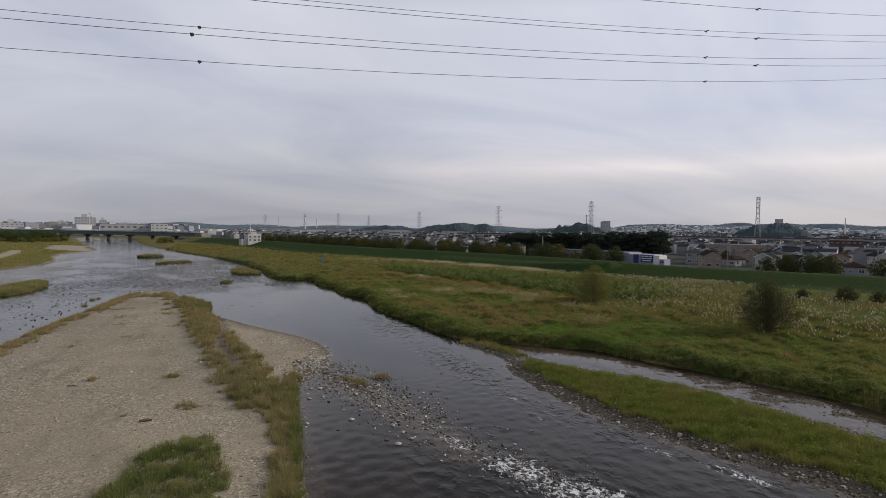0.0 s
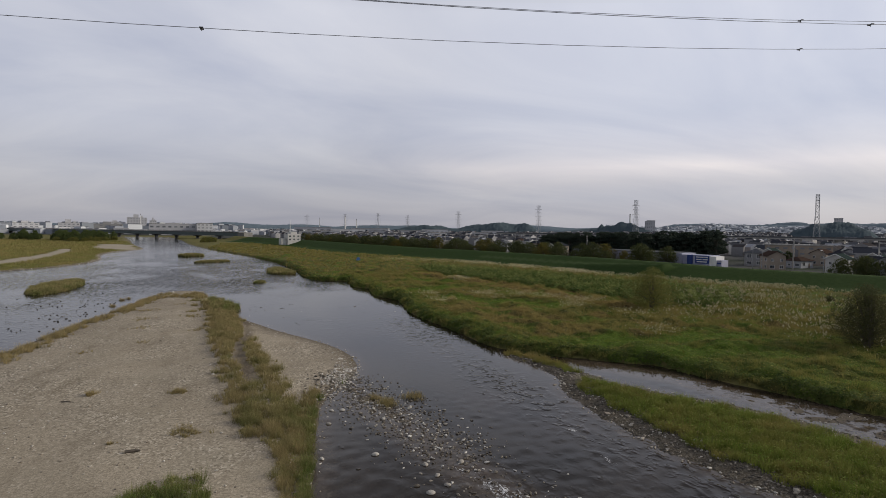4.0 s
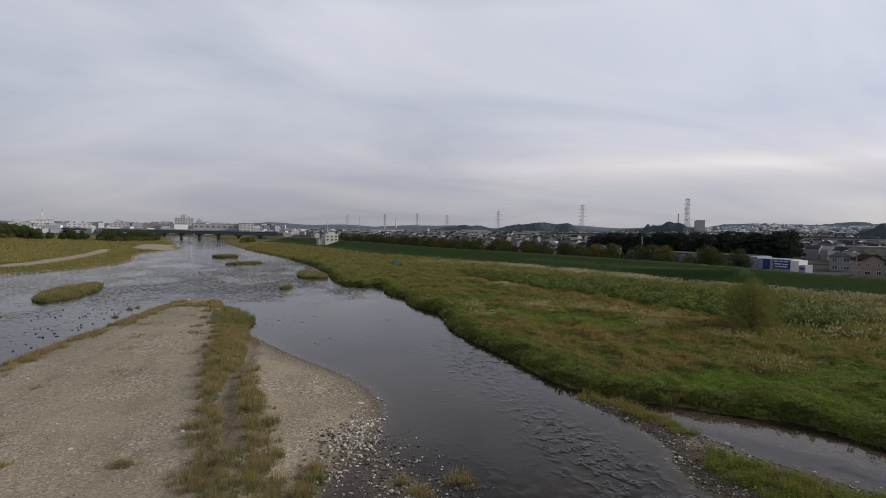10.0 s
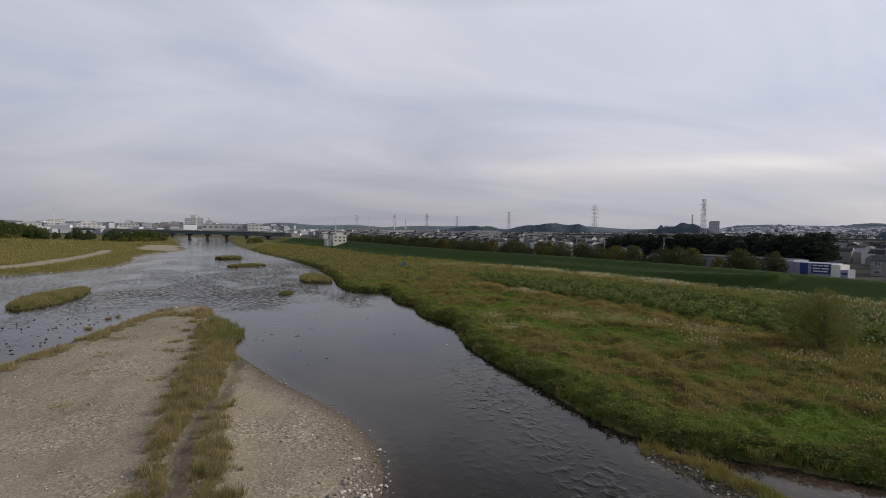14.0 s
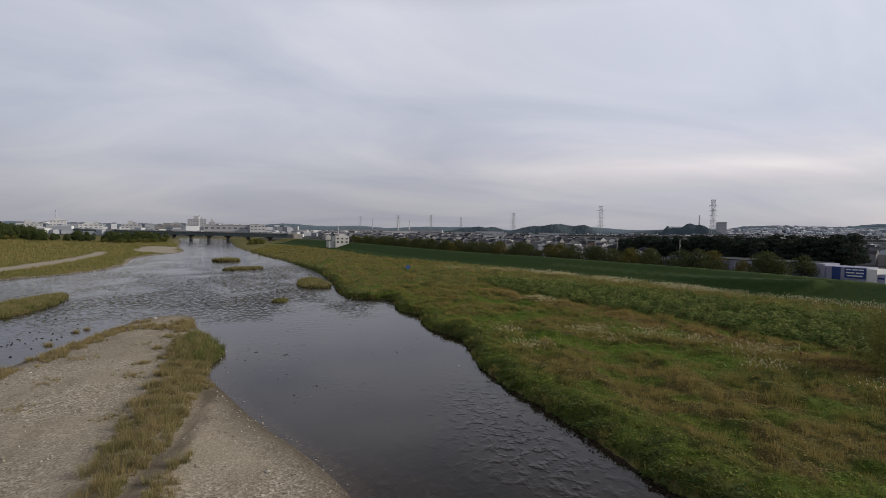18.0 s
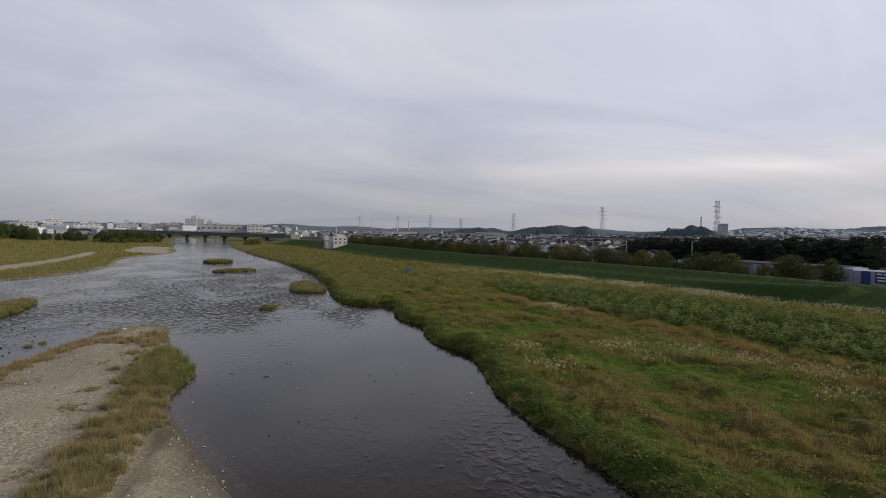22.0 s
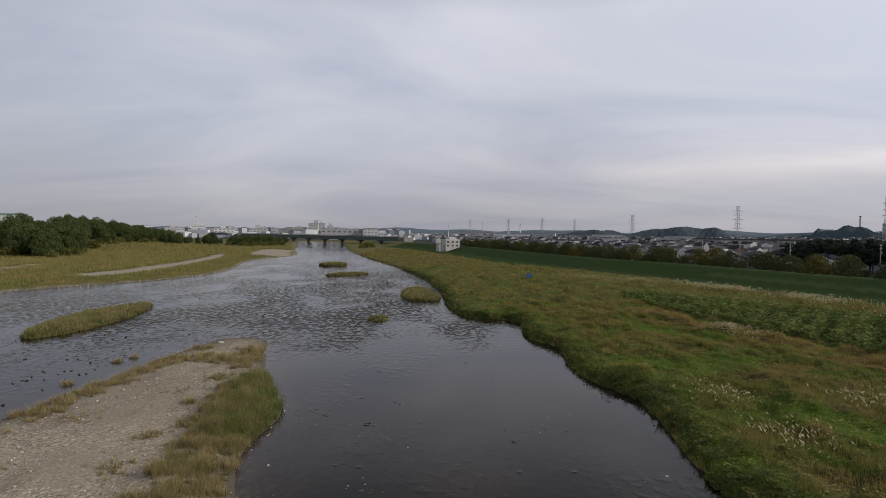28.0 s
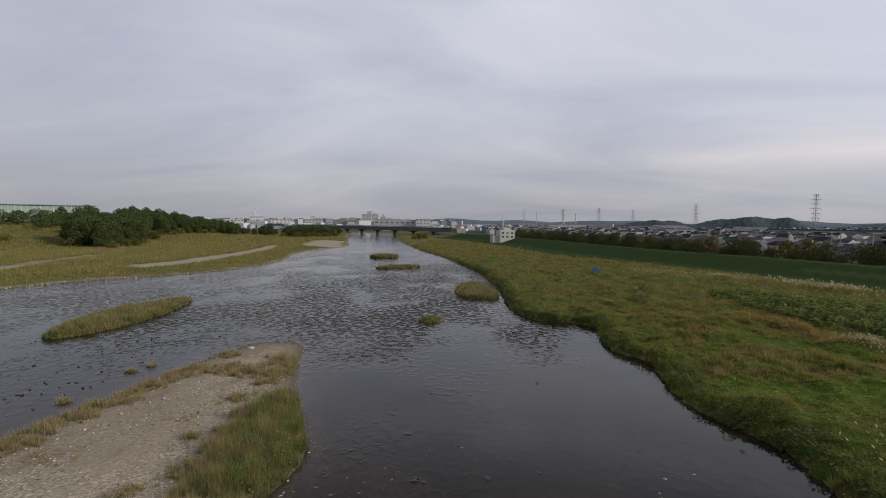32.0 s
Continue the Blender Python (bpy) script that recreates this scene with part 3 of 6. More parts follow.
def leaf_material(name, green, dry, lush, vary=0.35):
    """Leaves whose dryness comes with the plant, and whose tint differs from blade to blade."""
    k = Nodes(name, 0.8, spec=0.05)
    base = k.mix(k.attr("tone"), green, dry)
    base = k.mix(k.attr("lush"), base, lush)
    base = k.mix(k.math("MULTIPLY", k.attr("tint"), vary), base, (0.032, 0.044, 0.018))
    base = k.mix(k.math("MULTIPLY", k.attr("tip"), k.grey(k.attr("lush"), 0.0, 1.0, 0.42, 0.10)), base, tuple(min(1, v * 1.25) for v in dry))
    base = k.mix(k.grey(k.island(), 0.5, 1.0, 0.0, 0.3), base, tuple(min(1, v * 1.5) for v in dry))
    base = k.mix(k.grey(k.noise(0.25, 4, 0.7), 0.45, 0.75, 0.0, 0.22), base, tuple(v * 1.25 for v in dry))
    k.color(base)
    k.thin(base, 0.3)
    return k.mat


grass_mat = leaf_material("wild_grass", (0.155, 0.205, 0.044), (0.34, 0.258, 0.098), (0.165, 0.260, 0.038), 0.55)

straw_mat = leaf_material("straw_grass", (0.145, 0.170, 0.050), (0.37, 0.292, 0.150), (0.125, 0.205, 0.040), 0.65)


def blades(name, x, y, z, h, w, tone, lush, mat, label, category="grass", droop=0.75, per=1, spread=0.4):
    """One object of many tussocks of narrow leaves that spread from their foot; per: leaves to a tussock."""
    x, y, z, h, w, tone, lush = (np.repeat(np.asarray(q, float), per) for q in (x, y, z, h, w, tone, lush))
    n = len(x)
    tint = np.repeat(rng.uniform(0, 1, n // per), per)
    la = rng.uniform(0, 2 * math.pi, n)
    out = rng.uniform(0, 1, n) * (np.minimum(0.45 * h, spread) if spread < 0.5 else spread)
    x, y = x + np.cos(la) * out, y + np.sin(la) * out
    h = h * rng.uniform(0.6, 1.1, n)
    a = la + math.pi / 2 + rng.normal(0, 0.5, n)
    lean = rng.uniform(0.1, droop, n) * h
    ca, sa = np.cos(a) * w / 2, np.sin(a) * w / 2
    lx, ly = np.cos(la) * lean, np.sin(la) * lean
    v = np.empty((n, 3, 3), np.float32)
    v[:, 0] = np.stack([x - ca, y - sa, z - 0.05], -1)
    v[:, 1] = np.stack([x + ca, y + sa, z - 0.05], -1)
    v[:, 2] = np.stack([x + lx, y + ly, z + h], -1)
    me = from_arrays(name, v.reshape(-1, 3), np.arange(n * 3).reshape(n, 3), [mat], dict(tone=np.repeat(np.clip(tone, 0, 1), 3), lush=np.repeat(np.clip(lush, 0, 1), 3), tint=np.repeat(tint, 3), tip=np.tile([0.0, 0.0, 1.0], n)))
    return tagged(new(name, me), label, category, kind="stuff")


def strew(n, x0, x1, y0, y1):
    return rng.uniform(x0, x1, n), rng.uniform(y0, y1, n)


VINES = smooth_line([(48, 226), (52, 186), (59, 165), (68, 148.6), (72, 130), (75, 118), (78, 106), (92, 100), (116, 124), (104, 142), (99, 152), (94, 176), (78, 200), (58, 222)])
BROWN1 = smooth_line([(29, 117), (39, 119), (47, 109), (50, 98), (54, 84), (47, 83), (38, 86), (33, 98), (30, 108)])
BROWN2 = [(46, 190), (50.8, 178), (56.5, 157), (60.4, 144), (63.2, 135), (65.2, 126), (64.2, 120), (70, 108)]
LIME = [[(36, 131), (45, 121.5), (51, 118.5), (57, 110.6)], [(52, 134), (57, 130)], [(42, 79), (49.5, 78), (60.7, 78), (68, 76)], [(44, 70), (55.5, 71), (62, 66)], [(30, 150), (36, 146), (44, 152)], [(40, 172), (47, 166)]]
PAMPAS = [(40, 280), (54.5, 267), (78, 250), (89.8, 218), (100.5, 198), (104.5, 178), (116, 163), (124, 144), (133, 127), (150, 105)]


def right_bank_tone(x, y):
    """Dryness and lushness of the right bank's growth."""
    b1, b2 = inside(BROWN1, x, y) + 1.8 * wave(x, y, 6, 94), along(BROWN2, x, y)[0] + 0.8 * wave(x, y, 5, 95)
    w = 0.5 + 0.35 * wave(x, y, 16, 40) + 0.22 * wave(x, y, 5, 41)
    tone = np.clip(w, 0, 1) ** 1.1 * 0.58
    tone = np.maximum(tone, 0.72 * step(b1, -1.5, 2.0))
    tone = np.maximum(tone, 1.0 * step(-b2, -5.0, -2.5))
    tone = np.where(y > 190, np.maximum(tone, 0.15 + 0.45 * w), tone)
    near_edge = 0.45 * step(-np.abs(inside(RIGHT, x, y) - 2.5), -3.5, -1.0) * (y < 200)
    lush = np.maximum.reduce([step(-(along(p, x, y)[0] + 1.4 * wave(x, y, 5, 42)), -4.6, -1.8) for p in LIME] + [near_edge])
    lush = np.maximum(lush, 0.65 * step(wave(x, y, 9, 91), 0.15, 0.6))
    tone = np.maximum(tone, 0.85 * step(wave(x, y, 7.5, 92), 0.3, 0.7))
    lush = np.maximum(lush, 0.45 * step(-y, -80, -72) * step(x, 50, 58) * (0.7 + 0.5 * wave(x, y, 6, 28)))
    return np.clip(tone, 0, 1) * (1 - 0.7 * lush), lush


def keep(mask, *arrays):
    return [a[mask] for a in arrays]


def bank_mound(x, y, dr):
    """How high the matted growth of the right bank stands over the soil."""
    a = 0.7 * np.abs(wave(x, y, 15, 43)) + 0.38 * np.abs(wave(x, y, 5.5, 44)) + 0.25 * np.abs(wave(x, y, 1.9, 39))
    b = 0.4 + 0.6 * np.clip(0.5 + wave(x, y, 16, 42), 0, 1)
    return (0.10 + 0.95 * np.clip(a, 0, 1.3) * b) * (0.6 + 0.4 * step(dr, 0, 2))


def grown_sheet(name, x0, x1, y0, y1, d, label, low=0.0):
    """A closed mat of growth over the bank's soil, down to the water's edge."""
    X, Y = np.meshgrid(np.arange(x0, x1, d), np.arange(y0, y1, d))
    z, g, di, dr, ds, dl, ls = plan(X, Y)
    rag = 0.45 * wave(X, Y, 3.0, 36) + 0.25 * wave(X, Y, 1.1, 37)
    tone, lush = right_bank_tone(X, Y)
    m = bank_mound(X, Y, dr) * (1 - 0.25 * lush)
    Z = np.where(dr + rag > 0.0, np.maximum(z, 0.05) + m - low, -0.6)
    use = (dr > -1.3) & (ls < -28)
    use &= ((X >= x0) & (X < x1))
    i = np.arange(X.size).reshape(X.shape)
    q = np.stack([i[:-1, :-1], i[:-1, 1:], i[1:, 1:], i[1:, :-1]], -1)[use[:-1, :-1] & use[1:, 1:]].reshape(-1, 4)
    ids, q = np.unique(q, return_inverse=True)
    P = np.stack([X + 0.15 * wave(X, Y, 1.3, 38), Y + 0.15 * wave(X, Y, 1.3, 35), Z], -1).reshape(-1, 3)[ids]
    me = from_arrays(name, P, q.reshape(-1, 4), [mat_mat], dict(tone=tone.ravel()[ids], lush=lush.ravel()[ids]), smooth=True)
    return tagged(new(name, me), label, "undergrowth", kind="stuff")


k = Nodes("matted_growth", 0.85, spec=0.05)
c = k.mix(k.attr("tone"), (0.086, 0.120, 0.025), (0.17, 0.122, 0.058))
c = k.mix(k.attr("lush"), c, (0.112, 0.175, 0.027))
c = k.mix(k.grey(k.noise(1.6, 5, 0.75), 0.45, 0.68, 0.0, 0.55), c, (0.036, 0.048, 0.012))
c = k.mix(k.grey(k.noise(0.45, 5, 0.7), 0.5, 0.72, 0.0, 0.6), c, (0.17, 0.165, 0.062))
k.color(c)
k.bump(k.noise(3.5, 4, 0.75), 1.0, 0.5)
mat_mat = k.mat
grown_sheet("bank_mat", 1, 104, 30, 206, 0.4, "matted lumpy green and brown undergrowth on the river bank")
grown_sheet("bank_mat", -16, 150, 205, 340, 0.9, "matted olive undergrowth further up the bank")
grown_sheet("bank_mat", 104, 200, 10, 206, 1.0, "matted olive undergrowth towards the levee")

# right bank, near
parts_ = []
for n, x0, x1, y0, y1, h0, w0 in ((52000, 18, 105, 30, 205, 0.85, 0.042), (14000, 0, 135, 150, 330, 0.9, 0.11), (13000, -60, 110, 300, 560, 0.85, 0.22), (8000, 60, 200, -20, 170, 0.9, 0.12)):
    x, y = strew(n, x0, x1, y0, y1)
    z, g, di, dr, ds, dl, ls = plan(x, y)
    tone, lush = right_bank_tone(x, y)
    ok = (dr > -0.5 + 0.5 * rng.uniform(0, 1, n)) & (ls < -31.5 + 1.5 * wave(x, y, 9, 49)) & (z > -0.25)
    clump = 0.45 + 0.5 * wave(x, y, 5, 33) + 0.35 * wave(x, y, 1.8, 34)
    tuft = clump + 0.5 * tone + rng.normal(0, 0.25, n)
    ok &= ((tuft > 0.12) | (y > 250)) & (inside(VINES, x, y) < 0.5)
    z = np.where(y < 340, np.maximum(z, 0.05) + bank_mound(x, y, dr) * (1 - 0.25 * lush) - 0.15, z)
    h = h0 * (0.45 + 0.85 * np.clip(clump, 0, 1.4) ** 1.3) * rng.uniform(0.7, 1.3, n) * (1 - 0.55 * lush)
    parts_.append(keep(ok, x, y, z, h, np.full(n, w0) * rng.uniform(0.6, 1.4, n), tone + rng.normal(0, 0.12, n), lush))
cat = [np.concatenate(p) for p in zip(*parts_)]
blades("bank_grass", *cat, grass_mat, "tall green and straw-brown grass covering the river bank", droop=0.6, per=16)

# levee turf
turf_mat = leaf_material("levee_turf", (0.034, 0.066, 0.018), (0.058, 0.086, 0.028), (0.05, 0.1, 0.02), 0.1)
x, y = strew(260000, -60, 260, -20, 640)
z, g, di, dr, ds, dl, ls = plan(x, y)
ok = (ls > -33) & (ls < 8) & (dr > 3)
x, y, z = keep(ok, x, y, z)
n = len(x)
blades("levee_grass", x, y, z, rng.uniform(0.08, 0.22, n), rng.uniform(0.10, 0.2, n), 0.3 + 0.5 * wave(x, y, 14, 45) + 0.3 * wave(x, y, 4, 59), np.zeros(n), turf_mat, "short dark green turf on the levee slope", droop=0.9, per=3)

# left bank
parts_ = []
for n, x0, x1, y0, y1, h0, w0 in ((20000, -215, -80, 150, 420, 1.1, 0.2), (6000, -330, -110, 400, 640, 1.4, 0.42), (4000, -330, -210, 120, 420, 1.3, 0.42)):
    x, y = strew(n, x0, x1, y0, y1)
    z, g, di, dr, ds, dl, ls = plan(x, y)
    sandy = np.minimum(along(SANDS[0], x, y)[0] - 4.6 - 2.0 * np.exp(-((y - 275) / 40.0) ** 2), np.minimum(along(SANDS[1], x, y)[0] - 3.6, along(SANDS[2], x, y)[0] - 13))
    ok = (dl > 1.2 + rng.uniform(0, 1.5, n)) & (sandy + 1.2 * wave(x, y, 8, 20) > 0)
    tone = 0.20 + 0.7 * wave(x, y, 26, 46) + 0.45 * wave(x, y, 8, 47) + 0.2 * step(dl, 12, 30)
    h = h0 * (0.5 + 0.8 * np.clip(0.5 + 0.5 * wave(x, y, 5, 48), 0, 1)) * rng.uniform(0.7, 1.2, n) * (0.45 + 0.55 * step(dl, 4, 16))
    parts_.append(keep(ok, x, y, z, h, w0 * rng.uniform(0.6, 1.3, n), tone, np.zeros(n)))
cat = [np.concatenate(p) for p in zip(*parts_)]
blades("meadow_grass", *cat, leaf_material("meadow_grass", (0.185, 0.215, 0.060), (0.31, 0.250, 0.105), (0.15, 0.2, 0.04), 0.4), "olive and straw-coloured meadow on the far bank", per=9, spread=1.7)

# growth on the gravel island
FRONT = [(-14, 26), (-11.2, 37), (-9.6, 44), (-8.2, 48), (-6.2, 49.5), (-4.6, 48.5), (-3.6, 45), (-3.0, 40), (-3.2, 26)]
TIP = [(-13.6, 124), (-8.7, 124), (-8.2, 131), (-9.2, 135.5), (-12.0, 140.5), (-16.0, 145.5), (-16.6, 141), (-14.4, 132.5)]
parts_ = []
n = 60000
x, y = strew(n, -40, 12, 20, 168)
fx, fy = strew(9000, -15, 3, 25, 62)
tx, ty = strew(2600, -18, -7.5, 123, 146.5)
rx_, ry_ = strew(9000, -14, 6, 50, 125)
x, y = np.concatenate([x, fx, tx, rx_]), np.concatenate([y, fy, ty, ry_])
n = len(x)
z, g, di, dr, ds, dl, ls = plan(x, y)
sd, side, run = along(DRY_STRIP, x, y)
edge = 0.8 * wave(x, y, 4, 50) + 0.5 * wave(x, y, 1.5, 51)
strip = (along(RUT_LINE, x, y)[0] + 0.3 * edge > 0.75) & (sd + edge < 3.0 * np.interp(y, [44, 52, 60, 90, 118, 134, 142], [0.2, 0.4, 1.0, 0.85, 0.85, 0.9, 0.5])) & (y > 46)
front = (inside(smooth_line(FRONT), x, y) + 0.5 * edge > 0)
rightside = (di > 0.1) & (di < 2.3 + edge * 0.6) & (y < 66 + 4 * wave(x, y, 3, 19)) & (x > -10)
tip = inside(smooth_line(TIP), x, y) + 0.4 * edge > 0
leftside = (di > 0.1 + 0.2 * rng.uniform(0, 1, n)) & (di < 3.6 + edge * 1.3) & (x < -18) & (y < 158) & (wave(x, y, 9, 52) > -0.55)
cap = (blob(x, y, -23.8, 150, 5.0, 2.5, -12) > 0.4) & (edge > -0.7)
dens = np.where(strip, 0.95, 0) + np.where(front | tip | rightside, 0.95, 0) + np.where(leftside | cap, 0.8, 0)
bare = 0.5 + 0.5 * wave(x, y, 2.3, 53)
ok = (rng.uniform(0, 1, n) < dens * (0.4 + 0.6 * np.clip(bare + 0.5, 0, 1))) & (di > 0.05)
tone = np.where(strip, 0.5 + 0.5 * wave(x, y, 3.2, 54), 0.3 + 0.5 * wave(x, y, 2.4, 25))
tone = np.where(rightside & (di > 0.7), 0.7 + 0.3 * wave(x, y, 2.4, 25), tone)
tone = np.where(leftside | cap, 0.85 + 0.2 * wave(x, y, 6, 55), tone)
lush = np.where(front, 0.8 + 0.4 * wave(x, y, 3, 56), 0) + np.where(rightside, np.where(di < 0.9, 0.7, 0.1) + 0.45 * wave(x, y, 3.2, 24), 0) + np.where(tip, 0.5 + 0.8 * wave(x, y, 2.6, 57), 0) + np.where(strip & (np.abs(y - 61) < 4) & (x > -3), 0.25, 0)
tone = tone * (1 - 0.6 * np.clip(lush, 0, 1))
h = np.where(tip, 1.25, np.where(front, 0.75, np.where(strip, 0.85, 0.85))) * rng.uniform(0.5, 1.2, n) * (0.35 + 0.9 * np.clip(0.5 + 0.8 * wave(x, y, 2.2, 58), 0, 1))
wd = np.interp(y, [30, 160], [0.020, 0.034]) * rng.uniform(0.7, 1.3, n)
blades("island_grass", *keep(ok, x, y, z, h, wd, tone + rng.normal(0, 0.1, n), np.clip(lush, 0, 1)), straw_mat, "straw-brown and green grass growing along the gravel bar", droop=0.6, per=22)

# scattered tufts on the open gravel, the spit and the islets
parts_ = []
for cx, cy, r, n, h0, tn in ((-9.6, 68.8, 0.7, 300, 0.42, 0.75), (-17.6, 70, 0.45, 140, 0.55, 0.95), (-19, 141, 1.3, 260, 0.6, 0.25), (-18, 132, 0.8, 160, 0.6, 0.6), (-17, 124, 1.0, 160, 0.45, 0.6), (-15.5, 127, 1.3, 220, 0.45, 0.5),
                             (-24, 117, 1.8, 160, 0.3, 0.95), (-26, 128, 2.2, 200, 0.3, 0.95), (-14, 122, 1.0, 120, 0.5, 0.5), (-21, 136, 1.0, 80, 0.3, 0.8), (-13, 127, 1.6, 260, 0.5, 0.6), (-16, 118, 1.6, 200, 0.35, 0.7), (-22, 107, 1.5, 120, 0.3, 0.9), (-13, 104, 1.6, 160, 0.3, 0.8),
                             (-36, 149.5, 0.45, 110, 0.7, 1.0), (-35.3, 152, 0.4, 90, 0.7, 1.0), (-35.2, 139.5, 0.55, 130, 0.8, 1.0), (10.5, 62.5, 1.0, 330, 0.7, 0.6), (13.5, 64, 1.1, 300, 0.6, 0.8), (9.5, 64.5, 0.7, 160, 0.5, 0.7), (-12, 56, 0.35, 50, 0.25, 0.9), (-7, 57.5, 1.3, 260, 0.4, 0.7), (-4.5, 66, 1.2, 260, 0.7, 0.6),
                             (-28, 47, 2.5, 250, 0.4, 0.9), (-22, 40, 2.2, 350, 0.5, 0.6), (-25, 90, 1.2, 90, 0.25, 0.9), (-19, 95, 1.0, 80, 0.25, 0.9)):
    n = n // 5
    x, y = cx + r * rng.normal(0, 0.5, n), cy + r * rng.normal(0, 0.5, n)
    z = plan(x, y)[0]
    parts_.append((x, y, np.maximum(z, -0.1), h0 * rng.uniform(0.5, 1.2, n), rng.uniform(0.02, 0.045, n), tn + rng.normal(0, 0.12, n), np.zeros(n)))
# thin wrack along the bar's river side
n = 900
x, y = strew(n, -12, 10, 74, 130)
z, g, di, dr, ds, dl, ls = plan(x, y)
parts_.append(keep((di > 0.1) & (di < 0.9) & (wave(x, y, 3, 96) > 0.1) & (x > -9), x, y, z, rng.uniform(0.12, 0.35, n), rng.uniform(0.04, 0.08, n), np.full(n, 0.6) + rng.normal(0, 0.2, n), np.zeros(n)))
n = 46000
x, y = strew(n, 28, 60, 10, 81)
z, g, di, dr, ds, dl, ls = plan(x, y)
ok = (ds > 2.2 + 0.7 * wave(x, y, 3, 60) + 20 * step(y, 65, 66.5) * (along([(30.3, 80), (33, 74.5), (34.6, 69)], x, y)[0] + 0.7 * wave(x, y, 2.5, 97) > 1.1) - 3.0 * step(y, 66, 67)) & (rng.uniform(0, 1, n) < 0.9)
lush = 0.7 + 0.5 * wave(x, y, 6, 61)
tone = 0.25 + 0.5 * wave(x, y, 5, 62) + 0.4 * step(y, 66, 74)
blades("spit_grass", *keep(ok, x, y, z, rng.uniform(0.3, 0.8, n) * (0.45 + 0.95 * np.clip(0.5 + wave(x, y, 2.4, 67), 0, 1)), rng.uniform(0.022, 0.04, n), tone * (1 - 0.4 * np.clip(lush, 0, 1)), np.clip(lush * (1 - step(y, 66, 74)), 0, 1)), grass_mat, "yellow-green grass covering the cobble spit", per=15)
for i, p in enumerate(ISLETS):
    n = (5000, 500, 2200, 2200, 4000)[i]
    x, y = strew(n, p[:, 0].min(), p[:, 0].max(), p[:, 1].min(), p[:, 1].max())
    z, d = plan(x, y)[0], inside(p, x, y)
    ok = (d > -0.1 + 0.6 * wave(x, y, 3.5, 65)) & (z > -0.15)
    lush = np.full(n, (0.5, 0.9, 0.4, 0.4, 0.5)[i]) * (0.6 + 0.6 * wave(x, y, 5, 63))
    parts_.append(keep(ok, x, y, z, (1.0, 0.6, 1.3, 0.8, 1.0)[i] * rng.uniform(0.55, 1.15, n) * (0.35 + 0.9 * np.clip(0.5 + 0.8 * wave(x, y, 2.6, 66), 0, 1)), np.full(n, (0.075, 0.055, 0.19, 0.16, 0.10)[i]), np.full(n, 0.35) + 0.4 * wave(x, y, 5, 64), np.clip(lush, 0, 1)))
cat = [np.concatenate(p) for p in zip(*parts_)]
blades("tuft_grass", *cat, straw_mat, "tufts of dry and green grass on gravel and islets", per=15)

# dark leafy herbs crowding the water's edge of the right bank
herb_mat = leaf_material("bank_herbs", (0.070, 0.112, 0.032), (0.15, 0.150, 0.056), (0.13, 0.20, 0.038), 0.5)

# climbing vine field: broad dark leaves over low mounds
vine_mat = leaf_material("vine_leaves", (0.088, 0.148, 0.037), (0.27, 0.295, 0.094), (0.05, 0.1, 0.02), 0.5)


def leaves(name, x, y, z, size, tone, mat, label, category, lush=None):
    n = len(x)
    lush = np.zeros(n) if lush is None else np.clip(lush, 0, 1)
    v = np.empty((n, 4, 3), np.float32)
    a = rng.uniform(0, 2 * math.pi, n)
    t = rng.uniform(-0.7, 0.7, n)
    u = np.stack([np.cos(a), np.sin(a), 0 * a], -1) * (size / 2)[:, None]
    w = np.stack([-np.sin(a) * np.cos(t), np.cos(a) * np.cos(t), np.sin(t)], -1) * (size / 2)[:, None]
    c0 = np.stack([x, y, z], -1)
    v[:, 0], v[:, 1], v[:, 2], v[:, 3] = c0 - w, c0 + u * 0.8, c0 + w, c0 - u * 0.8
    me = from_arrays(name, v.reshape(-1, 3), np.arange(n * 4).reshape(n, 4), [mat], dict(tone=np.repeat(np.clip(tone, 0, 1), 4), lush=np.repeat(lush, 4), tint=np.repeat(rng.uniform(0, 1, n) ** 1.5, 4)))
    return tagged(new(name, me), label, category, kind="stuff")


shore = RIGHT[(RIGHT[:, 1] > 30) & (RIGHT[:, 1] < 330) & (RIGHT[:, 0] < 66)]
run_ = np.concatenate([[0], np.cumsum(np.hypot(*np.diff(shore, axis=0).T))])
n = 64000
s = run_[-1] * rng.uniform(0, 1, n) ** 0.7
x, y = np.interp(s, run_, shore[:, 0]) + rng.uniform(-0.6, 3.4, n), np.interp(s, run_, shore[:, 1]) + rng.normal(0, 0.8, n)
z, g, di, dr, ds, dl, ls = plan(x, y)
edge = dr + 0.8 * wave(x, y, 5.5, 36) + 0.35 * wave(x, y, 1.8, 27)
x, y, z, edge = keep((edge > -0.15) & (dr > -0.7) & (edge < 2.2 + 0.9 * wave(x, y, 6, 98)), x, y, z, edge)
n = len(x)
dome = (0.3 + 0.75 * step(edge, -0.1, 1.2)) * (0.75 + 0.5 * wave(x, y, 2.2, 99))
leaves("bank_herbs", x, y, np.maximum(z, 0.0) + dome * rng.uniform(0, 1, n) ** 0.6, rng.uniform(0.14, 0.34, n), 0.25 + 0.35 * wave(x, y, 4, 29), herb_mat, "dark green leafy herbs crowding the water's edge", "undergrowth", 0.5 * step(wave(x, y, 7, 26), 0.1, 0.6))
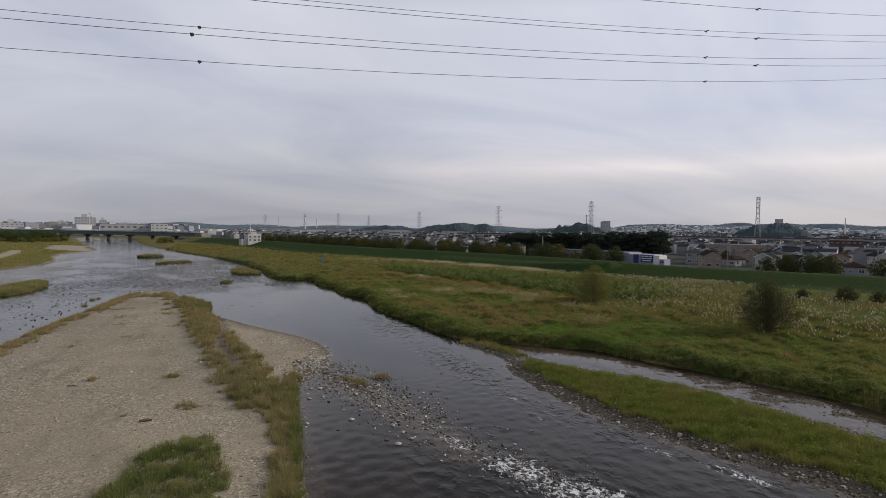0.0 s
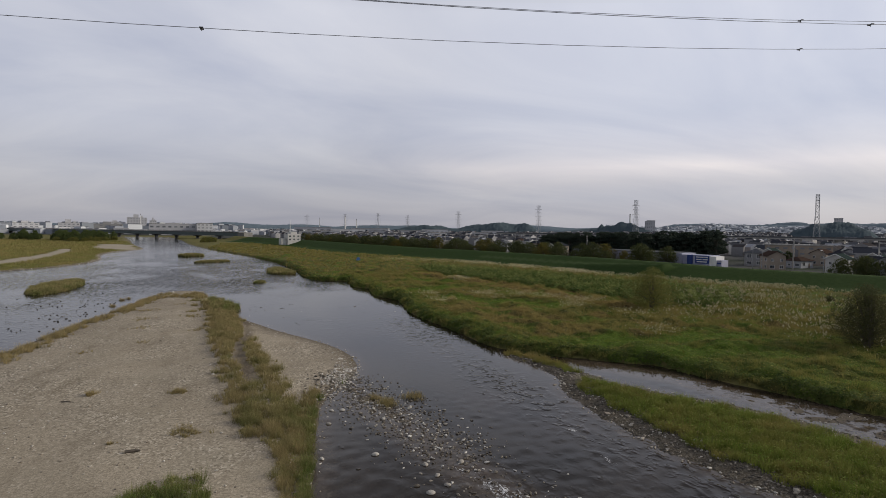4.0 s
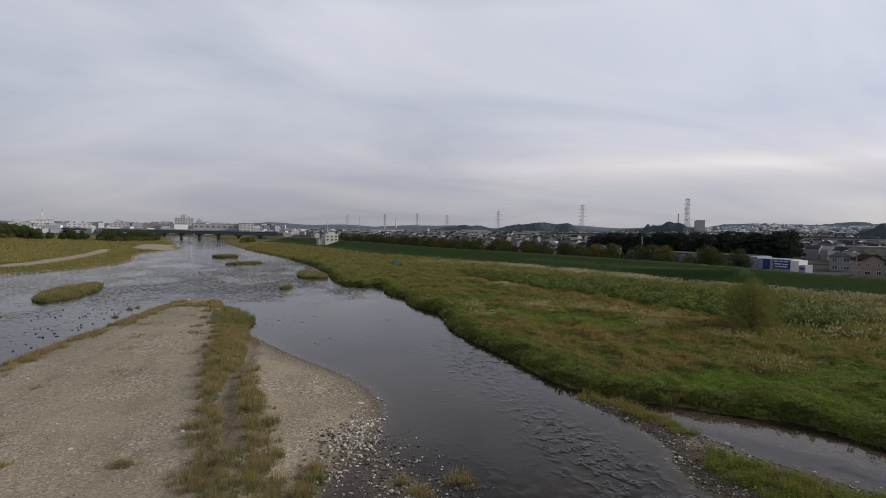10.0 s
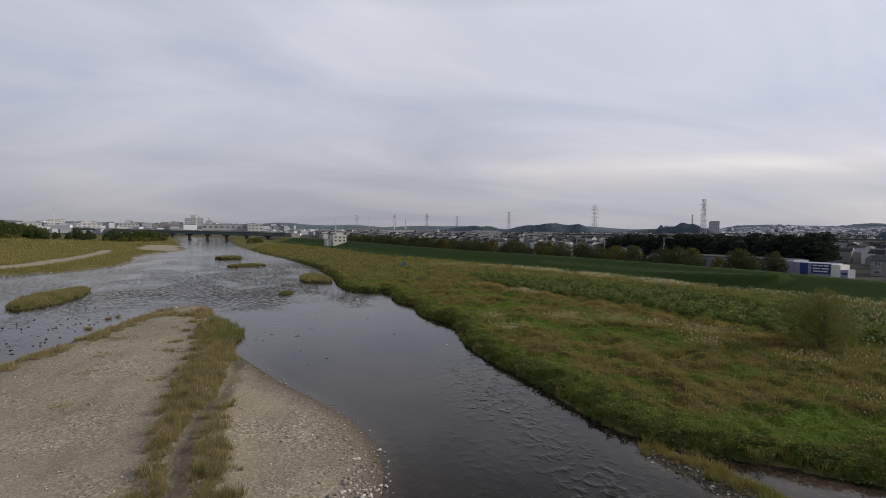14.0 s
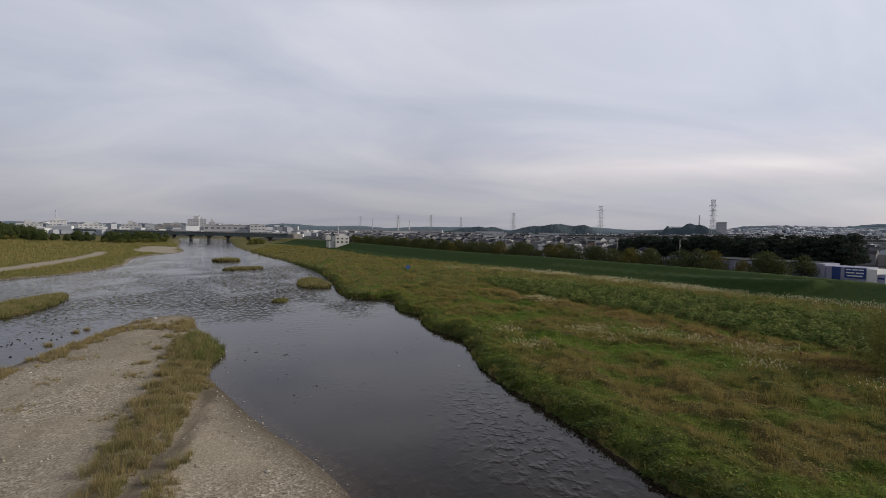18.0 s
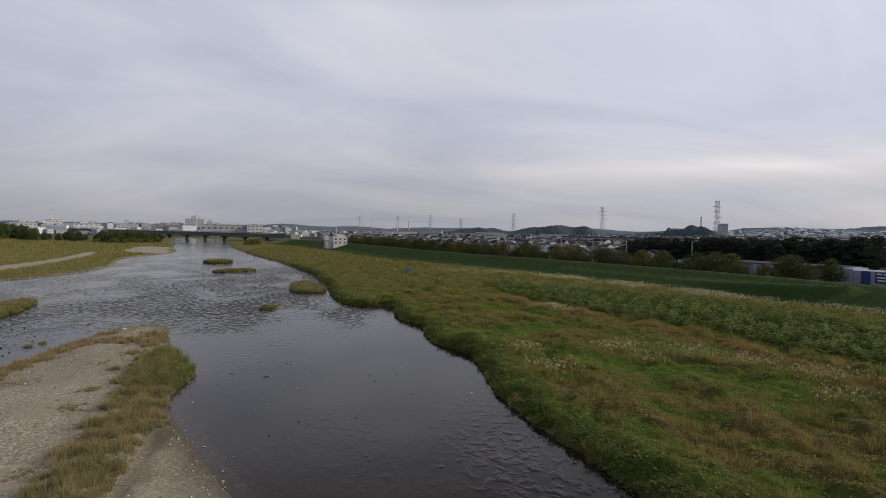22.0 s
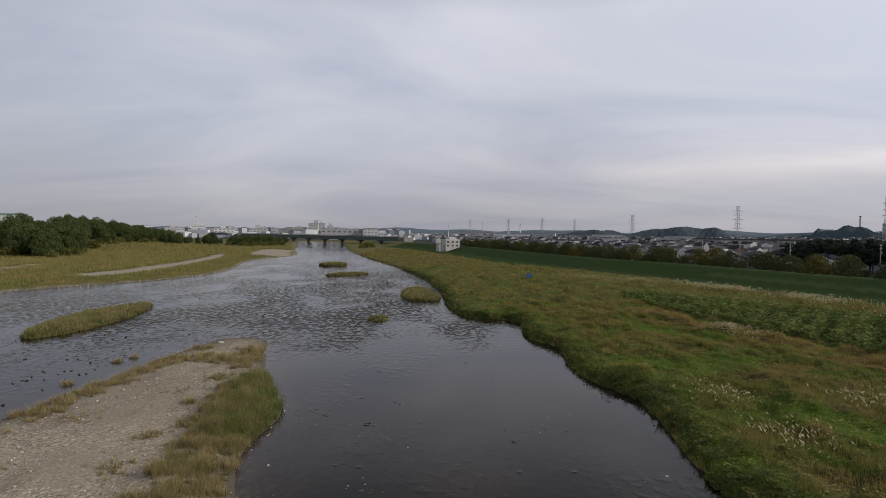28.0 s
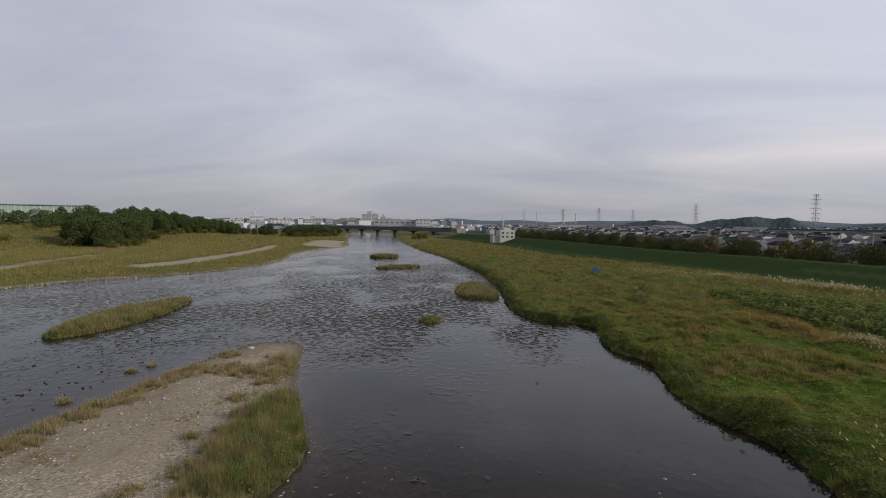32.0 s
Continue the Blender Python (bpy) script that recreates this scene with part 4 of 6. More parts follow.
# low leaves between the grass of the spit and of the bar's front
n = 60000
x, y = strew(n, 28, 60, 10, 68)
z, g, di, dr, ds, dl, ls = plan(x, y)
x, y, z = keep(ds > 2.3 + 0.7 * wave(x, y, 3, 60) + 20 * step(y, 65, 66.5), x, y, z)
n = len(x)
leaves("spit_leaves", x, y, z + rng.uniform(0.1, 0.65, n) * (0.6 + 0.5 * np.clip(0.5 + wave(x, y, 2.4, 67), 0, 1)), rng.uniform(0.08, 0.2, n), 0.25 + 0.4 * wave(x, y, 5, 62), grass_mat, "low yellow-green leaves between the spit's grass", "undergrowth", 0.5 + 0.5 * wave(x, y, 7, 61))
n = 16000
x, y = strew(n, -15, 4, 22, 66)
x, y = np.concatenate([x, rng.uniform(-18, -7.5, 5000)]), np.concatenate([y, rng.uniform(123, 147, 5000)])
n = len(x)
z, g, di, dr, ds, dl, ls = plan(x, y)
edge = 0.8 * wave(x, y, 4, 50) + 0.5 * wave(x, y, 1.5, 51)
x, y, z = keep((di > 0.2) & ((inside(smooth_line(FRONT), x, y) + 0.5 * edge > 0.2) | (inside(smooth_line(TIP), x, y) + 0.4 * edge > 0.1) | ((di < 2.0 + 0.6 * edge) & (y < 66))), x, y, z)
n = len(x)
leaves("bar_leaves", x, y, z + rng.uniform(0.05, 0.5, n) * np.where(y > 100, 2.0, 1.0) * (0.6 + 0.6 * np.clip(0.5 + wave(x, y, 2.2, 58), 0, 1)), rng.uniform(0.08, 0.2, n), 0.2 + 0.4 * wave(x, y, 3, 56), straw_mat, "low green leaves at the front of the gravel bar", "undergrowth", 0.75 + 0.3 * wave(x, y, 3, 56))
# small leaves over the matted growth
n = 330000
x, y = strew(n, 18, 104, 30, 206)
z, g, di, dr, ds, dl, ls = plan(x, y)
tone, lush = right_bank_tone(x, y)
x, y, z, dr, tone, lush = keep((dr + 0.45 * wave(x, y, 3.0, 36) > 0.0) & (ls < -30) & (rng.uniform(0, 1, n) < np.interp(np.hypot(x - 10, y - 20), [40, 130, 220], [1, 0.8, 0.5])), x, y, z, dr, tone, lush)
n = len(x)
leaves("bank_leaves", x, y, np.maximum(z, 0.05) + bank_mound(x, y, dr) * (1 - 0.25 * lush) + rng.uniform(-0.05, 0.12, n), rng.uniform(0.10, 0.30, n), tone + rng.normal(0, 0.22, n), grass_mat, "small green and brown leaves of low bank plants", "undergrowth", lush + rng.normal(0, 0.15, n) * lush)
n = 210000
x, y = strew(n, 46, 122, 98, 232)
ok = inside(VINES, x, y) + 2.5 * wave(x, y, 6, 70) > 0
x, y = keep(ok, x, y)
z, ls = plan(x, y)[0], plan(x, y)[6]
x, y, z = keep(ls < -30, x, y, z)
n = len(x)
mound = np.clip(0.5 + 0.6 * wave(x, y, 4.5, 71) + 0.35 * wave(x, y, 1.8, 72), 0, 1.4)
leaves("vine_cover", x, y, z + 0.4 + 1.7 * mound * rng.uniform(0.5, 1.06, n), rng.uniform(0.28, 0.62, n), -0.22 + 0.35 * wave(x, y, 9, 73) + 0.95 * mound ** 2 + rng.normal(0, 0.15, n), vine_mat, "dark green creeping vines covering low mounds", "vines")

# white plumes of pampas grass: a row at the foot of the levee and loose clusters
k = Nodes("plumes", 0.9, spec=0.1)
k.color(k.mix(k.island(), (0.36, 0.32, 0.17), (0.64, 0.58, 0.38)))
plume_mat = k.mat
px, py = [], []
pl = np.array(smooth_line(PAMPAS, False, 2))
seg = np.concatenate([[0], np.cumsum(np.hypot(*np.diff(pl, axis=0).T))])
for width, count in ((2.6, 4200), (5.5, 5600)):
    s = rng.uniform(0, seg[-1], count)
    gap = wave(s * 1.0, s * 0.0, 26, 74) + 0.6 * wave(s * 1.0, s * 0.0, 9, 23) + 0.25 * rng.normal(0, 1, count) > 0.12
    s = s[gap]
    px.append(np.interp(s, seg, pl[:, 0]) + rng.normal(0, width, len(s)))
    py.append(np.interp(s, seg, pl[:, 1]) + rng.normal(0, width, len(s)))
for cx, cy, r, n in ((51.4, 169.5, 1.3, 260), (53, 165, 1.5, 60), (46.3, 132.8, 1.8, 110), (54.4, 128.5, 1.8, 110), (58.4, 122.9, 1.8, 90), (33.3, 123.9, 1.8, 70), (65.2, 115.2, 1.6, 90), (56.7, 107, 1.5, 80), (33, 134, 1.8, 50), (47, 126, 1.2, 40), (61.4, 115.3, 1.6, 70), (62.6, 95.7, 2, 80), (57, 81, 1.6, 80),
                     (98.8, 114.6, 6, 520), (84.6, 95, 5, 360), (110, 112, 7, 680), (120, 130, 6, 460), (92, 78, 6, 460), (104, 66, 8, 680), (118, 84, 9, 700), (84, 72, 4, 260), (72, 92, 3, 90), (88, 62, 5, 160)):
    n = int(1.7 * n)
    px.append(cx + r * rng.normal(0, 1.1, n)), py.append(cy + r * rng.normal(0, 1.1, n))
px, py = np.concatenate(px), np.concatenate(py)
pz, _, _, dr, _, _, ls = plan(px, py)
lone = along(PAMPAS, px, py)[0] > 6
px, py, pz = keep((dr > 0.8) & (ls < -29) & (~lone | (px < 76) | (wave(px, py * 2, 9, 93) > 0.1)), px, py, pz)
n = len(px)
ph = rng.uniform(1.25, 2.0, n)
v = np.empty((n, 6, 3), np.float32)
a = rng.uniform(0, 2 * math.pi, n)
lx, ly = np.cos(a) * 0.26, np.sin(a) * 0.26
grown = np.where(px > 76, 1.1, 0.6)
w = rng.uniform(0.07, 0.13, n) * grown
base = np.stack([px, py, pz + ph - 0.45], -1)
for i in range(4):
    q = i * math.pi / 2
    v[:, i] = base + np.stack([lx * 0.4 + w * math.cos(q), ly * 0.4 + w * math.sin(q), 0.2 * grown], -1)
v[:, 4] = base
v[:, 5] = base + np.stack([lx, ly, 0.42 * grown], -1)
o = np.arange(n)[:, None] * 6
f = np.concatenate([o + np.array(t) for t in ((0, 1, 5), (1, 2, 5), (2, 3, 5), (3, 0, 5), (1, 0, 4), (2, 1, 4), (3, 2, 4), (0, 3, 4))])
me = from_arrays("pampas_plumes", v.reshape(-1, 3), f, [plume_mat])
tagged(new("pampas_plumes", me), "cream-white feathery pampas grass plumes", "grass", kind="stuff")
xs, ys, zs = np.repeat(px, 5) + rng.normal(0, 0.3, n * 5), np.repeat(py, 5) + rng.normal(0, 0.3, n * 5), np.repeat(pz, 5)
blades("pampas_stems", xs, ys, zs, np.repeat(ph, 5) * rng.uniform(0.6, 1.0, n * 5), rng.uniform(0.04, 0.09, n * 5), 0.5 + rng.normal(0, 0.15, n * 5), np.zeros(n * 5), grass_mat, "olive stems and leaves of pampas grass")

# ---------------------------------------------------------------- stones
k = Nodes("river_stone", 0.75, spec=0.3)
k.color(k.mix(k.grey(k.noise(9, 3), 0.35, 0.7, 0, 0.3), k.ramp(k.island(), ((0.0, (0.20, 0.172, 0.135)), (0.5, (0.31, 0.272, 0.215)), (0.75, (0.40, 0.36, 0.30)), (1.0, (0.60, 0.57, 0.51)))), (0.25, 0.216, 0.170)))
stone_mat = k.mat

k = Nodes("riffle_stone", 0.6, spec=0.35)
k.color(k.mix(k.grey(k.noise(9, 3), 0.35, 0.7, 0, 0.4), k.ramp(k.island(), ((0.0, (0.05, 0.043, 0.034)), (0.55, (0.13, 0.112, 0.088)), (0.82, (0.30, 0.272, 0.23)), (1.0, (0.70, 0.68, 0.63)))), (0.11, 0.09, 0.066)))
riffle_stone = k.mat
k = Nodes("dark_wet_stone", 0.5, spec=0.4)
k.color(k.mix(k.island(), (0.025, 0.023, 0.02), (0.085, 0.075, 0.065)))
dark_stone = k.mat
k = Nodes("spit_cobble", 0.8, spec=0.2)
k.color(k.ramp(k.island(), ((0.0, (0.045, 0.04, 0.033)), (0.6, (0.13, 0.115, 0.095)), (0.9, (0.24, 0.215, 0.18)), (1.0, (0.5, 0.47, 0.42)))))
cobble_mat = k.mat
k = Nodes("pale_cobble", 0.8, spec=0.2)
k.color(k.mix(k.island(), (0.20, 0.18, 0.15), (0.60, 0.57, 0.52)))
pale_stone = k.mat


def ground_at(x, y):
    return float(plan(np.array([float(x)]), np.array([float(y)]))[0][0])


def stones_of(name, x, y, z, r, label, mat=None):
    """Rounded, flattened boulders, each its own lump."""
    bm = bmesh.new()
    bmesh.ops.create_icosphere(bm, subdivisions=1, radius=1)
    v0 = np.array([v.co for v in bm.verts])
    f0 = np.array([[v.index for v in f.verts] for f in bm.faces])
    bm.free()
    n = len(x)
    jit = 1 + rng.normal(0, 0.2, (n, len(v0), 1))
    sc = np.stack([rng.uniform(0.8, 1.4, n), rng.uniform(0.6, 1.0, n), rng.uniform(0.45, 0.75, n)], -1) * r[:, None]
    a = rng.uniform(0, math.pi, n)
    p = v0[None] * jit * sc[:, None]
    c, s = np.cos(a)[:, None], np.sin(a)[:, None]
    p = np.stack([p[..., 0] * c - p[..., 1] * s, p[..., 0] * s + p[..., 1] * c, p[..., 2]], -1)
    p += np.stack([x, y, z], -1)[:, None]
    f = (f0[None] + (np.arange(n) * len(v0))[:, None, None]).reshape(-1, 3)
    me = from_arrays(name, p.reshape(-1, 3), f, [mat or stone_mat])
    return tagged(new(name, me), label, "stones", kind="stuff")


RIFFLE = [(6, 76), (7, 70), (9, 63), (11.5, 56), (13.5, 48), (15, 42), (17.5, 36), (21, 29)]
s = np.array(smooth_line(RIFFLE, False, 2))
seg = np.concatenate([[0], np.cumsum(np.hypot(*np.diff(s, axis=0).T))])
u = np.concatenate([rng.uniform(0, seg[-1], 800), rng.uniform(0, 26, 1500)])
wdt = np.interp(u, [0, 8, 20, 35, 60], [1.6, 2.2, 2.4, 1.8, 2.4])
x = np.interp(u, seg, s[:, 0]) + rng.normal(0, 1, len(u)) * wdt
y = np.interp(u, seg, s[:, 1]) + rng.normal(0, 1, len(u)) * wdt * 0.7
z, _, di, dr, ds, dl, ls = plan(x, y)
r = rng.uniform(0.05, 0.16, len(u)) * np.where(rng.uniform(0, 1, len(u)) < 0.06, 1.4, 1)
z = np.where(z < 0, 0.0 + r * rng.uniform(-0.3, 0.25, len(u)), z + r * 0.15)
stones_of("riffle_stones", x, y, z, r, "pale and dark river cobbles breaking the shallow water", riffle_stone)

# cobbles along the shores and over the bars
n = 70000
x, y = strew(n, -40, 60, 22, 170)
z, _, di, dr, ds, dl, ls = plan(x, y)
edge = np.where(di > -0.8, np.exp(-((di - 0.6) / 1.6) ** 2), 0) + np.where((ds > -0.8) & (ds < 3.5), 0.95, 0)
open_ = np.where(di > 2.5, 0.35 * step(-np.abs(di - 6.5), -4, -1) * (x < -12) + 0.08 + 0.2 * step(wave(x, y, 8, 80), 0.1, 0.9), 0) * (along(DRY_STRIP, x, y)[0] > 2.6)
corner = np.where(di > -0.5, 0.9 * blob(x, y, 8, 78, 4, 8), 0) + np.where(di > 0, 0.6 * blob(x, y, -27, 60, 7, 16), 0)
ok = rng.uniform(0, 1, n) < np.clip(edge * 0.4 + open_ + corner, 0, 1)
x, y, z = keep(ok, x, y, z)
r = rng.uniform(0.04, 0.11, len(x)) * np.where(rng.uniform(0, 1, len(x)) < 0.03, 1.8, 1) * np.where(x > 28, 1.4, 1)
stones_of("shore_cobbles", x, y, np.maximum(z, -0.02) + r * 0.2, r, "grey and pale cobbles scattered over the gravel bars")

n = 460
x, y = 6.4 + rng.normal(0, 1.7, n), 73 + rng.normal(0, 4.2, n)
z, _, di, dr, ds, dl, ls = plan(x, y)
x, y, z = keep((di > -0.7) & (di < 2.6), x, y, z)
r = rng.uniform(0.07, 0.2, len(x))
stones_of("pale_cobbles", x, y, np.maximum(z, 0) + r * 0.2, r, "whitish cobbles at the corner of the gravel bar", pale_stone)

# dark cobbles along the spit and in the bare side channel
n = 16000
x, y = strew(n, 28, 62, 24, 80)
z, _, di, dr, ds, dl, ls = plan(x, y)
ok = ((ds > -0.4) & (ds < 2.7)) | ((along(CHANNEL_BED, x, y)[0] < 3.6) & (rng.uniform(0, 1, n) < 0.5))
x, y, z = keep(ok & (z > -0.03), x, y, z)
r = rng.uniform(0.05, 0.13, len(x))
stones_of("spit_cobbles", x, y, z + r * 0.2, r, "dark and grey cobbles edging the grassy spit", cobble_mat)

# single pale boulders in the riffle and on the tip of the bar
def make_boulder(size, seed):
    rb = np.random.default_rng(seed)
    bm = bmesh.new()
    bmesh.ops.create_icosphere(bm, subdivisions=2, radius=size)
    for v in bm.verts:
        v.co = Vector((v.co.x * 1.25, v.co.y * 0.9, v.co.z * 0.62)) * (1 + 0.10 * rb.normal())
    for f in bm.faces:
        f.smooth = True
    me = bpy.data.meshes.new("river_boulder")
    bm.to_mesh(me)
    bm.free()
    me.materials.append(boulder_mat)
    return tagged(new("river_boulder", me), "pale rounded boulder lying in the shallow riffle", "boulder", group="boulders in the riffle")


k = Nodes("boulder_stone", 0.8, spec=0.2)
k.color(k.mix(k.noise(3.0, 5, 0.7, k.pos(own=True)), (0.28, 0.255, 0.22), k.mix(k.rand(), (0.34, 0.315, 0.275), (0.60, 0.58, 0.54))))
k.bump(k.noise(9.0, 4, 0.7, k.pos(own=True)), 0.5, 0.03)
boulder_mat = k.mat
BOULDERS = ((10.0, 44.0, 0.26), (11.1, 46.3, 0.2), (10.7, 48.2, 0.24), (11.4, 44.8, 0.2), (7.4, 50.9, 0.26), (13.4, 48.0, 0.22), (12.3, 60.8, 0.22), (4.9, 61.7, 0.2), (5.9, 61.6, 0.24), (9.3, 58.3, 0.22), (3.4, 51.1, 0.2), (4.4, 58.3, 0.2), (-27.6, 160.6, 0.42))
lumps = [make_boulder(1.0, 5), make_boulder(1.0, 6)]
for i, (x, y, s) in enumerate(BOULDERS):
    ob = lumps[i] if i < 2 else copy_thing(lumps[i % 2], pose(0, 0, 0))
    ob.matrix_world = pose(x, y, max(0.0, ground_at(x, y)) + s * 0.12, 0, 0, 47 * i)
    ob.scale = (s, s, s)

# stones standing out of the left channel and the rapids
u = rng.uniform(0, 1, 900)
x, y = np.concatenate([rng.uniform(-60, -36, 500), rng.uniform(-70, -5, 400)]), np.concatenate([rng.uniform(105, 170, 500), rng.uniform(185, 260, 400)])
z, _, di, dr, ds, dl, ls = plan(x, y)
ok = (z < -0.15) & ((rng.uniform(0, 1, 900) < 0.28 * blob(x, y, -40, 135, 6, 22)) | (rng.uniform(0, 1, 900) < 0.10))
x, y = keep(ok, x, y)
r = rng.uniform(0.12, 0.32, len(x))
stones_of("channel_stones", x, y, r * 0.1, r * 0.7, "dark stones standing out of the shallow channel", dark_stone)
# loose groups of wet stones just breaking the calm water beyond the tip of the bar
SHOALS = ((-1.5, 128.6, 1.6), (-4, 120.6, 2.0), (0.4, 117.4, 1.0), (1.1, 107.4, 0.9), (3.5, 109.4, 0.9), (4.9, 113.3, 0.7), (16.4, 128.5, 1.0), (21.7, 120.2, 1.4), (13, 144.1, 1.0), (14.3, 128.8, 0.9), (-4.4, 130.9, 1.4), (0, 134.1, 0.9), (2.3, 125.6, 1.2), (-3.3, 110.3, 1.0), (19.2, 131.9, 1.3), (-6.3, 127.2, 1.6))
x = np.concatenate([a + rng.normal(0, 1.1 * w, 7) for a, b, w in SHOALS])
y = np.concatenate([b + rng.normal(0, 0.6 * w, 7) for a, b, w in SHOALS])
z = plan(x, y)[0]
x, y = keep(z < -0.1, x, y)
r = rng.uniform(0.08, 0.19, len(x))
stones_of("shoal_stones", x, y, -r * rng.uniform(0.2, 0.45, len(x)), r, "dark wet stones just breaking the calm water", cobble_mat)
# pale cobble edge of the far bank
n = 26000
x, y = strew(n, -135, -78, 150, 460)
z, _, di, dr, ds, dl, ls = plan(x, y)
ok = (dl > -0.4) & (dl < 1.6 + 0.9 * wave(x, y, 9, 81))
x, y, z = keep(ok, x, y, z)
r = rng.uniform(0.10, 0.24, len(x))
stones_of("bank_cobbles", x, y, z + r * 0.2, r, "pale cobbles edging the far bank")

# ---------------------------------------------------------------- trees
bark = painted("bark", (0.10, 0.085, 0.07), 0.9, vary=0.2, scale=2.0)


def crown_material(name, dark, light, warm):
    k = Nodes(name, 0.75, spec=0.15)
    c = k.ramp(k.island(), ((0.0, dark), (0.55, light), (1.0, warm)))
    c = k.mix(k.grey(k.rand(), 0, 1, 0.0, 0.35), c, dark)
    c = k.mix(k.grey(k.noise(0.5, 3), 0.45, 0.7, 0, 0.4), c, light)
    k.color(c)
    k.thin(c, 0.3)
    return k.mat


# broadleaf greens are raised to stand for haze over the far wood
broad_mat = crown_material("broadleaf_crown", (0.044, 0.062, 0.024), (0.10, 0.132, 0.046), (0.15, 0.170, 0.060))
cherry_mat = crown_material("autumn_cherry_crown", (0.038, 0.050, 0.021), (0.076, 0.092, 0.034), (0.12, 0.115, 0.042))
gold_mat = crown_material("yellow_cherry_crown", (0.06, 0.062, 0.018), (0.12, 0.110, 0.029), (0.19, 0.150, 0.036))
# dark pine greens are lifted, with distance haze put into the colour
pine_mat = crown_material("pine_crown", (0.026, 0.039, 0.030), (0.048, 0.065, 0.048), (0.072, 0.086, 0.062))
willow_mat = crown_material("willow_crown", (0.09, 0.10, 0.028), (0.17, 0.175, 0.048), (0.23, 0.20, 0.065))
bush_mat = crown_material("bush_crown", (0.056, 0.060, 0.027), (0.095, 0.098, 0.042), (0.15, 0.138, 0.058))


def leaf_cloud(centres, radii, n, size, mat, seed, flat=0.8):
    """A crown: small leaf sprays on the shells of several uneven clumps."""
    r = np.random.default_rng(seed)
    pts = []
    tot = sum(q * q for q in radii)
    for c, q in zip(centres, radii):
        m = max(8, int(n * q * q / tot))
        d = r.normal(0, 1, (m, 3))
        d /= np.linalg.norm(d, axis=1)[:, None]
        rad = q * (0.62 + 0.46 * r.uniform(0, 1, m) ** 0.6)
        pts.append(np.array(c) + d * rad[:, None] * np.array([1, 1, flat]))
    p = np.concatenate(pts)
    m = len(p)
    a, b = r.normal(0, 1, (m, 3)), r.normal(0, 1, (m, 3))
    a /= np.linalg.norm(a, axis=1)[:, None]
    b -= a * (a * b).sum(1)[:, None]
    b /= np.linalg.norm(b, axis=1)[:, None]
    s = (size * r.uniform(0.6, 1.3, m))[:, None] / 2
    v = np.stack([p - a * s, p + b * s * 0.7, p + a * s, p - b * s * 0.7], 1)
    return from_arrays("crown", v.reshape(-1, 3), np.arange(m * 4).reshape(m, 4), [mat])


def make_tree(name, label, height, spread, crown_base, mat, leaves_n, leaf, seed, clumps=11, category="tree", multi=1, flat=0.8):
    """A tapered trunk with limbs and a crown of separate clumps."""
    r = random.Random(seed)
    ob = thing(name, label, category)
    bm = bmesh.new()
    cs, rs = [], []
    for i in range(clumps):
        t = (i + 0.5) / clumps
        a = i * 2.4 + r.uniform(-0.5, 0.5)
        zz = crown_base + (height - crown_base) * (0.12 + 0.78 * t)
        w = spread * math.sqrt(max(0.05, 1 - (2 * t - 0.75) ** 2 * 0.85)) * r.uniform(0.35, 0.8)
        q = spread * r.uniform(0.34, 0.52) * (1 - 0.3 * t)
        cs.append((w * math.cos(a), w * math.sin(a), zz))
        rs.append(q)
    tr = height * 0.022 + 0.05
    for m in range(multi):
        ang = m * 2.1
        fx, fy = (0.5 * m * math.cos(ang), 0.5 * m * math.sin(ang)) if multi > 1 else (0, 0)
        mid = (fx * 0.6 + r.uniform(-0.2, 0.2), fy * 0.6 + r.uniform(-0.2, 0.2), crown_base)
        cone(bm, (fx * 0.3, fy * 0.3, -0.3), mid, tr, tr * 0.75, 7)
        cone(bm, mid, (mid[0] * 1.3, mid[1] * 1.3, height * 0.85), tr * 0.75, tr * 0.2, 6)
    for i, c in enumerate(cs):
        zb = min(c[2] - 0.2, crown_base * r.uniform(0.7, 1.1) + 0.35 * (c[2] - crown_base))
        cone(bm, (0, 0, max(0.2, zb)), (c[0] * 0.9, c[1] * 0.9, c[2]), tr * 0.4, tr * 0.1, 5)
    part("trunk", bm, bark, ob)
    cr = new("crown", leaf_cloud(cs, rs, leaves_n, leaf, mat, seed, flat))
    cr.parent = ob
    return ob


def plant(kinds, places, group=""):
    """Copies of the given trees at places (x, y, scale); the first use of each is the tree itself."""
    used = set()
    r = random.Random(3)
    for i, (x, y, sc) in enumerate(places):
        src = kinds[i % len(kinds)]
        m = pose(x, y, ground_at(x, y), 0, 0, r.uniform(0, 360))
        if src.name not in used:
            used.add(src.name)
            src.matrix_world = m
            src.scale = (sc,) * 3
            ob = src
        else:
            ob = copy_thing(src, m)
            ob.scale = (sc * r.uniform(0.9, 1.1), sc * r.uniform(0.9, 1.1), sc)
        if group:
            ob["group"] = group


bush = make_tree("round_bush", "dense dark green rounded bush in the bank grass", 8.9, 4.3, 0.5, bush_mat, 24000, 0.16, 17, 44, "bush", 4, 1.15)
bush.matrix_world = pose(79.5, 66, ground_at(79.5, 66))
willow = make_tree("willow_tree", "feathery olive willow growing in the bank grass", 8.4, 5.0, 0.6, willow_mat, 18000, 0.17, 12, 26, "tree", 3, 1.1)
willow.matrix_world = pose(73, 104, ground_at(73, 104))
